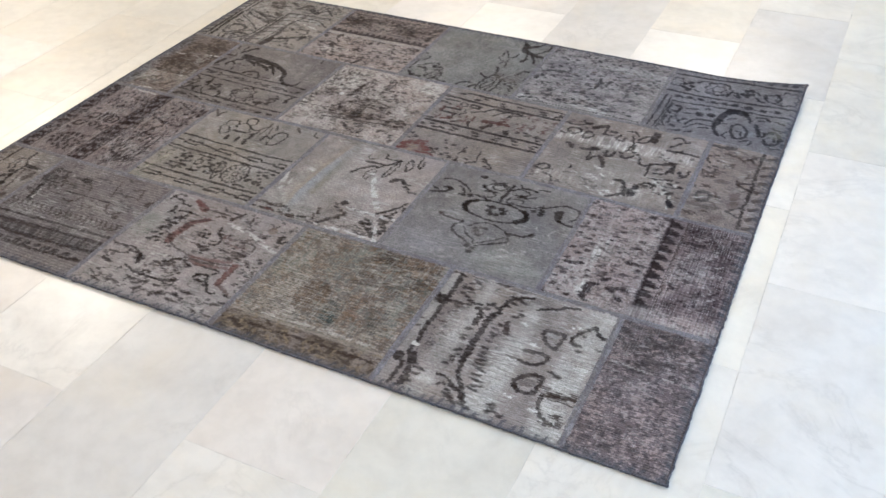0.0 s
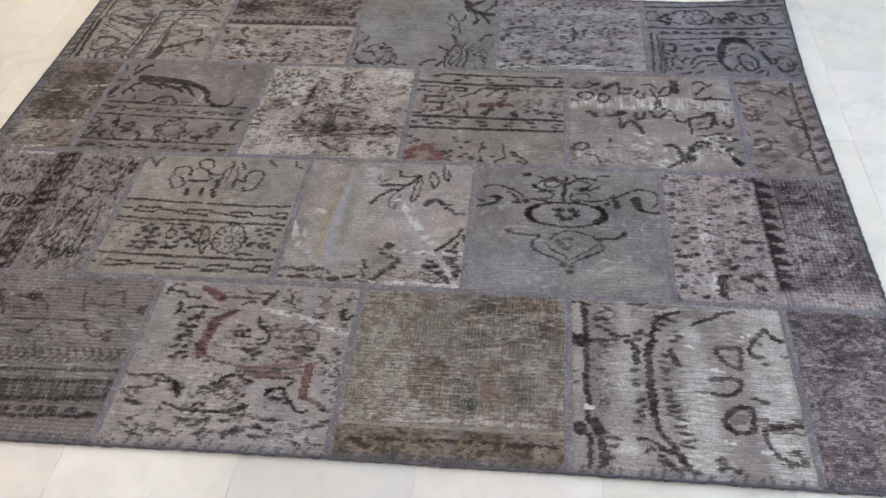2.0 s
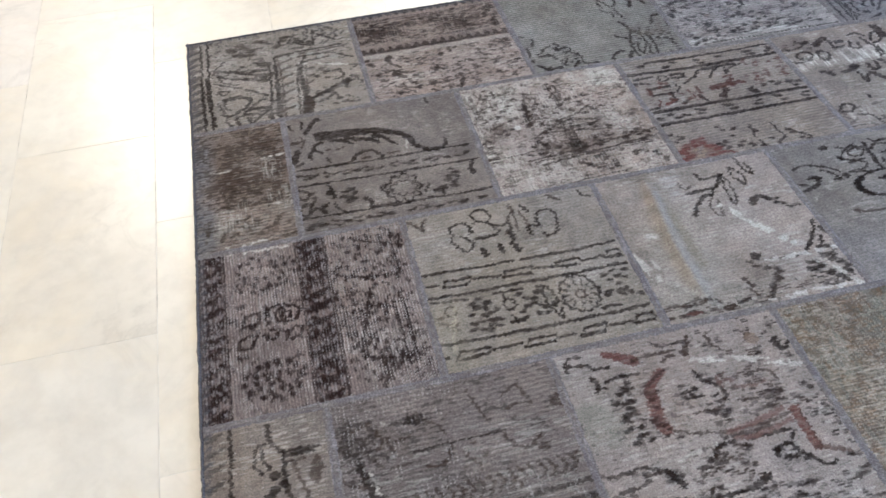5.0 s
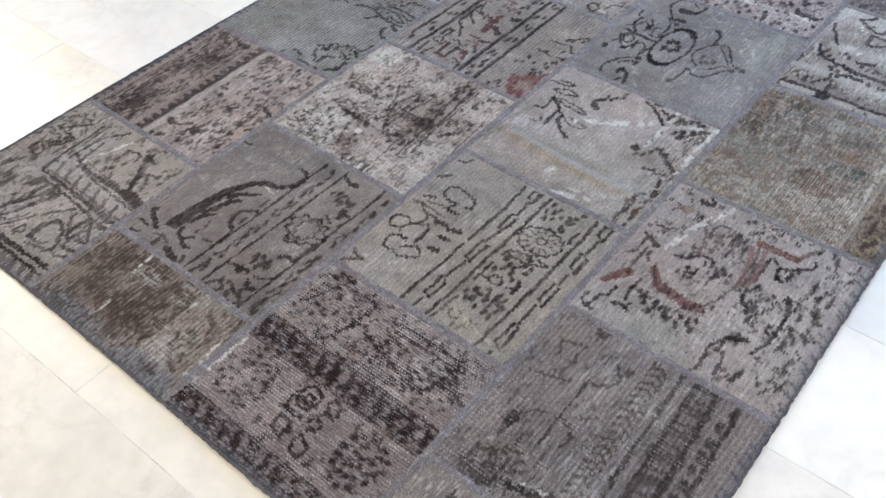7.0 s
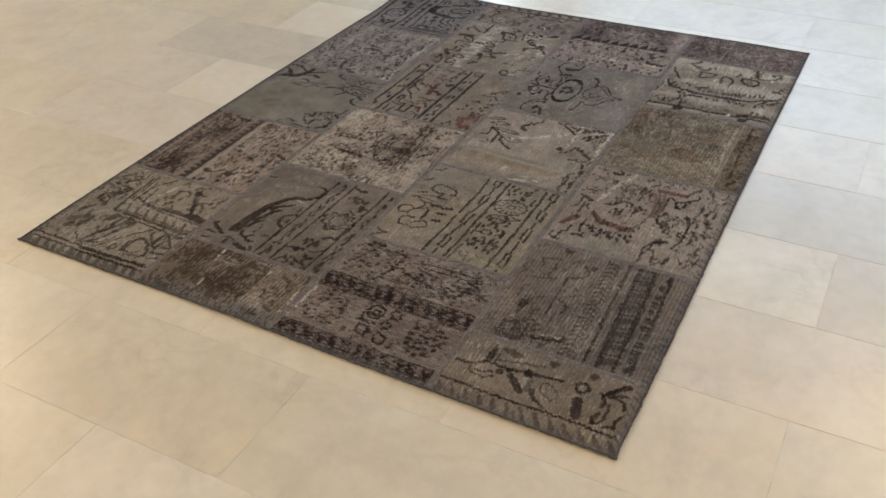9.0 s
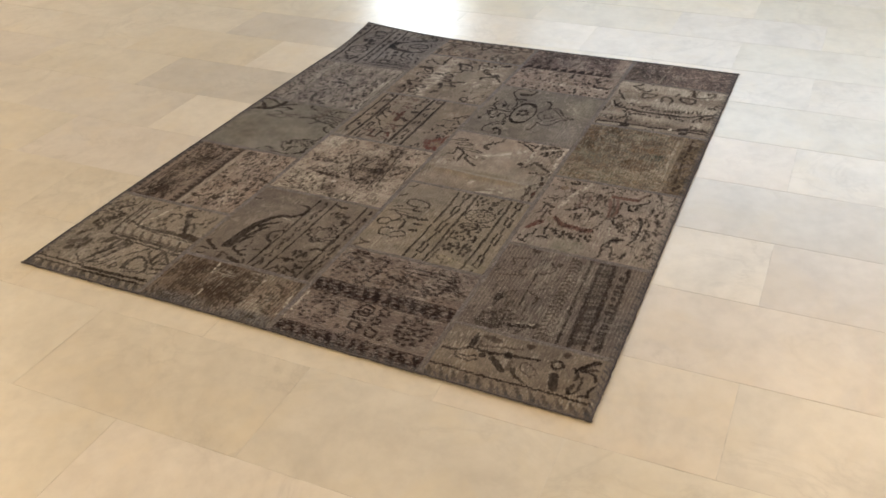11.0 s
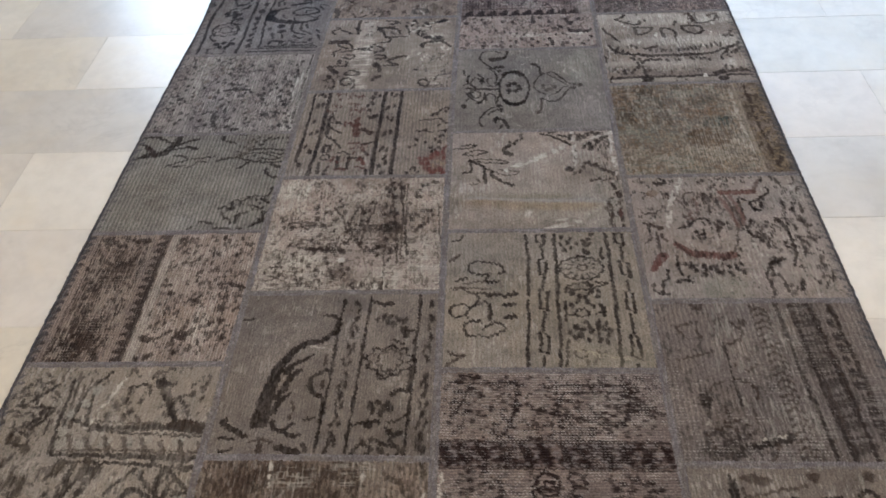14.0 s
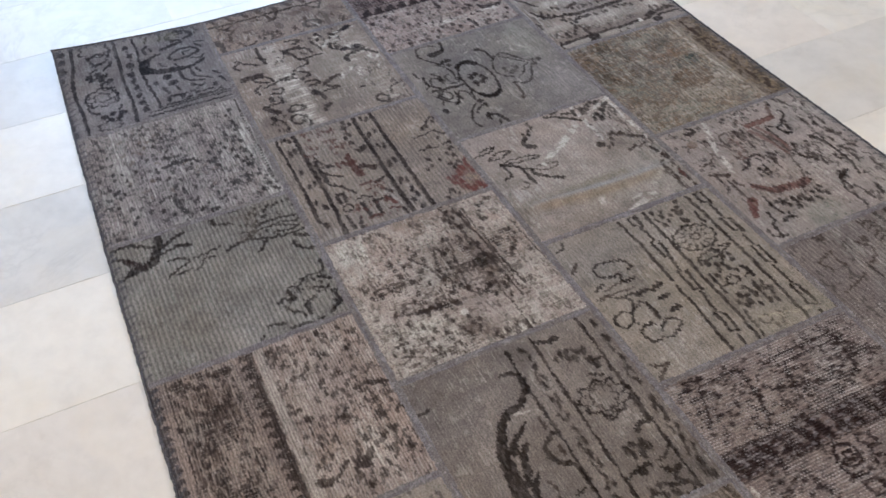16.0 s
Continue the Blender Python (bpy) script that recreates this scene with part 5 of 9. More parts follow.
def clouds(p):
    """Pale olive field with two outlined clouds over lines, chain links and a band of rosettes."""
    p.threads(p.area(0, 1, 0, 1), amount=0.16, a=0.6)
    p.ribs(p.area(-1, 2, -1, 2), 0.15, 0.0)
    p.stroke([(0.313, 0.805), (0.314, 0.855), (0.283, 0.887), (0.24, 0.878), (0.214, 0.865), (0.219, 0.81), (0.215, 0.765), (0.236, 0.721), (0.267, 0.69), (0.294, 0.707), (0.309, 0.742), (0.287, 0.778), (0.265, 0.796)], 0.0052)
    p.stroke([(0.321, 0.765), (0.377, 0.76), (0.432, 0.764)], 0.0068)
    p.stroke([(0.432, 0.764), (0.46, 0.787), (0.43, 0.818)], 0.005)
    p.stroke([(0.34, 0.869), (0.363, 0.882), (0.397, 0.864), (0.433, 0.836)], 0.0055)
    p.stroke([(0.37, 0.878), (0.341, 0.915), (0.363, 0.952), (0.416, 0.942), (0.433, 0.896), (0.415, 0.868)], 0.005)
    p.stroke([(0.433, 0.836), (0.474, 0.818), (0.506, 0.832), (0.516, 0.787), (0.483, 0.76)], 0.0058)
    p.stroke([(0.501, 0.72), (0.51, 0.764)], 0.0095)
    p.stroke([(0.544, 0.956), (0.549, 0.854), (0.547, 0.764)], 0.0048, BROWN, 0.6)
    p.stroke([(0.508, 0.836), (0.527, 0.877), (0.554, 0.909)], 0.0045, BROWN, 0.6)
    p.stroke([(0.582, 0.891), (0.599, 0.809), (0.594, 0.755)], 0.0045, BROWN, 0.6)
    p.stroke([(0.602, 0.927), (0.624, 0.877)], 0.006)
    p.stroke([(0.593, 0.72), (0.603, 0.777), (0.648, 0.769)], 0.0062)
    p.stroke([(0.661, 0.764), (0.649, 0.809), (0.665, 0.854), (0.694, 0.867), (0.732, 0.863), (0.753, 0.818), (0.743, 0.773), (0.733, 0.72), (0.699, 0.698), (0.67, 0.69), (0.652, 0.716)], 0.0052)
    for tick in ([(0.341, 0.69), (0.352, 0.642)], [(0.429, 0.69), (0.434, 0.642)], [(0.493, 0.694), (0.505, 0.633)]):
        p.stroke(tick, 0.0095)
    p.stroke([(0.505, 0.633), (0.525, 0.642)], 0.006)
    p.stroke([(0.022, 0.959), (0.059, 0.935), (0.088, 0.879), (0.091, 0.921), (0.111, 0.963)], 0.006, BROWN, 0.8)
    p.stroke([(0.755, 0.964), (0.798, 0.918)], 0.0075, BROWN, 0.8)
    p.stroke([(0.914, 0.955), (0.929, 0.918), (0.956, 0.904)], 0.006)
    p.stroke([(-0.018, 0.591), (0.095, 0.591), (0.239, 0.582), (0.451, 0.578)], 0.0062)
    p.stroke([(0.494, 0.574), (0.656, 0.566), (0.82, 0.566), (0.958, 0.575)], 0.0062)
    for top, low in (([(0.123, 0.532), (0.239, 0.524)], [(0.103, 0.499), (0.219, 0.49)]), ([(0.41, 0.52), (0.536, 0.516)], [(0.389, 0.487), (0.523, 0.478)]), ([(0.649, 0.512), (0.761, 0.512)], [(0.629, 0.483), (0.745, 0.475)]), ([(0.902, 0.516), (0.96, 0.516)], [(0.882, 0.479), (0.963, 0.479)]),
                     ([(0.093, 0.117), (0.221, 0.109)], [(0.065, 0.08), (0.207, 0.073)]), ([(0.395, 0.106), (0.518, 0.103)], [(0.375, 0.07), (0.505, 0.066)]), ([(0.646, 0.103), (0.753, 0.103)], [(0.624, 0.063), (0.731, 0.063)]), ([(0.888, 0.108), (0.962, 0.108)], [(0.87, 0.071), (0.965, 0.068)])):
        p.stroke(top, 0.0060)
        p.stroke(low, 0.0064)
        p.stroke([low[0], top[0]], 0.0035, a=0.6)
        p.stroke([low[1], top[1]], 0.0035, a=0.6)
    for bar in ([(-0.005, 0.523), (0.09, 0.519)], [(0.25, 0.511), (0.374, 0.503)], [(0.547, 0.499), (0.624, 0.495)], [(0.769, 0.495), (0.875, 0.491)], [(0.231, 0.091), (0.362, 0.091)], [(0.528, 0.081), (0.599, 0.081)], [(0.761, 0.085), (0.86, 0.086)], [(-0.016, 0.113), (0.037, 0.102)]):
        p.stroke(bar, 0.0058)
    p.stroke([(-0.021, 0.453), (0.144, 0.437), (0.381, 0.433), (0.675, 0.426), (0.971, 0.427)], 0.0066)
    p.stroke([(-0.004, 0.176), (0.147, 0.165), (0.374, 0.158), (0.711, 0.155), (0.966, 0.156)], 0.0066)
    p.stroke([(0.03, 0.417), (0.091, 0.409), (0.187, 0.401)], 0.0052)
    p.stroke([(0.31, 0.405), (0.375, 0.401), (0.452, 0.397)], 0.0052)
    p.marks([(0.209, 0.365), (0.278, 0.357), (0.243, 0.385), (0.188, 0.302), (0.305, 0.31), (0.261, 0.326), (0.224, 0.337), (0.279, 0.294), (0.247, 0.283)], 0.013, 0.009)
    p.marks([(0.196, 0.252), (0.23, 0.256), (0.276, 0.252), (0.305, 0.252), (0.185, 0.221), (0.222, 0.21), (0.264, 0.229), (0.296, 0.214), (0.252, 0.202)], 0.016, 0.007, (0.018, 0.013, 0.011))
    p.stroke([(0.36, 0.385), (0.363, 0.353)], 0.006)
    p.ring((0.372, 0.322), 0.0105, 0.014, 0.005)
    p.stroke([(0.352, 0.214), (0.383, 0.218), (0.423, 0.229)], 0.0075)
    p.stroke([(0.383, 0.218), (0.368, 0.252)], 0.005)
    p.marks([(0.425, 0.268), (0.453, 0.291), (0.48, 0.299), (0.503, 0.283), (0.485, 0.237), (0.519, 0.233), (0.427, 0.369), (0.513, 0.362), (0.529, 0.389), (0.456, 0.338), (0.49, 0.326), (0.525, 0.268)], 0.013, 0.008)
    p.stroke([(0.555, 0.386), (0.537, 0.354), (0.539, 0.287), (0.56, 0.211), (0.583, 0.184), (0.587, 0.237)], 0.005)
    p.stroke([(0.555, 0.386), (0.579, 0.346), (0.587, 0.276)], 0.005)
    p.dot((0.571, 0.268), 0.007)
    p.dot((0.559, 0.322), 0.008, (0.09, 0.085, 0.07), 0.7)
    p.ring((0.697, 0.299), 0.034, 0.044, 0.0052, petals=13, depth=0.08)
    p.burst((0.697, 0.299), 0.036, 13, 0.2, 0.0034, a=0.6, inner=0.62)
    p.ring((0.698, 0.295), 0.009, 0.010, 0.005, BROWN, 0.8)
    p.dot((0.82, 0.269), 0.009, a=0.8)
    p.stroke([(0.762, 0.189), (0.801, 0.193), (0.846, 0.189)], 0.0068)
    p.marks([(0.84, 0.378), (0.881, 0.394), (0.94, 0.387), (0.861, 0.339), (0.884, 0.308), (0.902, 0.273), (0.882, 0.246), (0.924, 0.25), (0.959, 0.227), (0.902, 0.355), (0.927, 0.339), (0.877, 0.269)], 0.013, 0.008, (0.018, 0.013, 0.011))
    p.marks([(0.002, 0.314), (0.052, 0.325), (0.004, 0.259), (0.101, 0.24), (0.049, 0.29), (0.075, 0.275), (0.109, 0.267)], 0.013, 0.006, BROWN, 0.6)
    p.ring((0.106, 0.345), 0.009, 0.011, 0.0045, BROWN, 0.7)
    p.scratch([(0.06, 0.02), (0.08, 0.2), (0.13, 0.36)], 0.007, 0.55, (0.36, 0.33, 0.26))
    p.stain(p.area(0, 0.14, 0, 0.4, 0.05), (0.26, 0.24, 0.18), 0.45)
    p.dashes(0.015, 26, 0.02, 0.98, 0.0034, 0.5, 0.5)


def creased(p):
    """Pale worn field with a crease, a leafy spray, long white scuffs and a curling vine."""
    p.threads(p.area(0.1, 1, 0, 1), amount=0.34, a=0.7)
    p.tatter(p.area(0, 1, 0, 0.16, 0.04), amount=0.22)
    p.stain(p.area(0, 0.42, 0, 1, 0.1), (0.222, 0.210, 0.188), 0.5, 6)
    # olive smear along the crease, with the fold's shadow line painted into it
    p.stain(p.area(0.285, 0.335, 0.3, 1, 0.02), (0.140, 0.120, 0.088), 0.45, 6)
    p.scrape(p.area(0.36, 0.7, 0.3, 1, 0.06), "x", 0.6)
    p.scrape(p.area(0.34, 0.46, 0.75, 1, 0.05), "x", 0.6, (0.36, 0.36, 0.36))
    p.scrape(p.area(0, 1, 0, 0.25, 0.05), "x", 0.5)
    p.stroke([(0.681, 0.884), (0.632, 0.82), (0.562, 0.74)], 0.0058)
    p.stroke([(0.551, 0.911), (0.567, 0.87), (0.621, 0.87), (0.681, 0.879)], 0.0070)
    p.stroke([(0.45, 0.784), (0.532, 0.788), (0.616, 0.793)], 0.0082)
    p.taper([(0.572, 0.749), (0.519, 0.744), (0.469, 0.7), (0.421, 0.627)], 0.007, 0.0085)
    p.stroke([(0.681, 0.879), (0.694, 0.789), (0.672, 0.671), (0.648, 0.666), (0.657, 0.789), (0.674, 0.87)], 0.0045)
    p.stroke([(0.55, 0.722), (0.525, 0.657), (0.54, 0.602), (0.564, 0.602), (0.578, 0.705)], 0.0045, BROWN, 0.7)
    p.stroke([(0.437, 0.865), (0.443, 0.819), (0.488, 0.833)], 0.005, BROWN, 0.7)
    p.stroke([(0.736, 0.834), (0.772, 0.776), (0.784, 0.852), (0.749, 0.912), (0.734, 0.857)], 0.0055)
    p.stroke([(0.809, 0.977), (0.817, 0.88), (0.847, 0.843), (0.845, 0.93)], 0.0058)
    p.taper([(0.742, 0.641), (0.767, 0.667), (0.807, 0.671), (0.839, 0.646)], 0.015, 0.010)
    p.marks([(0.822, 0.654), (0.848, 0.637), (0.865, 0.612), (0.888, 0.595), (0.911, 0.57), (0.946, 0.567), (0.878, 0.638)], 0.013, 0.006)
    p.stroke([(0.962, 0.456), (0.937, 0.396), (0.896, 0.345), (0.847, 0.294)], 0.0065)
    p.taper([(0.856, 0.302), (0.811, 0.26), (0.759, 0.252)], 0.008, 0.005)
    p.stroke([(0.759, 0.252), (0.687, 0.255), (0.633, 0.262)], 0.0055, BROWN, 0.75)
    p.dot((0.576, 0.3), 0.010, (0.02, 0.014, 0.012), 0.9)
    p.marks([(0.547, 0.243), (0.535, 0.273), (0.592, 0.217), (0.62, 0.176), (0.637, 0.184), (0.614, 0.15), (0.591, 0.132), (0.574, 0.11), (0.557, 0.092), (0.543, 0.074), (0.529, 0.059), (0.632, 0.206)], 0.016, 0.007, (0.024, 0.017, 0.014))
    p.stroke([(0.455, 0.182), (0.473, 0.135)], 0.008, BROWN, 0.8)
    p.stroke([(0.937, 0.345), (0.916, 0.291), (0.892, 0.276)], 0.0075)
    p.marks([(0.813, 0.2), (0.795, 0.163), (0.84, 0.17), (0.894, 0.223), (0.915, 0.193), (0.947, 0.171), (0.967, 0.142), (0.938, 0.12), (0.953, 0.106), (0.891, 0.091), (0.917, 0.07), (0.981, 0.393), (0.991, 0.369), (0.932, 0.276), (0.871, 0.12)], 0.018, 0.010, (0.020, 0.015, 0.013))
    p.combs(0.782, 0.978, 0.037, 0.238, 16, 0.014, 0.0034)
    p.marks([(0.071, 0.113), (0.111, 0.102), (0.14, 0.095), (0.18, 0.092), (0.137, 0.056), (0.171, 0.052), (0.104, 0.045), (0.031, 0.048), (0.236, 0.109), (0.265, 0.083)], 0.020, 0.006, (0.026, 0.017, 0.015), 0.85)
    p.stroke([(0.115, 0.055), (0.177, 0.052)], 0.006, (0.075, 0.035, 0.03), 0.7)
    p.stroke([(0.289, 0.039), (0.339, 0.047)], 0.011, BROWN, 0.85)
    p.stroke([(0.372, 0.065), (0.423, 0.069)], 0.0085)
    p.stroke([(0.461, 0.116), (0.473, 0.08)], 0.006, BROWN, 0.7)
    p.combs(0.02, 0.277, 0.02, 0.138, 16, 0.016, 0.0034, BROWN)
    p.combs(0.334, 0.779, 0.02, 0.106, 14, 0.018, 0.0030, BROWN, 0.6)
    p.stroke([(-0.083, 0.955), (-0.064, 0.918), (-0.037, 0.909)], 0.006)
    p.scratch([(0.577, 0.657), (0.637, 0.573), (0.694, 0.479), (0.75, 0.399), (0.792, 0.344)], 0.014, 0.9, (0.40, 0.385, 0.36))
    p.scratch([(0.847, 0.2), (0.9, 0.142), (0.964, 0.028)], 0.009, 0.75, (0.38, 0.365, 0.34))
    p.scratch([(0.004, 0.451), (0.04, 0.371), (0.07, 0.285)], 0.014, 0.75, (0.40, 0.385, 0.36))
    p.scratch([(0.083, 0.427), (0.095, 0.348)], 0.008, 0.6, (0.40, 0.385, 0.36))
    p.scratch([(0.07, 0.285), (0.187, 0.175), (0.277, 0.06)], 0.011, 0.5, (0.36, 0.345, 0.32))
    p.scratch([(0.61, 0.262), (0.788, 0.26), (0.993, 0.261)], 0.008, 0.8, (0.42, 0.40, 0.38))
    p.scratch([(0.501, 0.027), (0.722, 0.036), (1.001, 0.021)], 0.010, 0.8, (0.42, 0.40, 0.38))
    p.scratch([(0.136, 0.558), (0.167, 0.542)], 0.012, 0.6, (0.42, 0.40, 0.38))


def medallion(p):
    """Grey field with a bold oval round a star, a pointed shield under it and scrolls above."""
    p.threads(p.area(0, 1, 0, 1), amount=0.16, a=0.6)
    p.ribs(p.area(-1, 2, -1, 2), 0.10, 0.0)
    c = (0.498, 0.601)
    p.ring(c, 0.083, 0.039, 0.0088)
    p.taper([(0.35, 0.667), (0.308, 0.628), (0.3, 0.586), (0.323, 0.541)], 0.012, 0.014)
    p.taper([(0.667, 0.67), (0.694, 0.633), (0.692, 0.591), (0.65, 0.545)], 0.012, 0.014)
    for at in ((0.472, 0.634), (0.527, 0.639), (0.456, 0.596), (0.479, 0.567), (0.516, 0.572)):
        p.dot(at, 0.0075, a=0.95, stretch=1.15)
    p.stroke([(0.431, 0.638), (0.456, 0.621)], 0.006)
    p.stroke([(0.541, 0.627), (0.571, 0.635)], 0.006)
    p.dot((0.499, 0.605), 0.006, (0.16, 0.15, 0.145), 0.9)
    p.dot((0.548, 0.600), 0.0075, a=0.95, stretch=1.15)
    p.stroke([(0.196, 0.454), (0.249, 0.435), (0.353, 0.432)], 0.0052, BROWN, 0.75)
    p.stroke([(0.634, 0.424), (0.738, 0.429), (0.782, 0.462)], 0.006)
    p.dot((0.794, 0.466), 0.0085)
    p.dot((0.202, 0.454), 0.008, BROWN, 0.6)
    p.stroke([(0.356, 0.432), (0.329, 0.377), (0.327, 0.341), (0.358, 0.307), (0.407, 0.277), (0.461, 0.248), (0.492, 0.229)], 0.0058)
    p.stroke([(0.659, 0.424), (0.677, 0.377), (0.678, 0.339), (0.635, 0.307), (0.575, 0.268), (0.525, 0.237)], 0.0058)
    p.stroke([(0.388, 0.373), (0.435, 0.32), (0.482, 0.282), (0.506, 0.252)], 0.0045)
    p.stroke([(0.65, 0.377), (0.614, 0.338), (0.553, 0.291), (0.512, 0.252)], 0.0045)
    p.stroke([(0.405, 0.397), (0.442, 0.441), (0.503, 0.47), (0.57, 0.463), (0.621, 0.44), (0.655, 0.404)], 0.0045)
    p.dot((0.483, 0.218), 0.0085)
    p.dot((0.507, 0.174), 0.010, stretch=0.8)
    p.dot((0.523, 0.208), 0.006)
    p.marks([(0.456, 0.394), (0.481, 0.414), (0.508, 0.414), (0.48, 0.375), (0.509, 0.352), (0.491, 0.336), (0.462, 0.359)], 0.013, 0.007, (0.03, 0.024, 0.022), 0.75)
    p.stroke([(0.047, 0.804), (0.104, 0.822), (0.176, 0.809), (0.231, 0.778), (0.273, 0.739)], 0.0052)
    p.stroke([(0.181, 0.769), (0.221, 0.743), (0.242, 0.696)], 0.0065)
    p.stroke([(0.215, 0.687), (0.252, 0.683)], 0.007)
    p.dot((0.285, 0.7), 0.0085)
    p.taper([(0.031, 0.643), (0.075, 0.656), (0.117, 0.673), (0.144, 0.717)], 0.006, 0.012)
    p.taper([(0.143, 0.708), (0.122, 0.729), (0.098, 0.725)], 0.012, 0.010)
    p.stroke([(0.035, 0.694), (0.071, 0.677)], 0.006)
    p.stroke([(0.734, 0.731), (0.802, 0.788), (0.872, 0.829), (0.935, 0.826), (0.975, 0.8), (0.977, 0.734), (0.947, 0.687)], 0.0055)
    p.stroke([(0.748, 0.779), (0.753, 0.74)], 0.005)
    p.taper([(0.867, 0.746), (0.869, 0.698), (0.89, 0.665)], 0.021, 0.011)
    p.stroke([(0.89, 0.665), (0.934, 0.648), (0.984, 0.649)], 0.0072)
    for at in ((0.711, 0.701), (0.76, 0.718), (0.765, 0.684)):
        p.dot(at, 0.008)
    p.stroke([(0.31, 0.718), (0.38, 0.706), (0.456, 0.698)], 0.0042)
    p.stroke([(0.347, 0.784), (0.405, 0.784), (0.433, 0.758), (0.392, 0.727), (0.34, 0.727)], 0.0048)
    p.stroke([(0.546, 0.729), (0.617, 0.712), (0.694, 0.73), (0.746, 0.766)], 0.0045)
    p.stroke([(0.553, 0.772), (0.606, 0.782), (0.624, 0.756)], 0.0048)
    p.stroke([(0.503, 0.905), (0.486, 0.789)], 0.0095)
    p.stroke([(0.478, 0.772), (0.479, 0.719)], 0.009)
    p.stroke([(0.524, 0.772), (0.525, 0.72), (0.565, 0.703)], 0.0062)
    for swirl in ([(0.475, 0.856), (0.435, 0.882), (0.386, 0.859), (0.396, 0.824), (0.439, 0.824), (0.468, 0.847)], [(0.323, 0.823), (0.366, 0.868), (0.42, 0.896), (0.476, 0.883)], [(0.351, 0.914), (0.396, 0.896), (0.446, 0.914)], [(0.516, 0.856), (0.55, 0.888), (0.593, 0.884), (0.632, 0.853), (0.6, 0.817), (0.549, 0.821)],
                  [(0.666, 0.902), (0.614, 0.906), (0.557, 0.915)], [(0.676, 0.84), (0.628, 0.813), (0.568, 0.799)], [(0.323, 0.828), (0.367, 0.801), (0.435, 0.793)], [(0.536, 0.928), (0.568, 0.906), (0.61, 0.915)]):
        p.stroke(swirl, 0.0052)
    p.stroke([(0.665, 0.93), (0.728, 0.94)], 0.006)
    p.dot((0.285, 0.927), 0.007, a=0.8, stretch=1.8)
    p.dot((0.329, 0.828), 0.007)
    p.dot((0.591, 0.812), 0.007)
    p.scrape(p.area(0, 1, 0, 0.45, 0.1), "x", 0.22)
    p.scrape(p.area(0.55, 0.98, 0.05, 0.32, 0.1), "x", 0.4, (0.25, 0.27, 0.235))
    p.specks(0.05, 0.95, 0.05, 0.6, 10, 0.012, (0.40, 0.38, 0.35), 0.6, 0.15)


def spotted(p):
    """Half pale with dark spots, half dark plum with a bare worn window, a jagged column between."""
    p.tatter(p.area(0, 0.5, 0, 1), amount=0.16)
    p.tatter(p.area(0.5, 1, 0, 1), (0.022, 0.014, 0.016), 0.5)
    p.threads(p.area(0, 1, 0, 1), amount=0.38)
    p.scrape(p.area(0, 0.5, 0, 1, 0.03), "y", 0.5, (0.34, 0.315, 0.295))
    p.scrape(p.area(0.17, 0.23, 0.05, 0.95, 0.02), "y", 0.9, (0.42, 0.40, 0.37))
    p.stain(p.area(0.61, 1.0, 0.12, 1.0, 0.02), (0.066, 0.046, 0.050), 0.8, 30)
    spot = (0.020, 0.014, 0.015)
    p.marks([(0.096, 0.917), (0.216, 0.942), (0.098, 0.805), (0.054, 0.812), (0.118, 0.683), (0.056, 0.693), (0.296, 0.721), (0.244, 0.62), (0.113, 0.578), (0.148, 0.543), (0.225, 0.572), (0.039, 0.461), (0.144, 0.464), (0.218, 0.442), (0.272, 0.371), (0.296, 0.298), (0.152, 0.046), (0.057, 0.12), (0.076, 0.247), (0.039, 0.177), (0.194, 0.29), (0.134, 0.382), (0.336, 0.397), (0.457, 0.892), (0.46, 0.822), (0.269, 0.768)], 0.012, 0.0065, spot, 0.85)
    p.marks([(0.407, 0.94), (0.405, 0.803), (0.415, 0.671), (0.403, 0.599), (0.097, 0.42), (0.465, 0.407), (0.4, 0.337), (0.307, 0.248), (0.325, 0.266), (0.446, 0.212), (0.431, 0.117), (0.364, 0.185), (0.394, 0.204), (0.022, 0.943)], 0.017, 0.009, spot, 0.9)
    p.tatter(p.area(0, 0.49, 0, 1), (0.060, 0.046, 0.043), 0.42, size=0.8)
    p.marks([(0.045, 0.958), (0.098, 0.928), (0.214, 0.946), (0.414, 0.951), (0.477, 0.965), (0.505, 0.948), (0.064, 0.819), (0.102, 0.802), (0.017, 0.811), (0.312, 0.87), (0.263, 0.843), (0.346, 0.897), (0.458, 0.833), (0.394, 0.805), (0.48, 0.883), (0.279, 0.726), (0.061, 0.724), (0.123, 0.748), (0.036, 0.677), (0.257, 0.665), (0.242, 0.619), (0.429, 0.682), (0.491, 0.756), (0.408, 0.6), (0.356, 0.539), (0.091, 0.577), (0.045, 0.618), (0.128, 0.624), (0.131, 0.536), (0.046, 0.464)], 0.013, 0.006, (0.026, 0.018, 0.018), 0.88)
    p.marks([(0.093, 0.425), (0.132, 0.471), (0.206, 0.442), (0.204, 0.519), (0.312, 0.527), (0.288, 0.569), (0.05, 0.359), (0.104, 0.334), (0.147, 0.345), (0.253, 0.361), (0.297, 0.315), (0.328, 0.338), (0.384, 0.342), (0.04, 0.256), (0.122, 0.242), (0.205, 0.248), (0.196, 0.288), (0.078, 0.219), (0.144, 0.192), (0.046, 0.177), (0.278, 0.274), (0.464, 0.41), (0.457, 0.452), (0.401, 0.456), (0.154, 0.051), (0.017, 0.021), (0.102, 0.065), (0.26, 0.04), (0.052, 0.1)], 0.013, 0.006, (0.026, 0.018, 0.018), 0.88)
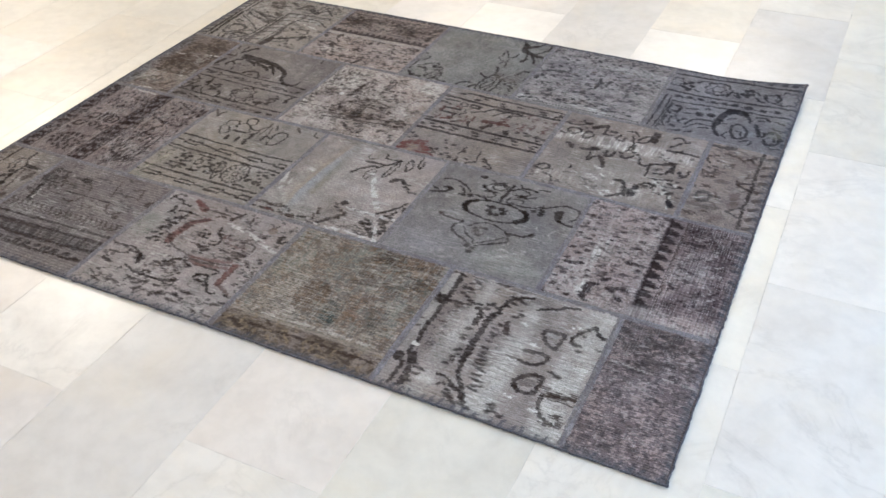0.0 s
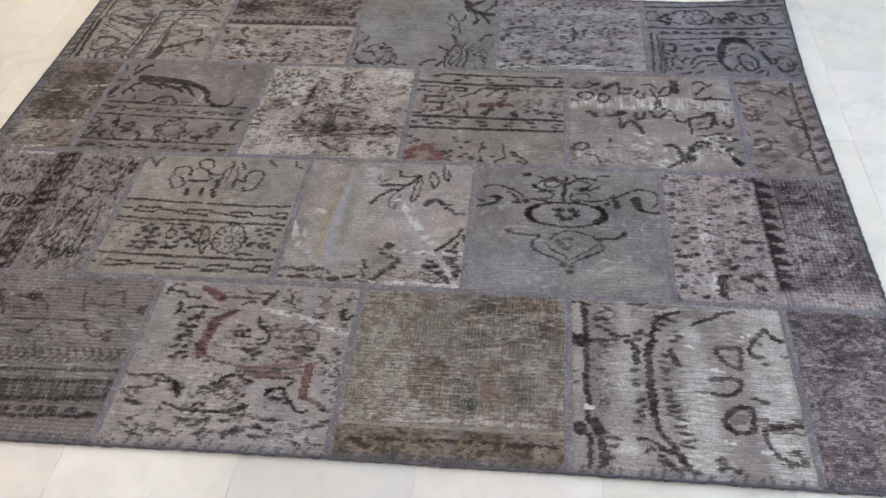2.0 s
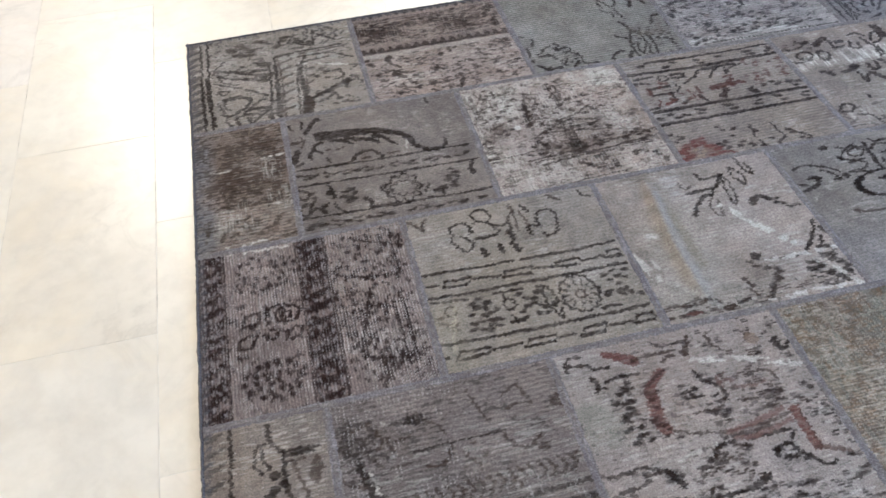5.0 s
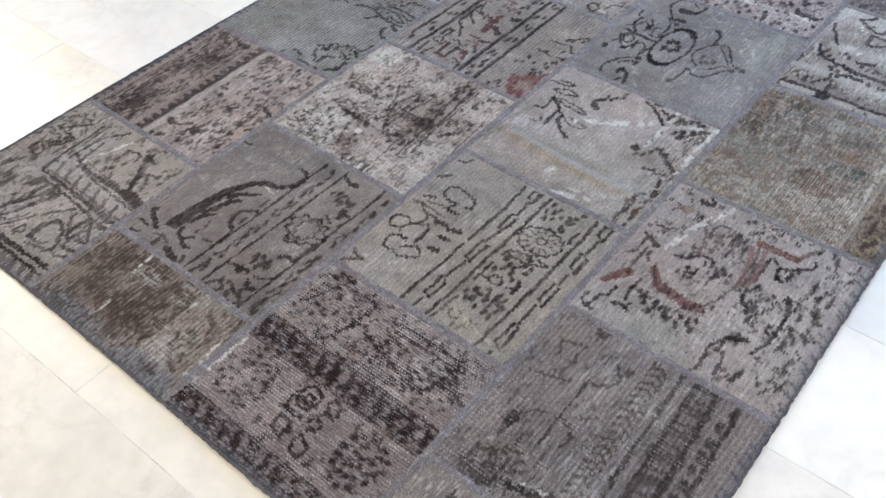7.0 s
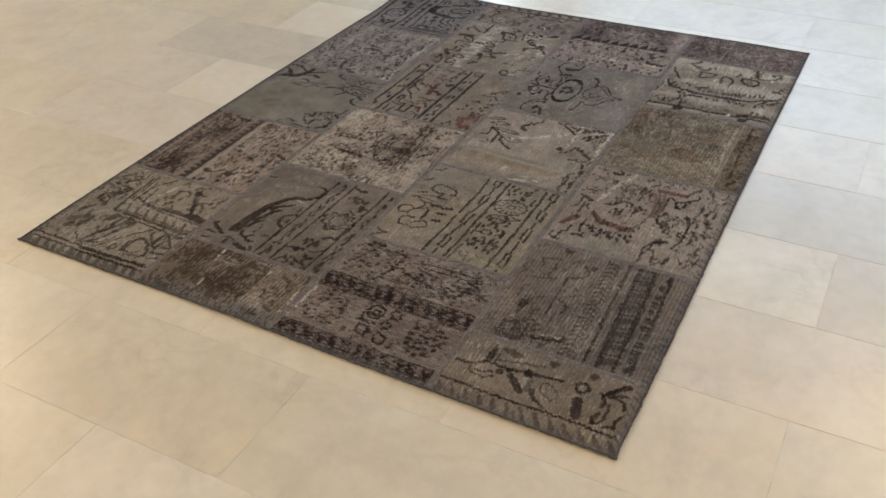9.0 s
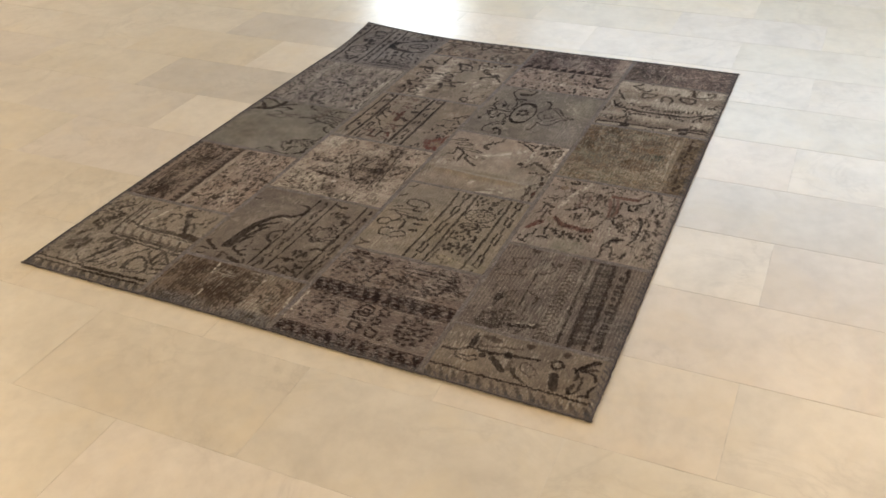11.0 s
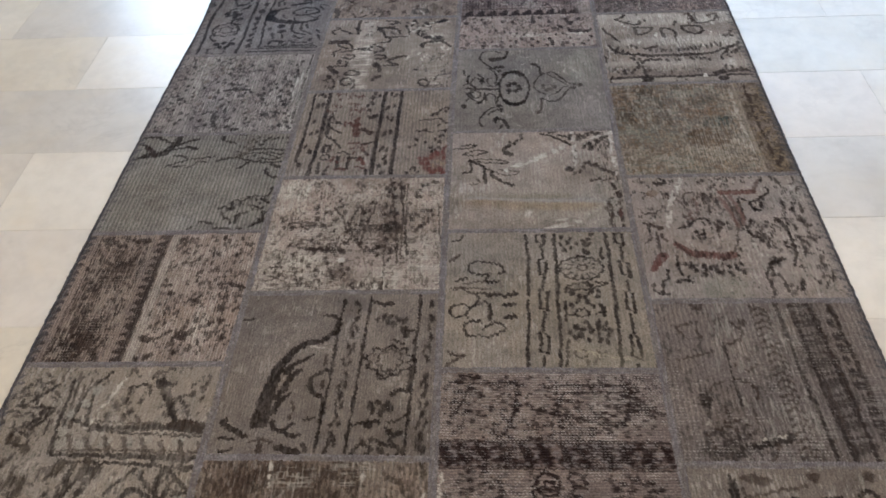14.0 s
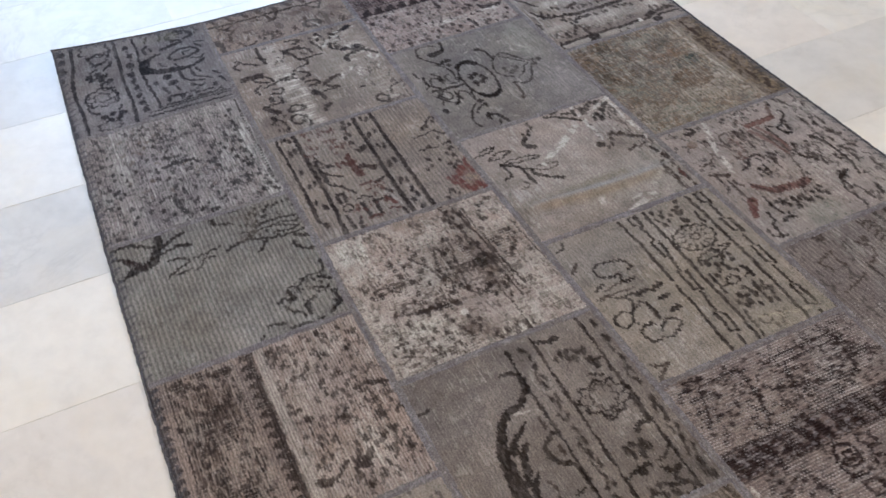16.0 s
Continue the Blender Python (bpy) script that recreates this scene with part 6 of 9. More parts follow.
    p.marks([(0.308, 0.256), (0.253, 0.192), (0.233, 0.144), (0.366, 0.181), (0.445, 0.207), (0.426, 0.12), (0.237, 0.068)], 0.019, 0.010, spot, 0.92)
    p.stroke([(0.387, 0.446), (0.434, 0.454), (0.487, 0.454)], 0.011, spot)
    p.stroke([(0.049, 0.327), (0.102, 0.327), (0.144, 0.339)], 0.010, spot)
    p.taper([(0.292, 0.205), (0.25, 0.176), (0.241, 0.126)], 0.009, 0.018, spot)
    p.stroke([(0.228, 0.093), (0.248, 0.062)], 0.014, spot)
    p.combs(0.02, 0.48, 0.04, 0.97, 40, 0.012, 0.0036, (0.045, 0.033, 0.032), 0.7)
    p.stain(p.area(0.505, 0.615, -0.1, 1.1, 0.006), (0.105, 0.082, 0.082), 0.8, 20)
    for k in range(10):
        v = 0.12 + 0.087 * k
        for q in range(5):
            p.stroke([(0.525, v + 0.013 * q), (0.605 - 0.012 * abs(q - 1) - 0.004 * q, v + 0.013 * q)], 0.0052, (0.014, 0.009, 0.010), 0.92)
    p.vline(0.520, 0.0075, 0.12, 0.99, colour=(0.016, 0.010, 0.011))
    p.vline(0.622, 0.005, 0.12, 0.99, colour=BROWN)
    p.stain(p.area(0.64, 0.88, 0.74, 0.97, 0.03), (0.026, 0.017, 0.019), 0.75, 40)
    p.stain(p.area(0.86, 0.94, 0.20, 0.9, 0.03), (0.036, 0.024, 0.027), 0.7, 40)
    p.combs(0.64, 0.90, 0.15, 0.97, 70, 0.013, 0.0034, (0.020, 0.012, 0.014), 0.8)
    p.combs(0.64, 0.90, 0.30, 0.75, 34, 0.010, 0.0030, (0.30, 0.275, 0.265), 0.7)
    p.scrape(p.area(0.64, 0.84, 0.44, 0.74, 0.05), "y", 0.9, (0.26, 0.24, 0.235))
    p.scrape(p.area(0.66, 0.88, 0.22, 0.40, 0.06), "x", 0.6, (0.26, 0.24, 0.235))
    p.scrape(p.area(0.50, 1.0, 0.0, 0.12, 0.03), "y", 0.8, (0.31, 0.285, 0.27))
    p.scribble(0.64, 0.93, 0.15, 0.97, 30, 0.026, 0.005, (0.022, 0.013, 0.015), 0.7)
    p.stroke([(0.629, 0.765), (0.686, 0.779), (0.758, 0.774)], 0.010, spot, 0.85)
    p.marks([(0.965, 0.97), (0.953, 0.898), (0.961, 0.834), (0.961, 0.761), (0.961, 0.684), (0.969, 0.628), (0.973, 0.514), (0.975, 0.429), (0.973, 0.355), (0.979, 0.292), (0.985, 0.233)], 0.022, 0.013, (0.018, 0.014, 0.018), 0.8)
    p.ribs(p.area(0.6, 1.1, -1, 2, 0.03), 0.3, 0.3)
    p.bare_knots(p.area(0.60, 1, 0, 1, 0.02), a=0.5, amount=0.5)
    p.bare_knots(p.area(0, 0.5, 0, 1, 0.02), a=0.4, amount=0.35)


def umber(p):
    """Narrow brown piece, blotched dark above, with pale crossed threads and leafy strokes below."""
    p.stain(p.area(0, 1, 0, 1), (0.150, 0.128, 0.108), 0.75, 10)
    p.stain(p.area(0.20, 0.95, 0.42, 0.92, 0.12), (0.060, 0.039, 0.030), 0.8, 16)
    p.stain(p.area(0.55, 1.0, 0.35, 0.55, 0.12), (0.062, 0.048, 0.038), 0.5, 18)
    p.stain(p.area(-0.1, 0.22, 0, 1.0, 0.08), (0.115, 0.118, 0.130), 0.8, 8)
    p.tatter(p.area(0, 1, 0.3, 1), (0.032, 0.021, 0.016), 1.0, size=0.9)
    p.tatter(p.area(0, 1, 0, 0.4), (0.046, 0.034, 0.027), 0.6, size=0.9)
    p.threads(p.area(0, 1, 0, 1), (0.24, 0.222, 0.205), 0.40, a=0.7)
    for a in ([(0.553, 0.456), (0.597, 0.411), (0.688, 0.389)], [(0.376, 0.477), (0.317, 0.454), (0.304, 0.411)], [(0.413, 0.453), (0.367, 0.405), (0.298, 0.375)], [(0.608, 0.198), (0.611, 0.161), (0.559, 0.155), (0.458, 0.162)], [(0.323, 0.153), (0.276, 0.122), (0.258, 0.087)], [(0.404, 0.12), (0.348, 0.099)], [(0.144, 0.183), (0.132, 0.144)], [(0.967, 0.051), (0.887, 0.042), (0.811, 0.042)],
              [(0.822, 0.187), (0.779, 0.137), (0.683, 0.125)], [(0.413, 0.211), (0.48, 0.207), (0.531, 0.223)], [(0.774, 0.322), (0.731, 0.287)], [(0.291, 0.329), (0.343, 0.315), (0.344, 0.284)]):
        p.taper(a, 0.010, 0.006, (0.038, 0.028, 0.021), 0.75)
    p.combs(0.1, 0.98, 0.40, 0.95, 40, 0.016, 0.003, (0.03, 0.022, 0.017), 0.6)
    p.combs(0.3, 0.95, 0.05, 0.40, 24, 0.014, 0.003, (0.045, 0.035, 0.028), 0.6)
    for mask in (p.area(0.70, 0.98, 0.16, 0.42, 0.05), p.area(0.18, 0.62, 0.14, 0.34, 0.05), p.area(0.70, 0.9, 0.5, 0.66, 0.05)):
        p.threads(mask, (0.34, 0.325, 0.30), 0.62, "x", 0.7)
        p.threads(mask, (0.34, 0.325, 0.30), 0.62, "y", 0.7)
    p.scratch([(0.632, 0.679), (0.783, 0.682), (0.967, 0.689)], 0.005, 0.8)
    p.scratch([(0.133, 0.638), (0.285, 0.617), (0.391, 0.628)], 0.004, 0.6)
    p.scratch([(0.304, 0.025), (0.488, 0.028), (0.707, 0.04)], 0.006, 0.8)
    p.ribs(p.area(-1, 2, -1, 2), 0.30, 0.0)


def great_leaf(p):
    """Grey field with one long feathered leaf and a starry flower, over a ruled border of rosettes."""
    p.threads(p.area(0, 1, 0, 1), amount=0.12, a=0.5)
    p.ribs(p.area(-1, 2, -1, 2), 0.20, 0.0, 0.7)
    dark = (0.017, 0.012, 0.010)
    p.taper([(0.845, 0.571), (0.828, 0.523), (0.79, 0.496), (0.724, 0.508)], 0.006, 0.014, dark, 0.95)
    p.taper([(0.73, 0.505), (0.675, 0.57), (0.653, 0.633), (0.611, 0.69), (0.556, 0.721)], 0.010, 0.017, dark, 0.95)
    p.taper([(0.556, 0.721), (0.483, 0.749), (0.4, 0.762), (0.313, 0.775), (0.229, 0.78), (0.185, 0.781)], 0.017, 0.030, dark, 0.95)
    p.taper([(0.581, 0.595), (0.545, 0.641), (0.517, 0.684), (0.475, 0.706)], 0.006, 0.014, dark)
    p.taper([(0.481, 0.647), (0.449, 0.68), (0.382, 0.7), (0.322, 0.73)], 0.011, 0.012, dark)
    p.taper([(0.348, 0.665), (0.31, 0.705), (0.237, 0.729)], 0.006, 0.012, dark)
    p.stroke([(0.296, 0.652), (0.25, 0.638), (0.201, 0.652)], 0.005, BROWN, 0.6)
    p.stroke([(0.487, 0.514), (0.473, 0.551), (0.442, 0.582), (0.391, 0.584), (0.361, 0.569), (0.339, 0.534)], 0.0085, dark)
    p.stroke([(0.339, 0.534), (0.309, 0.516), (0.244, 0.508), (0.183, 0.515)], 0.0075, dark)
    p.stroke([(0.571, 0.531), (0.524, 0.53)], 0.006, BROWN, 0.6)
    p.stroke([(0.418, 0.529), (0.374, 0.526)], 0.006, BROWN, 0.6)
    p.stroke([(0.203, 0.581), (0.212, 0.542)], 0.005, dark)
    p.stroke([(0.188, 0.723), (0.149, 0.711), (0.139, 0.667), (0.17, 0.631)], 0.0085, dark)
    p.stroke([(0.139, 0.667), (0.111, 0.638), (0.117, 0.592)], 0.0085, dark)
    p.taper([(0.193, 0.941), (0.157, 0.914), (0.136, 0.875), (0.107, 0.83)], 0.012, 0.009, dark)
    p.stroke([(0.102, 0.94), (0.088, 0.875)], 0.006, dark)
    p.stroke([(0.024, 0.927), (0.039, 0.874)], 0.007, dark)
    p.stroke([(0.079, 0.801), (0.09, 0.756), (0.075, 0.709)], 0.006, BROWN, 0.6)
    p.stroke([(0.072, 0.763), (0.015, 0.755)], 0.009, BROWN, 0.7)
    p.taper([(0.052, 0.676), (0.03, 0.638), (0.023, 0.592)], 0.013, 0.018, dark)
    p.stroke([(0.068, 0.567), (0.036, 0.552)], 0.008, dark)
    p.stroke([(0.814, 0.975), (0.815, 0.933)], 0.007, dark, 0.8)
    p.stroke([(0.947, 0.486), (0.763, 0.496), (0.569, 0.496), (0.387, 0.499), (0.216, 0.507), (0.024, 0.518)], 0.0048)
    p.stroke([(0.968, 0.352), (0.755, 0.36), (0.501, 0.366), (0.323, 0.373), (0.156, 0.38), (0.019, 0.384)], 0.0048)
    p.stroke([(0.982, 0.103), (0.644, 0.11), (0.34, 0.118), (0.014, 0.131)], 0.0048)
    p.marks([(0.919, 0.419), (0.818, 0.41), (0.716, 0.425), (0.594, 0.426), (0.461, 0.425), (0.341, 0.44), (0.233, 0.444), (0.11, 0.449), (0.038, 0.468)], 0.022, 0.0065, dark)
    p.marks([(0.873, 0.408), (0.772, 0.428), (0.751, 0.404), (0.642, 0.437), (0.634, 0.406), (0.536, 0.445), (0.534, 0.418), (0.399, 0.448), (0.398, 0.424), (0.284, 0.452), (0.283, 0.425), (0.181, 0.455), (0.18, 0.427), (0.074, 0.458), (0.078, 0.439)], 0.018, 0.0045, dark, 0.8)
    p.marks([(0.919, 0.049), (0.822, 0.041), (0.699, 0.041), (0.562, 0.054), (0.452, 0.055), (0.349, 0.057), (0.238, 0.061), (0.122, 0.066), (0.047, 0.048)], 0.020, 0.0075, dark)
    p.marks([(0.765, 0.05), (0.626, 0.065), (0.625, 0.043), (0.414, 0.072), (0.401, 0.054), (0.298, 0.074), (0.291, 0.046), (0.181, 0.081), (0.18, 0.048), (0.075, 0.083), (0.069, 0.065)], 0.022, 0.0048, dark, 0.8)
    p.ring((0.549, 0.23), 0.034, 0.040, 0.0062, petals=9, depth=0.22)
    p.ring((0.549, 0.23), 0.026, 0.022, 0.0042, petals=7, a=0.55)
    p.marks([(0.285, 0.299), (0.298, 0.265), (0.259, 0.285), (0.274, 0.233), (0.264, 0.204), (0.244, 0.248), (0.293, 0.218)], 0.017, 0.009, dark)
    p.marks([(0.816, 0.307), (0.828, 0.276), (0.796, 0.255), (0.833, 0.244), (0.81, 0.208), (0.805, 0.176), (0.781, 0.229)], 0.017, 0.008, dark)
    p.taper([(0.936, 0.349), (0.918, 0.29), (0.92, 0.253)], 0.005, 0.013, dark)
    p.stroke([(0.755, 0.173), (0.702, 0.164)], 0.013, dark)
    p.stroke([(0.735, 0.163), (0.735, 0.116), (0.651, 0.12)], 0.0055, dark, curved=False)
    p.stroke([(0.676, 0.232), (0.654, 0.171)], 0.0055, dark)
    p.stroke([(0.344, 0.202), (0.378, 0.176), (0.364, 0.124)], 0.0085, dark)
    p.stroke([(0.483, 0.128), (0.376, 0.13)], 0.005, dark)
    p.stroke([(0.436, 0.272), (0.46, 0.213)], 0.0055, dark)
    p.taper([(0.174, 0.366), (0.186, 0.315), (0.197, 0.254)], 0.005, 0.010, dark)
    p.dot((0.182, 0.296), 0.010, dark)
    p.stroke([(0.192, 0.207), (0.212, 0.159), (0.241, 0.125)], 0.0055, dark)
    p.taper([(0.155, 0.217), (0.126, 0.186), (0.133, 0.153)], 0.007, 0.013, dark)
    p.stroke([(0.018, 0.357), (0.058, 0.33), (0.07, 0.293), (0.046, 0.273), (0.015, 0.296)], 0.007, dark)
    p.stroke([(0.092, 0.247), (0.069, 0.211), (0.067, 0.165), (0.033, 0.149), (0.012, 0.195)], 0.007, dark)
    p.marks([(0.084, 0.311), (0.093, 0.274), (0.049, 0.239), (0.033, 0.221), (0.089, 0.187)], 0.014, 0.007, dark)
    p.scratch([(0.639, 0.62), (0.629, 0.556), (0.608, 0.517)], 0.006, 0.5)


def ghost(p):
    """Very worn pale piece, the pattern left in brown broken rows and one dark column of blocks."""
    p.tatter(p.area(0, 1, 0, 1), (0.05, 0.040, 0.034), 0.16, "x")
    p.threads(p.area(0, 1, 0, 1), (0.38, 0.36, 0.33), 0.5, "y", 0.6)
    p.threads(p.area(0, 1, 0, 1), (0.38, 0.36, 0.33), 0.55, "x", 0.7)
    p.scrape(p.area(0, 1, 0, 1), "x", 0.6, (0.34, 0.315, 0.285))
    p.scrape(p.area(0, 0.55, 0, 1, 0.08), "y", 0.7, (0.38, 0.355, 0.325))
    p.tatter(p.area(0, 0.6, 0.1, 1, 0.08), (0.06, 0.046, 0.040), 0.40, "y", 1.2, 0.8)
    p.scrape(p.area(0.673, 0.963, 0.799, 0.978, 0.03), "x", 1.0, (0.44, 0.42, 0.38))
    p.scrape(p.area(0.02, 0.204, 0.02, 0.53, 0.03), "x", 0.9, (0.44, 0.42, 0.38))
    p.scrape(p.area(0.218, 0.299, 0.648, 0.933, 0.03), "x", 0.9, (0.42, 0.40, 0.36))
    dark = (0.030, 0.021, 0.018)
    p.stain(p.area(0.435, 0.728, 0.02, 0.629, 0.03), (0.135, 0.110, 0.096), 0.5, 30)
    p.stain(p.area(0.267, 0.959, 0.247, 0.361, 0.03), (0.100, 0.078, 0.066), 0.6, 40)
    p.marks([(0.915, 0.327), (0.917, 0.286), (0.876, 0.265), (0.802, 0.336), (0.795, 0.3), (0.788, 0.263), (0.73, 0.343), (0.71, 0.312), (0.622, 0.319), (0.624, 0.283), (0.658, 0.3), (0.47, 0.331), (0.46, 0.296), (0.308, 0.32), (0.306, 0.274), (0.34, 0.291), (0.871, 0.349), (0.841, 0.33), (0.67, 0.361)], 0.014, 0.0065, dark, 0.8)
    p.marks([(0.549, 0.307), (0.538, 0.283), (0.537, 0.26), (0.513, 0.301), (0.502, 0.272)], 0.026, 0.013, (0.018, 0.012, 0.010), 0.9)
    for a in ([(0.92, 0.249), (0.608, 0.241), (0.387, 0.233), (0.254, 0.227)], [(0.919, 0.23), (0.607, 0.223), (0.378, 0.216)], [(0.435, 0.325), (0.267, 0.314), (0.031, 0.305)], [(0.736, 0.044), (0.506, 0.03), (0.367, 0.02)]):
        p.stroke(a, 0.0034, dark, 0.75)
    p.marks([(0.859, 0.156), (0.8, 0.152), (0.841, 0.175), (0.944, 0.085), (0.916, 0.117), (0.933, 0.066), (0.737, 0.208), (0.641, 0.174), (0.621, 0.157), (0.601, 0.121), (0.604, 0.091), (0.669, 0.107), (0.672, 0.077), (0.568, 0.093), (0.53, 0.142), (0.496, 0.16), (0.625, 0.066), (0.547, 0.117)], 0.013, 0.0065, dark, 0.8)
    for a in ([(0.706, 0.628), (0.653, 0.601), (0.583, 0.569), (0.484, 0.542)], [(0.68, 0.651), (0.653, 0.673)], [(0.474, 0.536), (0.535, 0.529), (0.616, 0.519)], [(0.638, 0.514), (0.711, 0.485), (0.644, 0.463)], [(0.533, 0.499), (0.544, 0.455), (0.495, 0.445), (0.498, 0.495)], [(0.494, 0.425), (0.527, 0.399), (0.538, 0.357), (0.482, 0.378), (0.484, 0.419)],
              [(0.572, 0.854), (0.572, 0.8), (0.568, 0.74)], [(0.572, 0.919), (0.597, 0.891)], [(0.527, 0.791), (0.508, 0.76), (0.542, 0.745)], [(0.559, 0.858), (0.522, 0.832)], [(0.593, 0.724), (0.564, 0.687), (0.518, 0.661)], [(0.393, 0.47), (0.341, 0.446), (0.347, 0.412)], [(0.33, 0.406), (0.336, 0.366), (0.351, 0.331)], [(0.374, 0.804), (0.347, 0.767), (0.335, 0.727)], [(0.362, 0.636), (0.327, 0.606)]):
        p.stroke(a, 0.0052, dark, 0.8)
    p.stroke([(0.339, 0.727), (0.344, 0.676), (0.336, 0.618)], 0.010, dark, 0.9)
    p.combs(0.44, 0.572, 0.495, 0.587, 7, 0.012, 0.0040, dark, 0.85)
    p.combs(0.281, 0.427, 0.51, 0.567, 7, 0.012, 0.0040, dark, 0.85)
    p.combs(0.617, 0.929, 0.322, 0.459, 10, 0.012, 0.0036, dark, 0.75)
    p.combs(0.311, 0.459, 0.481, 0.872, 15, 0.012, 0.0034, dark, 0.75)
    p.combs(0.02, 0.212, 0.476, 0.906, 24, 0.012, 0.0034, dark, 0.75)
    p.combs(0.266, 0.433, 0.107, 0.467, 15, 0.012, 0.0034, dark, 0.7)
    p.combs(0.487, 0.621, 0.633, 0.945, 10, 0.012, 0.0034, dark, 0.75)
    p.combs(0.78, 0.952, 0.641, 0.849, 9, 0.012, 0.0030, (0.05, 0.038, 0.032), 0.75)
    p.combs(0.613, 0.752, 0.548, 0.806, 7, 0.012, 0.0034, dark, 0.75)
    p.combs(0.02, 0.055, 0.311, 0.474, 7, 0.012, 0.0034, dark, 0.7)
    p.stroke([(0.199, 0.915), (0.203, 0.854)], 0.007, dark, 0.75)
    p.stain(p.area(0.044, 0.221, 0.463, 0.601, 0.03), (0.105, 0.082, 0.070), 0.6, 40)
    p.tatter(p.area(0, 1, 0, 1), (0.07, 0.055, 0.048), 0.30, "x", 0.7, 0.8)
    p.marks([(0.937, 0.312), (0.882, 0.305), (0.886, 0.264), (0.849, 0.337), (0.801, 0.295), (0.988, 0.321), (0.901, 0.146), (0.813, 0.174), (0.668, 0.134), (0.667, 0.085), (0.704, 0.342), (0.665, 0.314), (0.645, 0.276), (0.633, 0.342), (0.631, 0.202), (0.595, 0.189), (0.566, 0.123), (0.523, 0.131), (0.52, 0.18), (0.558, 0.288), (0.587, 0.431), (0.539, 0.469), (0.681, 0.433), (0.65, 0.464), (0.578, 0.466), (0.74, 0.421), (0.554, 0.54), (0.499, 0.519), (0.48, 0.483), (0.415, 0.483), (0.379, 0.455), (0.321, 0.424), (0.324, 0.389), (0.414, 0.315), (0.412, 0.269), (0.342, 0.26), (0.314, 0.29), (0.251, 0.29), (0.283, 0.352), (0.351, 0.36)], 0.014, 0.0065, (0.020, 0.014, 0.012), 0.95)
    p.marks([(0.651, 0.725), (0.602, 0.715), (0.701, 0.734), (0.649, 0.677), (0.716, 0.589), (0.659, 0.568), (0.72, 0.509), (0.774, 0.61), (0.555, 0.869), (0.522, 0.853), (0.54, 0.801), (0.545, 0.77), (0.543, 0.726), (0.541, 0.682), (0.527, 0.895), (0.459, 0.688), (0.347, 0.709), (0.345, 0.666), (0.326, 0.631), (0.33, 0.599), (0.381, 0.62), (0.386, 0.588), (0.301, 0.584), (0.326, 0.554), (0.318, 0.693), (0.34, 0.742), (0.265, 0.63), (0.234, 0.616), (0.216, 0.536), (0.172, 0.529), (0.176, 0.498), (0.165, 0.591), (0.116, 0.571), (0.129, 0.521), (0.062, 0.468), (0.032, 0.455), (0.054, 0.414), (0.066, 0.363), (0.063, 0.32), (0.021, 0.314), (0.045, 0.285), (0.015, 0.376)], 0.015, 0.0065, (0.026, 0.018, 0.016), 0.9)
    p.marks([(0.28, 0.882), (0.237, 0.873), (0.169, 0.888), (0.136, 0.86), (0.194, 0.792), (0.146, 0.772), (0.103, 0.763), (0.103, 0.735), (0.056, 0.743), (0.128, 0.666), (0.092, 0.641), (0.171, 0.675), (0.157, 0.935), (0.044, 0.79), (0.982, 0.821), (0.981, 0.775), (0.94, 0.744), (0.94, 0.697), (0.906, 0.68), (0.869, 0.664), (0.904, 0.49), (0.933, 0.525), (0.484, 0.055), (0.655, 0.647), (0.593, 0.613), (0.503, 0.609), (0.415, 0.723), (0.407, 0.785), (0.377, 0.841), (0.297, 0.804), (0.251, 0.753), (0.211, 0.713)], 0.014, 0.006, (0.040, 0.030, 0.026), 0.85)
    for a in ([(0.978, 0.342), (0.703, 0.295), (0.359, 0.251), (0.227, 0.245)], [(0.943, 0.276), (0.625, 0.237), (0.287, 0.196)], [(0.757, 0.397), (0.502, 0.441), (0.373, 0.459)], [(0.35, 0.722), (0.339, 0.625), (0.332, 0.533)]):
        p.stroke(a, 0.0042, dark, 0.85)
    p.ring((0.521, 0.401), 0.008, 0.009, 0.005, (0.020, 0.014, 0.012), 0.95)
    p.dot((0.509, 0.326), 0.014, (0.014, 0.010, 0.008), 0.95, 1.1)
    p.dot((0.253, 0.541), 0.008, (0.46, 0.44, 0.42), 0.9)
    p.bare_knots(p.area(0, 1, 0, 1, 0.02), pu=0.0075, pv=0.0056, colour=(0.46, 0.44, 0.41), a=0.5, amount=0.35)


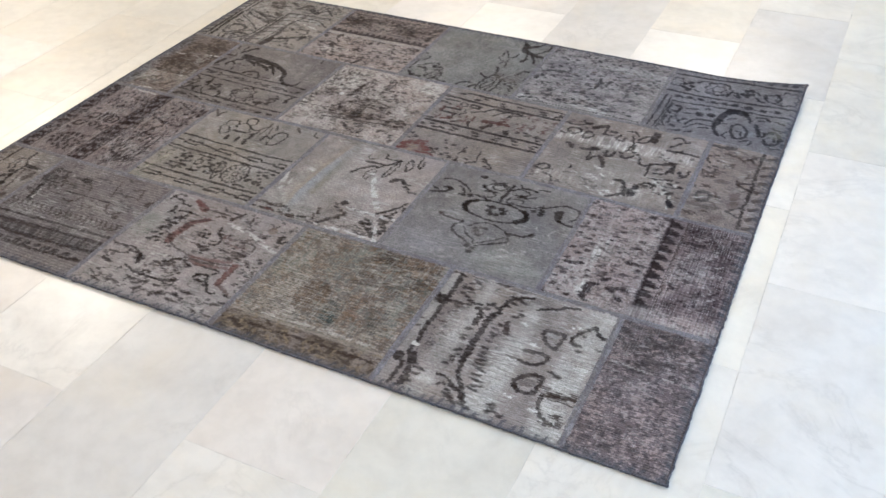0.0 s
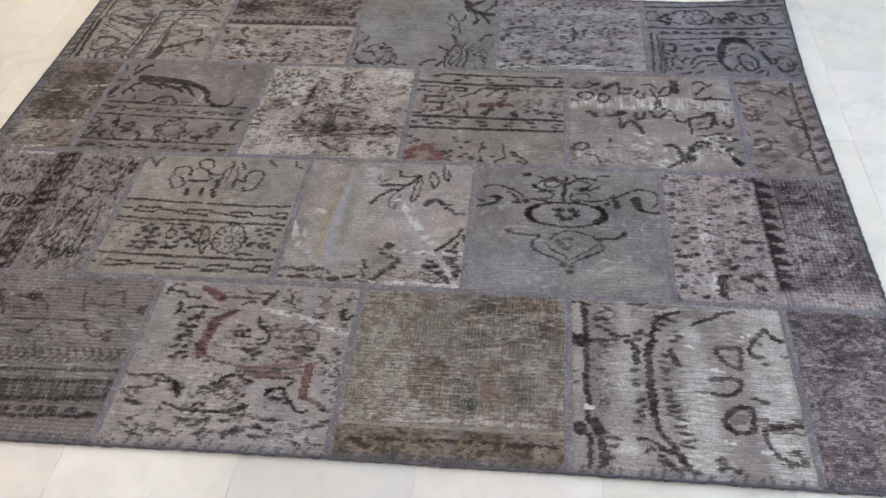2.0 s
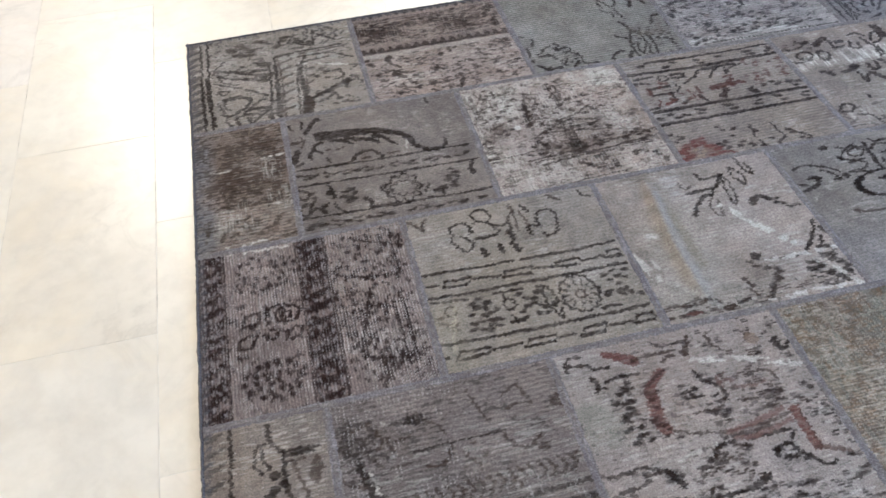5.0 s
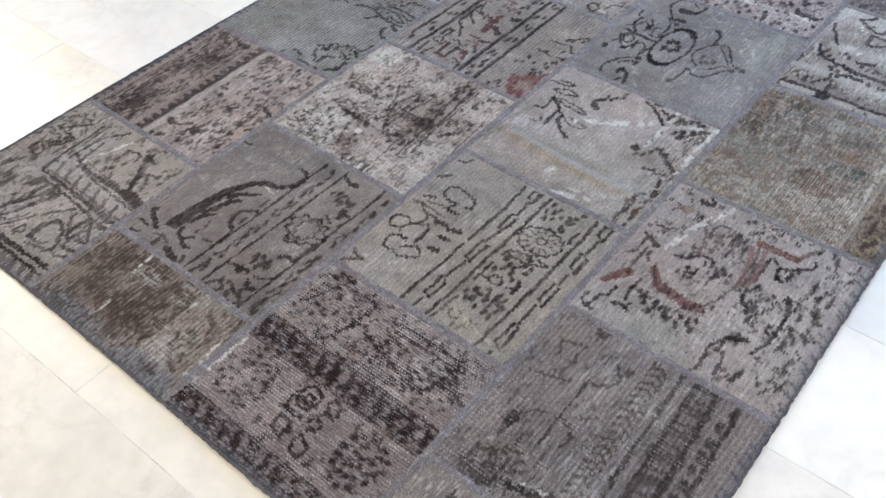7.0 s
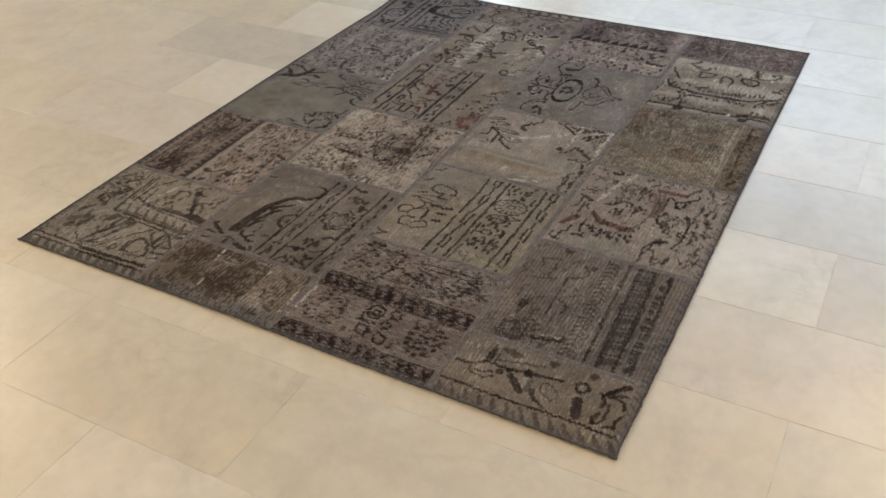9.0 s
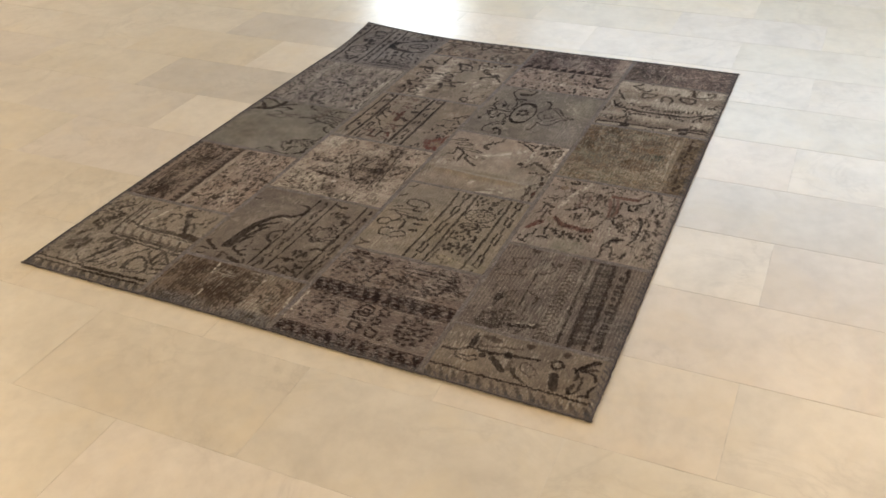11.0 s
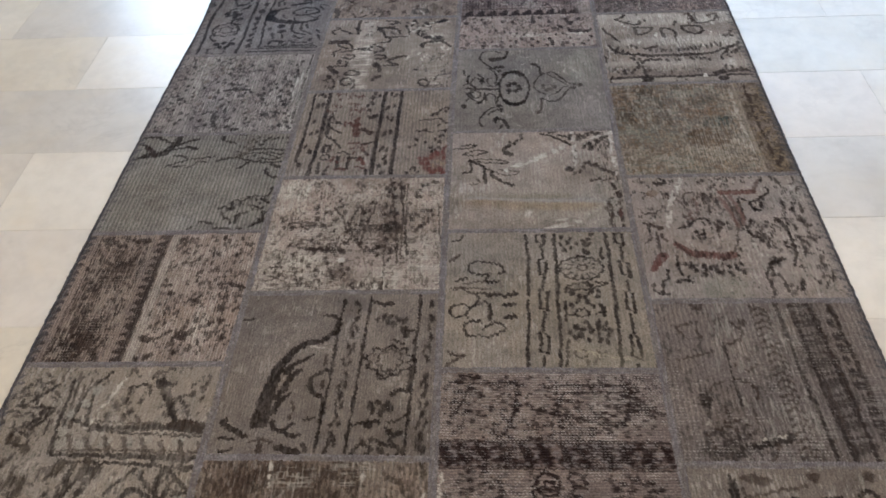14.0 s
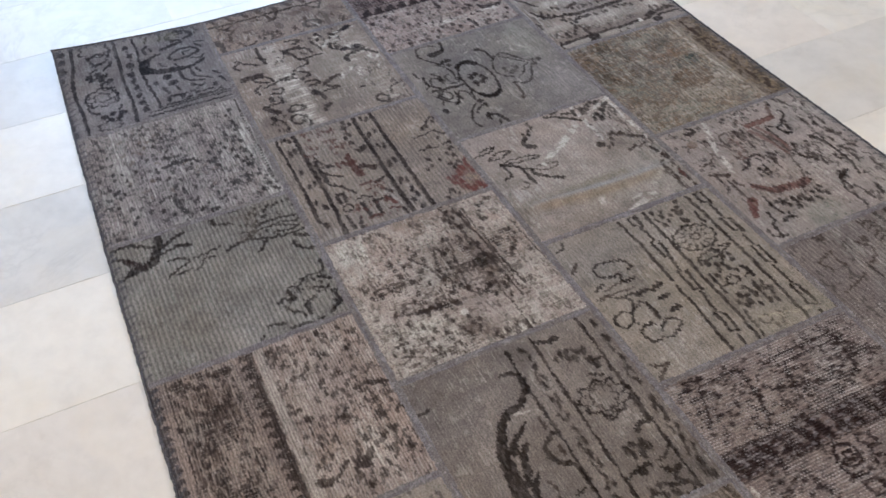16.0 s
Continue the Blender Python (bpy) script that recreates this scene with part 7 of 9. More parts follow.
def horses(p):
    """Ruled band of small brown-red figures over a plain strip with red and brown flowers."""
    p.threads(p.area(0, 1, 0, 1), amount=0.2, a=0.6)
    p.ribs(p.area(-1, 2, -1, 2), 0.26, 0.0)
    p.stain(p.area(0, 1, 0.54, 0.83), (0.185, 0.165, 0.150), 0.4)
    ink, rust = (0.013, 0.009, 0.009), (0.060, 0.026, 0.022)
    p.stroke([(1.033, 0.929), (0.67, 0.928), (0.373, 0.931), (0.166, 0.936)], 0.0075, ink, 0.95)
    p.stroke([(1.11, 0.828), (0.786, 0.825), (0.423, 0.824), (0.197, 0.832), (0.025, 0.842)], 0.0095, ink, 0.95)
    p.stroke([(0.996, 0.452), (0.692, 0.457), (0.396, 0.461), (0.01, 0.46)], 0.0095, ink, 0.95)
    p.stroke([(0.98, 0.343), (0.682, 0.342), (0.33, 0.344), (0.002, 0.346)], 0.0100, ink, 0.95)
    p.marks([(0.97, 0.88), (0.942, 0.861), (0.817, 0.894), (0.833, 0.86), (0.63, 0.89), (0.481, 0.889), (0.496, 0.853), (0.336, 0.901), (0.277, 0.867), (0.137, 0.911), (0.964, 0.895)], 0.019, 0.0080, ink, 0.95)
    p.marks([(0.947, 0.411), (0.925, 0.379), (0.776, 0.423), (0.797, 0.381), (0.652, 0.414), (0.637, 0.383), (0.468, 0.419), (0.482, 0.382), (0.301, 0.42), (0.288, 0.39), (0.205, 0.396), (0.114, 0.424), (0.149, 0.385), (0.043, 0.4)], 0.019, 0.0080, ink, 0.95)
    p.marks([(0.926, 0.684), (0.936, 0.655), (0.921, 0.626), (0.932, 0.605), (0.835, 0.672), (0.827, 0.644), (0.831, 0.619), (0.759, 0.662), (0.763, 0.63), (0.742, 0.601), (0.952, 0.764), (0.819, 0.771), (0.803, 0.738), (0.894, 0.754), (0.973, 0.78)], 0.013, 0.0062, rust, 0.85)
    p.marks([(0.963, 0.52), (0.928, 0.49), (0.912, 0.533), (0.836, 0.534), (0.806, 0.558), (0.749, 0.542), (0.672, 0.505), (0.662, 0.529), (0.682, 0.484)], 0.017, 0.009, ink, 0.85)
    p.taper([(0.656, 0.602), (0.572, 0.609), (0.464, 0.594)], 0.011, 0.018, rust, 0.95)
    p.stroke([(0.599, 0.651), (0.573, 0.619), (0.582, 0.592)], 0.012, rust, 0.95)
    p.stroke([(0.614, 0.683), (0.566, 0.684)], 0.007, rust)
    p.taper([(0.527, 0.576), (0.513, 0.542), (0.481, 0.51)], 0.012, 0.016, (0.024, 0.014, 0.013), 0.95)
    p.stroke([(0.72, 0.779), (0.644, 0.757), (0.604, 0.71)], 0.0058, ink, 0.8)
    p.stroke([(0.684, 0.79), (0.479, 0.788)], 0.0095, ink)
    p.stroke([(0.586, 0.784), (0.523, 0.746), (0.484, 0.697)], 0.0058, ink, 0.85)
    p.stroke([(0.456, 0.79), (0.399, 0.732), (0.321, 0.682)], 0.0065, ink)
    p.stroke([(0.621, 0.766), (0.592, 0.709)], 0.005, ink, 0.8)
    p.stroke([(0.368, 0.631), (0.375, 0.568)], 0.0065, rust, 0.95)
    p.stroke([(0.345, 0.553), (0.37, 0.494)], 0.008, ink)
    p.stroke([(0.311, 0.622), (0.315, 0.529)], 0.0048, rust)
    p.stroke([(0.26, 0.698), (0.268, 0.653), (0.248, 0.613)], 0.005, ink, 0.85)
    p.stroke([(0.271, 0.784), (0.35, 0.78), (0.337, 0.749)], 0.0075, ink)
    p.stroke([(0.348, 0.743), (0.269, 0.751)], 0.008, ink)
    p.ring((0.214, 0.761), 0.011, 0.010, 0.005, ink)
    p.stroke([(0.219, 0.68), (0.099, 0.674)], 0.0085, ink)
    p.stroke([(0.084, 0.689), (0.083, 0.606)], 0.0068, rust, 0.95)
    p.stroke([(0.215, 0.615), (0.094, 0.61)], 0.0085, ink)
    p.stroke([(0.204, 0.614), (0.203, 0.526)], 0.0055, ink)
    p.stroke([(0.187, 0.539), (0.142, 0.518)], 0.010, (0.085, 0.034, 0.028))
    p.stroke([(0.107, 0.562), (0.098, 0.51)], 0.006, rust)
    p.stroke([(0.076, 0.497), (0.012, 0.495)], 0.008, ink)
    p.stroke([(0.275, 0.522), (0.229, 0.501)], 0.008, ink, 0.85)
    p.stroke([(0.15, 0.79), (0.042, 0.786)], 0.008, ink)
    p.stroke([(0.029, 0.75), (0.103, 0.735)], 0.0075, ink)
    p.marks([(0.178, 0.72), (0.21, 0.709), (0.257, 0.587), (0.178, 0.558), (0.287, 0.535), (0.159, 0.68)], 0.012, 0.007, rust, 0.8)
    p.combs(0.709, 0.98, 0.516, 0.802, 20, 0.013, 0.0030, rust, 0.7)
    p.combs(0.02, 0.38, 0.499, 0.744, 20, 0.013, 0.0030, rust, 0.7)
    for a in ([(0.672, 0.144), (0.699, 0.101), (0.746, 0.058), (0.768, 0.029), (0.716, 0.003)], [(0.622, 0.2), (0.622, 0.124), (0.63, 0.075), (0.578, 0.029), (0.563, -0.012)], [(0.492, 0.215), (0.488, 0.161), (0.478, 0.114)], [(0.481, 0.08), (0.489, 0.025), (0.44, 0)]):
        p.stroke(a, 0.0052, ink, 0.85)
    p.marks([(0.499, 0.158), (0.676, 0.123), (0.687, 0.094), (0.719, 0.038), (0.742, 0.016), (0.393, 0.21), (0.331, 0.218), (0.311, 0.251), (0.39, 0.096), (0.422, 0.068), (0.444, 0.047), (0.489, 0.032), (0.301, 0.119), (0.256, 0.113), (0.36, 0.154), (0.521, -0.01), (0.582, 0.001), (0.364, 0.064), (0.389, 0.016), (0.552, 0.078)], 0.013, 0.0075, (0.02, 0.014, 0.013), 0.85)
    p.marks([(0.178, 0.174), (0.181, 0.142), (0.136, 0.127), (0.205, 0.105), (0.236, 0.078), (0.25, 0.041), (0.193, 0.024), (0.132, 0.007), (0.071, 0.119), (0.047, 0.081), (0.066, 0.048), (0.037, 0.011), (0.094, 0.144), (0.027, 0.095), (0.023, 0.031), (0.294, 0.033), (0.139, 0.162)], 0.020, 0.010, (0.085, 0.024, 0.022), 0.85)
    p.stain(p.area(0.026, 0.252, 0.02, 0.136, 0.03), (0.12, 0.055, 0.045), 0.5, 60)
    p.marks([(0.153, 0.071), (0.112, 0.092), (0.13, 0.046)], 0.016, 0.010, (0.20, 0.155, 0.12), 0.7)
    p.marks([(0.033, 0.251), (0.073, 0.225), (0.044, 0.187), (-0.001, 0.216), (0.082, 0.202)], 0.013, 0.007, ink)
    p.marks([(0.256, 0.113), (0.297, 0.066), (0.276, 0.093)], 0.011, 0.006, (0.03, 0.022, 0.02), 0.8)


def streaked(p):
    """Grey piece crossed by a white scuffed streak, with dark blossoms and hooked lines."""
    p.threads(p.area(0, 1, 0, 1), (0.40, 0.38, 0.35), 0.38, "x", 0.7)
    p.scrape(p.area(0.0, 0.95, 0.60, 0.74, 0.03), "y", 1.0, (0.48, 0.455, 0.42))
    p.scrape(p.area(0.0, 0.9, 0.06, 0.36, 0.06), "y", 0.7, (0.40, 0.375, 0.34))
    p.scrape(p.area(0.70, 1, 0.64, 0.98, 0.04), "y", 0.4)
    p.stain(p.area(0.1, 0.7, 0.1, 0.5, 0.15), (0.18, 0.165, 0.14), 0.4)
    ink = (0.015, 0.011, 0.011)
    for a, w in (([(0.042, 0.822), (0.12, 0.826), (0.184, 0.87)], 0.006), ([(0.066, 0.741), (0.101, 0.777), (0.161, 0.766), (0.142, 0.711), (0.082, 0.715), (0.066, 0.741)], 0.0062), ([(0.04, 0.687), (0.139, 0.691)], 0.006), ([(0.133, 0.903), (0.177, 0.863), (0.205, 0.878)], 0.006), ([(0.319, 0.89), (0.313, 0.78)], 0.008),
                 ([(0.316, 0.766), (0.383, 0.777)], 0.006), ([(0.432, 0.807), (0.411, 0.738), (0.453, 0.728), (0.471, 0.782)], 0.0068), ([(0.461, 0.877), (0.511, 0.887), (0.545, 0.841)], 0.0068), ([(0.503, 0.825), (0.536, 0.72), (0.523, 0.616)], 0.0068), ([(0.556, 0.721), (0.547, 0.63)], 0.006),
                 ([(0.551, 0.787), (0.587, 0.844), (0.63, 0.86), (0.613, 0.778), (0.557, 0.754)], 0.0068), ([(0.764, 0.905), (0.815, 0.943), (0.854, 0.885), (0.877, 0.914)], 0.0065), ([(0.773, 0.791), (0.833, 0.876)], 0.006), ([(0.763, 0.738), (0.86, 0.752), (0.969, 0.749)], 0.0085), ([(0.807, 0.728), (0.861, 0.772)], 0.006),
                 ([(0.315, 0.501), (0.308, 0.402), (0.342, 0.453), (0.376, 0.48)], 0.0072), ([(0.4, 0.563), (0.409, 0.507), (0.443, 0.509), (0.454, 0.566)], 0.0095), ([(0.505, 0.551), (0.531, 0.522), (0.587, 0.583)], 0.0075), ([(0.627, 0.573), (0.638, 0.506), (0.678, 0.485), (0.713, 0.531)], 0.0065), ([(0.713, 0.531), (0.706, 0.373)], 0.0065),
                 ([(0.713, 0.531), (0.795, 0.562), (0.837, 0.591), (0.843, 0.48)], 0.0095), ([(0.857, 0.593), (0.863, 0.482)], 0.007), ([(0.754, 0.425), (0.822, 0.448), (0.838, 0.492)], 0.0068), ([(0.744, 0.358), (0.81, 0.37), (0.877, 0.393)], 0.0065), ([(0.898, 0.51), (0.925, 0.463), (0.956, 0.49), (0.954, 0.545)], 0.0078),
                 ([(0.03, 0.196), (0.078, 0.245), (0.121, 0.23), (0.09, 0.171), (0.04, 0.185)], 0.0062), ([(0.127, 0.133), (0.164, 0.119), (0.185, 0.059)], 0.006), ([(0.551, 0.244), (0.603, 0.248), (0.626, 0.181), (0.623, 0.103), (0.558, 0.048)], 0.0095), ([(0.64, 0.194), (0.648, 0.094), (0.665, 0.184), (0.674, 0.107)], 0.0068),
                 ([(0.7, 0.244), (0.735, 0.293), (0.786, 0.28), (0.871, 0.304)], 0.0068), ([(0.808, 0.334), (0.777, 0.251)], 0.0065), ([(0.845, 0.21), (0.898, 0.232), (0.921, 0.16), (0.937, 0.094)], 0.0098), ([(0.243, 0.296), (0.25, 0.256)], 0.005), ([(0.903, 0.307), (0.963, 0.335)], 0.006)):
        p.stroke(a, w, ink, 0.88)
    p.ring((0.222, 0.715), 0.013, 0.018, 0.0085, ink)
    p.taper([(0.231, 0.83), (0.27, 0.86), (0.301, 0.882)], 0.017, 0.013, (0.028, 0.02, 0.018))
    p.stroke([(0.355, 0.823), (0.383, 0.824)], 0.013, ink)
    p.taper([(0.653, 0.924), (0.653, 0.815)], 0.018, 0.020, (0.026, 0.019, 0.018))
    p.marks([(0.128, 0.56), (0.157, 0.542), (0.171, 0.518), (0.499, 0.582), (0.574, 0.619), (0.608, 0.597), (0.919, 0.385), (0.951, 0.334), (0.886, 0.341), (0.191, 0.877), (0.767, 0.296), (0.739, 0.259), (0.868, 0.258), (0.906, 0.249)], 0.014, 0.009, ink, 0.85)
    p.taper([(0.236, 0.521), (0.28, 0.53), (0.328, 0.564)], 0.008, 0.018, ink)
    p.taper([(0.389, 0.469), (0.415, 0.41), (0.438, 0.357)], 0.014, 0.009, (0.032, 0.024, 0.021))
    p.taper([(0.69, 0.238), (0.694, 0.131)], 0.012, 0.018, (0.012, 0.010, 0.013))
    p.taper([(0.923, 0.149), (0.945, 0.106)], 0.012, 0.018, (0.012, 0.010, 0.013))
    p.combs(0.02, 0.235, 0.664, 0.916, 10, 0.014, 0.0036, ink, 0.75)
    p.combs(0.723, 0.953, 0.085, 0.714, 18, 0.014, 0.0036, ink, 0.75)
    p.combs(0.02, 0.245, 0.02, 0.231, 16, 0.014, 0.0036, (0.04, 0.032, 0.03), 0.7)
    p.combs(0.245, 0.535, 0.025, 0.232, 14, 0.014, 0.0036, (0.06, 0.05, 0.045), 0.6)
    p.specks(0.3, 0.95, 0.05, 0.35, 20, 0.009, (0.46, 0.44, 0.40), 0.7, 0.4)


def ypsilons(p):
    """Narrow piece with an upright border line, forked marks and small lozenges."""
    p.tatter(p.area(0, 1, 0, 1), (0.05, 0.038, 0.034), 0.18)
    p.threads(p.area(0, 1, 0, 1), amount=0.2)
    p.stain(p.area(0.459, 0.782, 0.061, 0.98, 0.03), (0.165, 0.135, 0.122), 0.5)
    p.stroke([(0.776, 1), (0.757, 0.722), (0.768, 0.497), (0.759, 0.294), (0.763, 0.125), (0.777, 0.039)], 0.0082)
    for k in range(9):
        p.stroke([(0.84, 0.05 + 0.107 * k), (0.95, 0.08 + 0.107 * k)], 0.012, BROWN, 0.75)
    for a in ([(0.578, 0.86), (0.641, 0.876), (0.719, 0.918)], [(0.631, 0.862), (0.713, 0.805)], [(0.556, 0.526), (0.724, 0.569)], [(0.576, 0.521), (0.73, 0.489)], [(0.561, 0.196), (0.723, 0.264)], [(0.573, 0.191), (0.721, 0.162)]):
        p.stroke(a, 0.0070, (0.02, 0.014, 0.013))
    p.taper([(0.054, 0.947), (0.199, 0.946), (0.348, 0.972)], 0.012, 0.018, (0.03, 0.026, 0.026))
    p.stroke([(0.008, 0.851), (0.053, 0.76), (0.118, 0.711)], 0.0065)
    p.stroke([(0.187, 0.765), (0.274, 0.756)], 0.005, BROWN, 0.7)
    p.stroke([(0.283, 0.875), (0.371, 0.865), (0.488, 0.856)], 0.009, BROWN, 0.6)
    p.marks([(0.122, 0.654), (0.231, 0.652), (0.168, 0.593), (0.275, 0.615), (0.078, 0.577), (0.323, 0.636), (0.143, 0.536), (0.232, 0.552), (0.201, 0.682), (0.056, 0.613)], 0.015, 0.007, (0.035, 0.028, 0.026), 0.85)
    p.stroke([(0.02, 0.416), (0.078, 0.388)], 0.007)
    p.stroke([(0.117, 0.408), (0.234, 0.424)], 0.005, BROWN, 0.7)
    p.ring((0.208, 0.305), 0.017, 0.021, 0.011, (0.03, 0.025, 0.024))
    p.stroke([(0.118, 0.273), (0.22, 0.294)], 0.006, (0.34, 0.32, 0.30), 0.9)
    p.stroke([(0.029, 0.106), (0.157, 0.072)], 0.007)
    p.stroke([(0.14, 0.115), (0.242, 0.085)], 0.005, BROWN, 0.7)
    p.leaf((0.337, 0.2), 0.06, 10, 0.4, (0.055, 0.044, 0.038), 0.7)
    p.leaf((0.369, 0.52), 0.05, 10, 0.4, (0.065, 0.054, 0.048), 0.6)
    for at in ((0.678, 0.784), (0.602, 0.377), (0.617, 0.278), (0.478, 0.116)):
        p.leaf(at, 0.05, 70, 0.5, (0.085, 0.062, 0.054), 0.5)
    p.scribble(0.04, 0.68, 0.04, 0.97, 26, 0.026, 0.005, BROWN, 0.5)
    p.scrape(p.area(0, 1, 0, 1), "x", 0.22)


def corner(p):
    """Pale corner piece: ruled side border, flowers, and lines that turn a corner round a fan."""
    p.tatter(p.area(0.12, 1, 0, 1), amount=0.14)
    p.threads(p.area(0, 1, 0, 1), amount=0.32)
    p.vline(0.118, 0.006, 0, 1)
    p.vline(0.078, 0.005, 0, 1, 0.75)
    for k in range(13):
        p.stroke([(0.025, 0.04 + 0.075 * k), (0.055, 0.06 + 0.075 * k)], 0.013, (0.035, 0.03, 0.03), 0.5)
    ink = (0.018, 0.013, 0.011)
    p.stroke([(0.512, 0.679), (0.512, 0.497), (0.506, 0.356), (0.501, 0.149), (0.493, -0.028)], 0.0062, ink)
    p.stroke([(0.529, 0.648), (0.532, 0.475), (0.526, 0.299), (0.515, -0.01)], 0.0045, BROWN, 0.7)
    p.stroke([(0.654, 0.567), (0.641, 0.435), (0.638, 0.259), (0.627, 0.116), (0.616, -0.025)], 0.0066, ink)
    p.stroke([(0.683, 0.549), (0.673, 0.455), (0.666, 0.275), (0.661, 0.151)], 0.0045, BROWN, 0.75)
    p.stroke([(0.891, 0.685), (0.744, 0.67), (0.627, 0.668), (0.512, 0.679)], 0.0064, ink)
    p.stroke([(0.882, 0.646), (0.739, 0.638), (0.639, 0.64)], 0.0045, BROWN, 0.7)
    p.stroke([(0.875, 0.59), (0.769, 0.584), (0.654, 0.567)], 0.006, ink)
    for bead in [(0.565, 0.654), (0.564, 0.549), (0.569, 0.45), (0.575, 0.348), (0.582, 0.263), (0.573, 0.121), (0.777, 0.611), (0.857, 0.575), (0.628, 0.659), (0.728, 0.653)]:
        p.dot(bead, 0.010, (0.26, 0.255, 0.235), 0.7, 1.1)
    p.ladder((0.605, 0.633), (0.563, 0.024), (0.541, 0.591), (0.495, 0.008), 8, 0.0085, (0.040, 0.028, 0.023), 0.85)
    for a, w in (([(0.509, 0.677), (0.499, 0.409), (0.482, 0.145), (0.485, -0.024)], 0.007), ([(0.475, 0.62), (0.467, 0.371), (0.443, 0.112), (0.445, -0.033)], 0.006), ([(0.682, 0.623), (0.645, 0.459), (0.652, 0.286), (0.641, 0.017)], 0.008), ([(0.636, 0.55), (0.61, 0.251), (0.6, 0.005)], 0.005),
                 ([(0.521, 0.687), (0.678, 0.699), (0.912, 0.708)], 0.006), ([(0.685, 0.636), (0.838, 0.628), (0.955, 0.541)], 0.006), ([(0.904, 0.305), (0.777, 0.227), (0.655, 0.148)], 0.0085), ([(0.105, 0.555), (0.102, 0.305), (0.138, 0.048)], 0.0065), ([(0.074, 0.526), (0.071, 0.277), (0.087, 0.075)], 0.006),
                 ([(0.168, 0.615), (0.195, 0.489), (0.278, 0.44)], 0.0055), ([(0.187, 0.284), (0.277, 0.289), (0.341, 0.272), (0.303, 0.18), (0.218, 0.126), (0.174, 0.151)], 0.007), ([(0.255, 0.1), (0.33, 0.105), (0.321, 0.035)], 0.0065), ([(0.348, 0.154), (0.424, 0.145), (0.398, 0.075)], 0.0065), ([(0.2, 0.063), (0.245, -0.005), (0.301, -0.006)], 0.006),
                 ([(0.672, 0.962), (0.783, 0.984), (0.86, 0.918)], 0.0055), ([(0.634, 0.818), (0.695, 0.767), (0.754, 0.741)], 0.0055), ([(0.76, 0.908), (0.823, 0.83), (0.888, 0.773)], 0.0055), ([(0.572, 0.895), (0.554, 0.813), (0.608, 0.821), (0.624, 0.889), (0.572, 0.895)], 0.0055), ([(0.893, 0.29), (0.879, 0.238)], 0.006)):
        p.stroke(a, w, ink, 0.95)
    p.taper([(0.664, 0.165), (0.657, 0.079), (0.643, 0.014)], 0.017, 0.020, (0.026, 0.014, 0.011), 0.95)
    p.marks([(0.395, 0.649), (0.382, 0.56), (0.448, 0.548), (0.429, 0.475), (0.333, 0.49), (0.312, 0.547), (0.32, 0.626), (0.482, 0.497), (0.375, 0.477), (0.427, 0.81), (0.374, 0.786), (0.493, 0.846), (0.467, 0.331), (0.41, 0.242), (0.467, 0.206), (0.786, 0.425), (0.845, 0.423), (0.789, 0.35), (0.753, 0.449), (0.707, 0.487)], 0.016, 0.008, ink, 0.85)
    p.stroke([(0.905, 0.281), (0.794, 0.213), (0.664, 0.16)], 0.009, ink)
    p.taper([(0.66, 0.155), (0.643, 0.091), (0.643, -0.004)], 0.020, 0.016, (0.03, 0.021, 0.016))
    p.stroke([(0.868, 0.426), (0.878, 0.342), (0.821, 0.32)], 0.006, ink)
    p.stroke([(0.709, 0.349), (0.662, 0.308)], 0.006, BROWN, 0.8)
    p.marks([(0.77, 0.469), (0.797, 0.435), (0.714, 0.479), (0.696, 0.412), (0.736, 0.385), (0.811, 0.508), (0.857, 0.078), (0.803, 0.071), (0.824, 0.117), (0.886, 0.065)], 0.016, 0.008, (0.03, 0.022, 0.018), 0.8)
    p.scratch([(0.65, 0.565), (0.777, 0.517), (0.91, 0.464)], 0.008, 0.95)
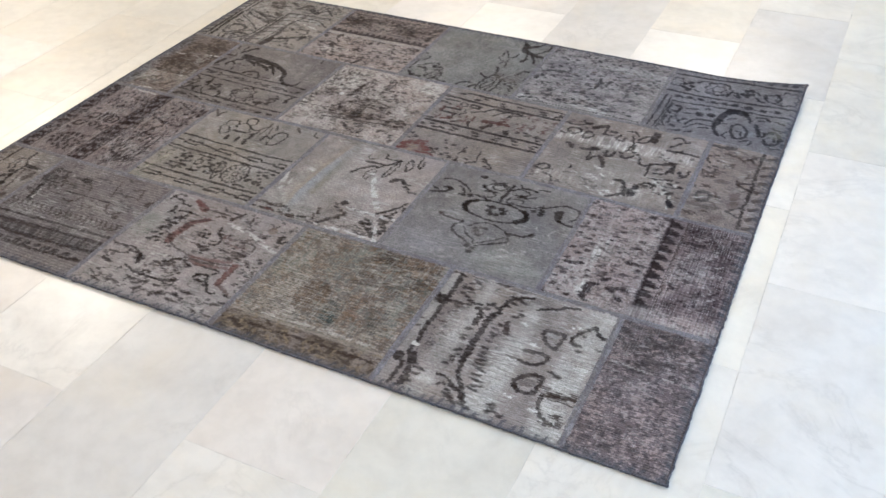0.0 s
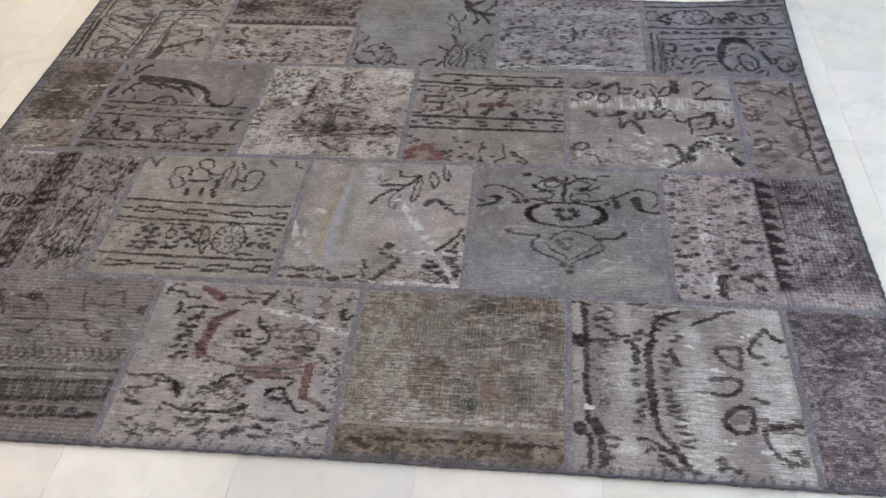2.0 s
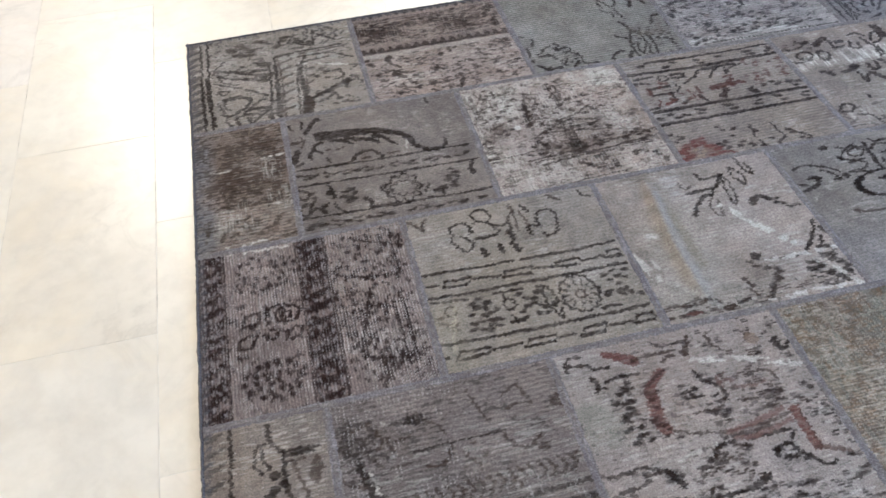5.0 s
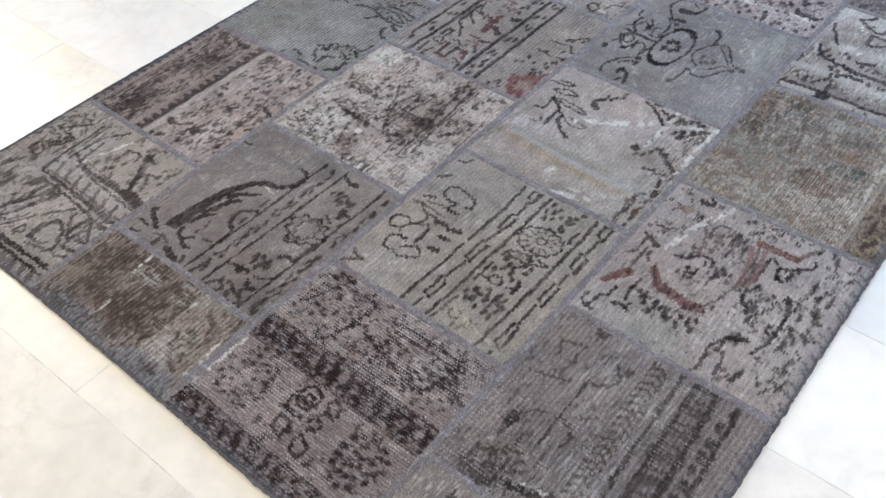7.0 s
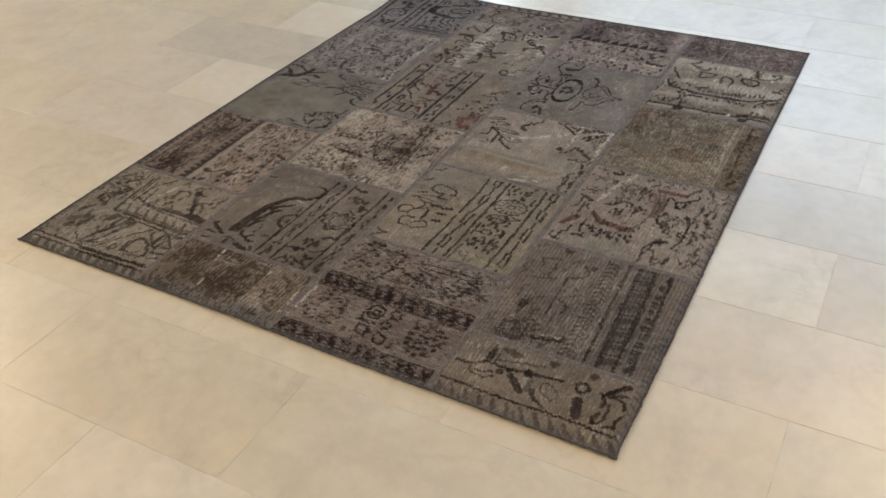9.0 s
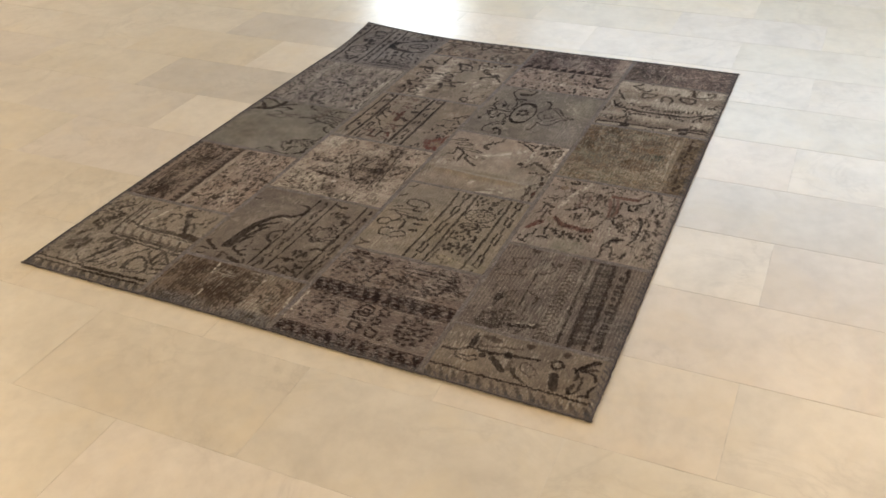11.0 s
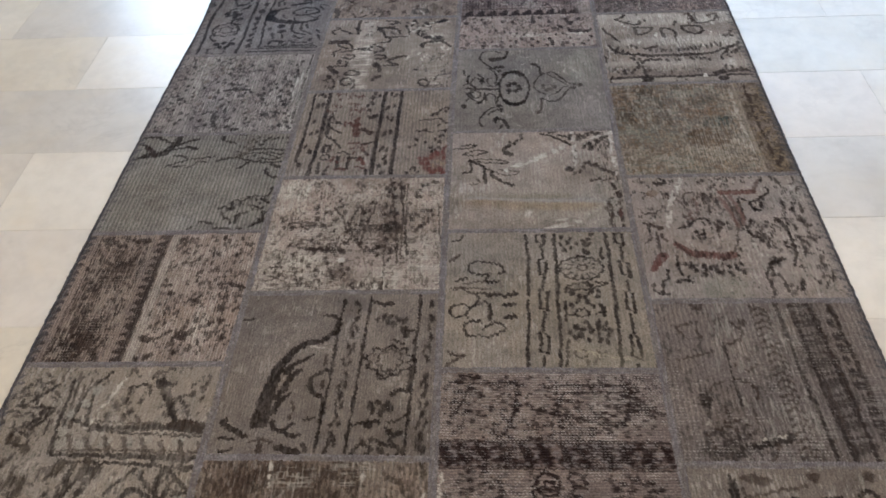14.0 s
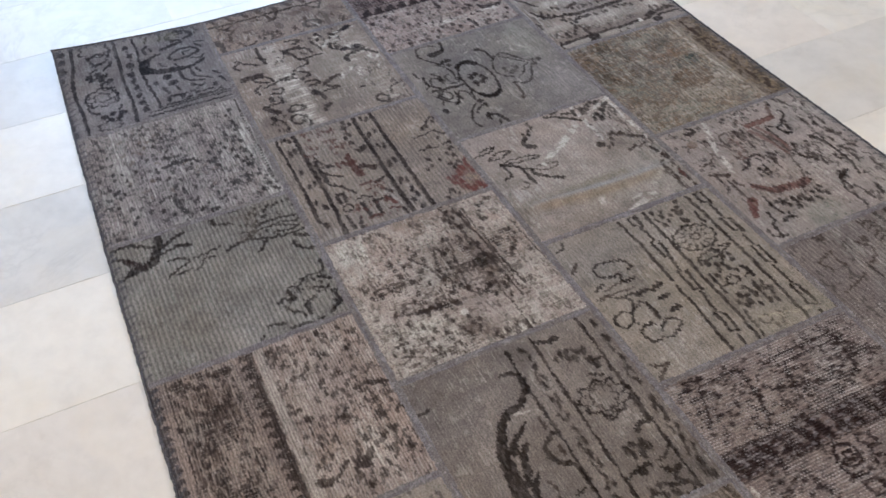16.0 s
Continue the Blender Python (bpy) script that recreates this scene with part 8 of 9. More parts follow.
    for a, w in (([(0.19, 0.3), (0.268, 0.314), (0.32, 0.279), (0.337, 0.237), (0.306, 0.185), (0.257, 0.154)], 0.009), ([(0.198, 0.298), (0.189, 0.234), (0.223, 0.183)], 0.0075), ([(0.406, 0.253), (0.355, 0.194), (0.298, 0.135)], 0.0075), ([(0.322, 0.155), (0.379, 0.161), (0.437, 0.147), (0.391, 0.079), (0.347, 0.032)], 0.008),
                 ([(0.248, 0.113), (0.275, -0.001), (0.337, 0.02)], 0.0075), ([(0.155, 0.262), (0.192, 0.139), (0.211, -0.042)], 0.006), ([(0.313, 0.078), (0.328, 0.028)], 0.006), ([(0.288, 0.123), (0.348, 0.104), (0.381, 0.09)], 0.006), ([(0.31, 0.373), (0.353, 0.349), (0.398, 0.309), (0.436, 0.274)], 0.006),
                 ([(0.423, 0.073), (0.44, 0.01), (0.458, -0.007)], 0.0065), ([(0.462, 0.078), (0.486, 0.024)], 0.006), ([(0.154, 0.64), (0.26, 0.577), (0.347, 0.531), (0.433, 0.5)], 0.0072), ([(0.141, 0.598), (0.226, 0.521), (0.314, 0.483), (0.345, 0.462)], 0.0072), ([(0.15, 0.488), (0.223, 0.436), (0.298, 0.399)], 0.006),
                 ([(0.168, 0.401), (0.223, 0.386), (0.198, 0.351), (0.171, 0.38)], 0.0055), ([(0.245, 0.601), (0.312, 0.577), (0.36, 0.58)], 0.007), ([(0.281, 0.57), (0.364, 0.549), (0.436, 0.561)], 0.007), ([(0.378, 0.455), (0.439, 0.452), (0.463, 0.426)], 0.007), ([(0.822, 0.852), (0.853, 0.798)], 0.0065), ([(0.763, 0.933), (0.753, 0.771)], 0.006),
                 ([(0.674, 0.778), (0.745, 0.765)], 0.006), ([(0.7, 0.923), (0.728, 0.85)], 0.005), ([(0.212, 0.714), (0.174, 0.661), (0.157, 0.622)], 0.006)):
        p.stroke(a, w, ink, 0.85)
    p.marks([(0.338, 0.843), (0.356, 0.828), (0.431, 0.887), (0.377, 0.8), (0.327, 0.751), (0.264, 0.819), (0.283, 0.77), (0.316, 0.877), (0.368, 0.752), (0.459, 0.871), (0.259, 0.85), (0.411, 0.504), (0.462, 0.494), (0.42, 0.441), (0.447, 0.602), (0.427, 0.624), (0.574, 0.856), (0.538, 0.803), (0.591, 0.896)], 0.022, 0.012, (0.030, 0.022, 0.016), 0.8)
    p.combs(0.14, 0.48, 0.05, 0.95, 34, 0.012, 0.0036, ink, 0.7)
    p.combs(0.70, 0.97, 0.05, 0.55, 14, 0.012, 0.0036)
    p.scribble(0.62, 0.97, 0.74, 0.97, 22, 0.026, 0.0055, a=0.75)
    p.scrape(p.area(0.15, 1, 0, 1), "x", 0.35)


def russet(p):
    """Brown flecked field between toothed borders, a bare pale stripe, then pale ground with dark flecks."""
    p.tatter(p.area(0, 1, 0, 0.53), amount=0.2, size=0.8)
    p.threads(p.area(0, 1, 0, 0.53), (0.38, 0.35, 0.325), 0.6)
    p.stain(p.area(0, 1, 0.53, 1.1, 0.01), (0.115, 0.096, 0.090), 0.75, 20)
    p.stain(p.area(0, 0.86, 0.655, 0.905, 0.01), (0.056, 0.040, 0.034), 0.85, 20)
    p.stain(p.area(0.02, 0.277, 0.708, 0.911, 0.03), (0.034, 0.022, 0.018), 0.8, 30)
    p.tatter(p.area(0, 1, 0.62, 0.91, 0.01), (0.016, 0.011, 0.010), 0.9, size=0.9, a=0.85)
    p.threads(p.area(0, 1, 0.60, 0.92, 0.02), (0.26, 0.22, 0.195), 0.75, a=0.9)
    p.combs(0.03, 0.97, 0.64, 0.90, 60, 0.010, 0.003, (0.22, 0.18, 0.155), 0.6)
    p.combs(0.03, 0.97, 0.62, 0.90, 70, 0.013, 0.0034, (0.016, 0.011, 0.010), 0.8)
    p.hline(0.915, 0.0048, 0.0, 1.0, colour=(0.03, 0.021, 0.019))
    p.hline(0.532, 0.0085, 0.0, 1.0, colour=(0.018, 0.012, 0.011))
    for k in range(17):
        u = 0.008 + 0.058 * k
        for q in range(4):
            p.stroke([(u + 0.006 * q, 0.546 + 0.011 * q), (u + 0.042 - 0.005 * q, 0.546 + 0.011 * q)], 0.0048, (0.024, 0.017, 0.015), 0.8)
            p.stroke([(u + 0.006 * q, 0.990 - 0.011 * q), (u + 0.042 - 0.005 * q, 0.990 - 0.011 * q)], 0.0048, (0.018, 0.013, 0.013), 0.85)
    p.marks([(0.941, 0.878), (0.94, 0.851), (0.924, 0.826), (0.906, 0.864), (0.941, 0.761), (0.939, 0.729), (0.921, 0.699), (0.926, 0.666), (0.925, 0.639), (0.89, 0.792), (0.889, 0.765)], 0.016, 0.010, (0.022, 0.015, 0.013), 0.85)
    p.stain(p.area(0, 1, 0.465, 0.512, 0.006), (0.27, 0.25, 0.23), 0.75, 5)
    p.scrape(p.area(0, 1, 0, 0.52, 0.02), "x", 0.6, (0.34, 0.305, 0.275))
    p.scrape(p.area(0, 1, 0.15, 0.235, 0.02), "x", 0.9, (0.42, 0.39, 0.36))
    fleck = (0.028, 0.020, 0.017)
    p.marks([(0.716, 0.435), (0.714, 0.462), (0.741, 0.242), (0.811, 0.219), (0.946, 0.435), (1.015, 0.448), (0.729, 0.347), (0.654, 0.3), (0.67, 0.282), (0.434, 0.237), (0.451, 0.257), (0.492, 0.276), (0.332, 0.235), (0.301, 0.224), (0.278, 0.417), (0.246, 0.419), (0.13, 0.319), (0.136, 0.3), (0.087, 0.266), (0.074, 0.283), (0.053, 0.405), (0.066, 0.391), (0.033, 0.456), (0.47, 0.098), (0.501, 0.105), (0.38, 0.104), (0.399, 0.121), (0.297, 0.106), (0.284, 0.089), (0.284, 0.13), (0.181, 0.061), (0.173, 0.078), (0.395, 0.022), (0.371, 0.012), (0.584, 0.222), (0.575, 0.264), (0.502, 0.414), (0.796, 0.113), (0.81, 0.097), (0.949, 0.211), (0.919, 0.182), (0.885, 0.053), (0.303, -0.035), (0.825, 0.356)], 0.014, 0.0058, fleck, 0.85)
    p.taper([(0.235, 0.224), (0.203, 0.248), (0.178, 0.272)], 0.012, 0.018, fleck)
    p.taper([(0.177, 0.462), (0.169, 0.427), (0.178, 0.386), (0.224, 0.331)], 0.015, 0.006, fleck)
    p.stroke([(0.57, 0.158), (0.563, 0.092), (0.544, 0.023)], 0.009, fleck)
    p.stroke([(0.745, 0.35), (0.757, 0.316), (0.786, 0.322)], 0.006, fleck, 0.8)
    p.combs(0.03, 0.97, 0.02, 0.46, 40, 0.012, 0.0034, (0.03, 0.022, 0.019), 0.75)
    p.tatter(p.area(0, 1, 0, 0.46, 0.02), (0.05, 0.038, 0.034), 0.34, size=0.8)
    p.marks([(0.169, 0.454), (0.167, 0.426), (0.163, 0.31), (0.196, 0.297), (0.232, 0.279), (0.048, 0.418), (0.077, 0.282), (0.183, 0.062), (0.288, 0.26), (0.255, 0.447), (0.671, 0.467), (0.695, 0.452), (0.737, 0.279), (0.763, 0.27), (0.594, 0.29), (0.58, 0.335), (0.59, 0.242), (0.682, 0.202), (0.813, 0.245), (0.926, 0.257), (0.799, 0.119), (0.94, 0.114), (0.935, 0.458), (1.015, 0.461), (0.815, 0.525), (0.564, 0.418), (0.42, 0.444), (0.443, 0.268), (0.408, 0.22), (0.577, 0.102), (0.558, 0.057), (0.461, 0.112), (0.472, 0.053), (0.378, 0.042), (0.295, -0.052), (0.295, 0.097), (0.277, 0.145), (0.25, 0.269), (0.04, 0.462), (0.494, 0.4), (0.49, 0.244), (0.37, 0.334), (0.277, 0.38), (0.646, 0.095), (0.731, 0.12), (0.843, 0.102), (0.739, 0.391), (0.83, 0.415), (0.953, 0.212), (0.212, 0.151), (0.151, 0.18), (0.373, 0.122), (0.348, 0.401), (0.351, 0.47)], 0.014, 0.0058, fleck, 0.85)
    p.ribs(p.area(-1, 2, -1, 2), 0.48, 0.0, 0.85)
    p.bare_knots(p.area(0, 1, 0.52, 0.95, 0.02), pu=0.0075, pv=0.0056, colour=(0.30, 0.27, 0.25), a=0.5, amount=0.4)


def birds(p):
    """Plain grey-green ribbed field with a dark bird-like sprig, a rayed flower and a leafy oval."""
    p.threads(p.area(0, 1, 0, 1), (0.24, 0.25, 0.24), 0.26, a=0.6)
    p.ribs(p.area(-1, 2, -1, 2), 0.46, 0.0)
    ink = (0.015, 0.011, 0.010)
    for a, w in (([(0.959, 0.972), (0.978, 0.918), (0.951, 0.855), (0.9, 0.777)], 0.009), ([(0.87, 0.744), (0.914, 0.668), (0.943, 0.606)], 0.0085), ([(0.798, 0.813), (0.83, 0.736), (0.853, 0.607)], 0.0065), ([(0.857, 0.658), (0.83, 0.596)], 0.009), ([(0.723, 0.978), (0.76, 0.888)], 0.007), ([(0.992, 0.802), (1.003, 0.708)], 0.010),
                 ([(0.893, 0.984), (0.878, 0.93), (0.831, 0.896)], 0.007), ([(0.764, 0.723), (0.747, 0.647), (0.713, 0.628)], 0.0055), ([(0.638, 0.748), (0.681, 0.691), (0.703, 0.629)], 0.0055), ([(0.645, 0.7), (0.65, 0.629)], 0.0055), ([(0.632, 0.607), (0.656, 0.572), (0.687, 0.561)], 0.0055), ([(0.727, 0.601), (0.726, 0.518), (0.743, 0.455)], 0.0052), ([(0.696, 0.546), (0.676, 0.494)], 0.0048),
                 ([(0.687, 0.43), (0.711, 0.401), (0.727, 0.327)], 0.0075), ([(0.925, 0.45), (0.904, 0.396), (0.878, 0.349)], 0.007), ([(0.965, 0.443), (0.925, 0.443)], 0.007), ([(1, 0.376), (0.977, 0.305)], 0.007), ([(0.732, 0.321), (0.807, 0.232), (0.821, 0.133), (0.791, 0.03), (0.733, -0.012)], 0.006), ([(0.732, 0.321), (0.686, 0.216), (0.67, 0.084), (0.667, -0.018)], 0.0065),
                 ([(0.755, 0.275), (0.775, 0.178), (0.741, 0.091), (0.711, 0.055)], 0.005), ([(0.771, 0.194), (0.781, 0.112), (0.748, 0.042)], 0.005), ([(0.719, 0.155), (0.697, 0.086), (0.719, 0.023)], 0.005), ([(0.787, 0.329), (0.771, 0.26)], 0.005), ([(0.611, 0.278), (0.646, 0.251), (0.671, 0.231)], 0.0062), ([(0.648, 0.081), (0.612, 0.029), (0.588, -0.009)], 0.0095),
                 ([(0.582, 0.113), (0.527, 0.068), (0.508, 0.018), (0.52, -0.016)], 0.0062), ([(0.425, 0.004), (0.388, 0.028), (0.339, 0.033)], 0.006), ([(0.292, 0.229), (0.284, 0.182), (0.328, 0.141), (0.327, 0.063), (0.338, 0.023)], 0.0058), ([(0.246, 0.008), (0.307, -0.002)], 0.0085), ([(0.304, 0.076), (0.263, 0.04), (0.241, 0.001)], 0.006), ([(0.27, 0.242), (0.198, 0.229)], 0.0085),
                 ([(0.205, 0.31), (0.226, 0.282), (0.204, 0.242)], 0.0062), ([(0.18, 0.291), (0.142, 0.27), (0.107, 0.229), (0.07, 0.221)], 0.0062), ([(0.085, 0.187), (0.149, 0.186), (0.169, 0.158)], 0.0085), ([(0.184, 0.047), (0.123, 0.032), (0.079, 0.051)], 0.0062), ([(0.236, 0.114), (0.208, 0.065)], 0.0055), ([(0.097, 0.4), (0.085, 0.352), (0.073, 0.321)], 0.0065),
                 ([(0.036, 0.3), (0.027, 0.239), (0.01, 0.193), (0.034, 0.151)], 0.0085), ([(0.051, 0.093), (0.071, 0.065), (0.091, 0.022), (0.12, -0.005)], 0.0065), ([(0.025, 0.45), (0.046, 0.433)], 0.006), ([(0.006, 0.02), (0.008, -0.016)], 0.006)):
        p.stroke(a, w, ink, 0.92)
    p.taper([(0.766, 0.896), (0.791, 0.795), (0.898, 0.749), (0.987, 0.733)], 0.022, 0.012, ink)
    p.taper([(0.855, 0.922), (0.773, 0.851)], 0.013, 0.018, (0.022, 0.013, 0.012))
    p.marks([(0.883, 0.275), (0.915, 0.252), (0.89, 0.226), (0.935, 0.214), (0.865, 0.189), (0.909, 0.17), (0.941, 0.147), (0.928, 0.118), (0.938, 0.096), (0.935, 0.062), (0.933, 0.027), (0.885, -0.001), (0.875, 0.022), (0.875, 0.173), (0.835, 0.235), (0.839, 0.286), (0.836, 0.319), (0.82, 0.26), (0.597, 0.102), (0.486, -0), (0.74, 0.289), (0.726, 0.248), (0.744, 0.207), (0.758, 0.027), (0.701, -0.005)], 0.010, 0.0058, ink, 0.9)
    p.marks([(0.398, 0.039), (0.177, 0.138), (0.297, 0.106), (0.256, 0.077), (0.217, 0.051), (0.203, 0.111), (0.299, 0.137), (0.266, 0.195), (0.195, 0.253), (0.212, 0.225), (0.292, 0.043), (0.072, 0.075), (0.107, 0.054), (0.168, 0.018), (0.122, 0.256), (0.356, 0.003)], 0.010, 0.006, ink, 0.88)
    p.combs(0.661, 0.929, 0.02, 0.265, 12, 0.009, 0.0030, ink, 0.8)
    p.combs(0.164, 0.346, 0.02, 0.21, 10, 0.009, 0.0030, ink, 0.8)
    p.stain(p.area(0.719, 0.946, 0.222, 0.389, 0.03), (0.115, 0.096, 0.080), 0.4, 30)
    p.scrape(p.area(0, 0.7, 0.3, 1, 0.1), "x", 0.2, (0.25, 0.255, 0.24))


def dim_rows(p):
    """Cool grey piece of worn rows of flecks with pale scuffed stripes across."""
    p.tatter(p.area(0, 1, 0, 1), (0.050, 0.048, 0.050), 0.5, size=0.7)
    p.threads(p.area(0, 1, 0, 1), (0.34, 0.335, 0.325), 0.6)
    for v, w, s in ((0.80, 0.06, 0.7), (0.60, 0.03, 0.4), (0.40, 0.03, 0.7), (0.22, 0.03, 0.5), (0.06, 0.05, 0.9)):
        p.scrape(p.area(-0.1, 1.1, v - w, v + w, 0.03), "x", s, (0.36, 0.355, 0.34))
    p.scrape(p.area(0.8, 1, 0, 0.4, 0.05), "x", 0.6)
    dark = (0.034, 0.032, 0.034)
    p.marks([(-0.011, 0.831), (0.018, 0.885), (0.125, 0.819), (0.163, 0.865), (0.25, 0.807), (0.364, 0.847), (0.426, 0.85), (0.538, 0.855), (0.674, 0.844), (0.837, 0.87), (0.044, 0.921), (0.298, 0.914)], 0.013, 0.007, dark, 0.8)
    p.marks([(0.137, 0.565), (0.217, 0.586), (0.32, 0.558), (0.461, 0.54), (0.542, 0.52), (0.659, 0.607), (0.719, 0.577), (0.798, 0.582), (0.877, 0.619), (0.266, 0.45), (0.368, 0.415), (0.446, 0.435), (0.564, 0.441), (0.643, 0.445), (0.7, 0.512), (0.838, 0.454), (0.049, 0.415), (0.075, 0.44), (0.19, 0.503), (0.399, 0.578), (0.601, 0.539), (0.76, 0.498), (0.498, 0.616)], 0.013, 0.007, dark, 0.8)
    p.marks([(0.174, 0.35), (0.395, 0.284), (0.452, 0.302), (0.53, 0.306), (0.59, 0.27), (0.646, 0.311), (0.743, 0.293), (0.155, 0.248), (0.319, 0.242), (0.82, 0.312), (0.505, 0.251)], 0.013, 0.007, dark, 0.8)
    p.marks([(0.088, 0.116), (0.07, 0.056), (0.119, 0.073), (0.188, 0.174), (0.247, 0.162), (0.384, 0.124), (0.461, 0.113), (0.497, 0.174), (0.613, 0.135), (0.708, 0.102), (0.746, 0.104), (0.877, 0.095), (0.221, 0.101), (0.42, 0.171), (0.65, 0.181), (0.327, 0.121), (0.556, 0.117)], 0.014, 0.008, (0.022, 0.019, 0.020), 0.85)
    p.marks([(0.568, 0.808), (0.503, 0.788), (0.447, 0.783), (0.552, 0.937), (0.555, 0.73), (0.963, 0.615), (0.92, 0.59), (0.932, 0.638), (0.844, 0.537), (0.798, 0.531), (0.802, 0.479), (0.759, 0.455), (0.77, 0.418), (0.781, 0.381), (0.742, 0.593), (0.708, 0.55), (0.661, 0.528), (0.668, 0.675), (0.627, 0.651), (0.619, 0.603), (0.607, 0.556), (0.582, 0.529), (0.551, 0.503), (0.61, 0.506), (0.521, 0.445), (0.481, 0.421), (0.491, 0.386), (0.528, 0.623), (0.518, 0.657), (0.432, 0.628), (0.427, 0.661), (0.417, 0.567), (0.373, 0.513), (0.446, 0.463), (0.624, 0.25), (0.582, 0.227), (0.57, 0.282), (0.534, 0.213), (0.501, 0.182), (0.461, 0.327), (0.471, 0.291), (0.404, 0.293), (0.493, 0.133), (0.43, 0.101), (0.397, 0.093), (0.371, 0.152), (0.331, 0.13), (0.577, 0.16)], 0.012, 0.0062, (0.020, 0.017, 0.018), 0.85)
    p.marks([(0.761, 0.283), (0.796, 0.291), (0.762, 0.108), (0.674, 0.115), (0.832, 0.123), (0.679, 0.183), (0.253, 0.087), (0.231, 0.044), (0.298, 0.174), (0.228, 0.145), (0.247, 0.287), (0.201, 0.251), (0.236, 0.371), (0.279, 0.456), (0.285, 0.518), (0.075, 0.11), (0.083, 0.075), (0.067, 0.145), (0.048, 0.037), (0.26, 0.572), (0.251, 0.605), (0.199, 0.555), (0.163, 0.485), (0.179, 0.465), (0.114, 0.419), (0.13, 0.32), (0.086, 0.284), (0.074, 0.461), (0.044, 0.422), (0.048, 0.39), (0.095, 0.549), (0.101, 0.61), (0.151, 0.659), (0.058, 0.527), (0.23, 0.765), (0.179, 0.715), (0.17, 0.793), (0.236, 0.825), (0.287, 0.876), (0.45, 0.892), (0.411, 0.868), (0.39, 0.826), (0.59, 0.851)], 0.012, 0.0062, (0.020, 0.017, 0.018), 0.85)
    p.stroke([(0.098, 0.547), (0.169, 0.575), (0.241, 0.579)], 0.009, dark, 0.75)
    p.stroke([(0.518, 0.407), (0.53, 0.503), (0.519, 0.584)], 0.009, (0.024, 0.022, 0.024), 0.8)
    p.scribble(0.02, 0.98, 0.04, 0.97, 30, 0.022, 0.005, dark, 0.65)
    for v in (0.92, 0.68, 0.52, 0.30, 0.14):
        p.combs(0.02, 0.98, v - 0.06, v + 0.05, 26, 0.013, 0.0034, (0.032, 0.030, 0.032), 0.8)
    p.specks(0.2, 0.9, 0.3, 0.8, 24, 0.008, (0.10, 0.080, 0.068), 0.6)
    p.dashes(0.035, 34, 0.1, 0.98, 0.004, 0.5, 0.7)
    p.ribs(p.area(-1, 2, -1, 2), 0.45, 0.0, 0.5)


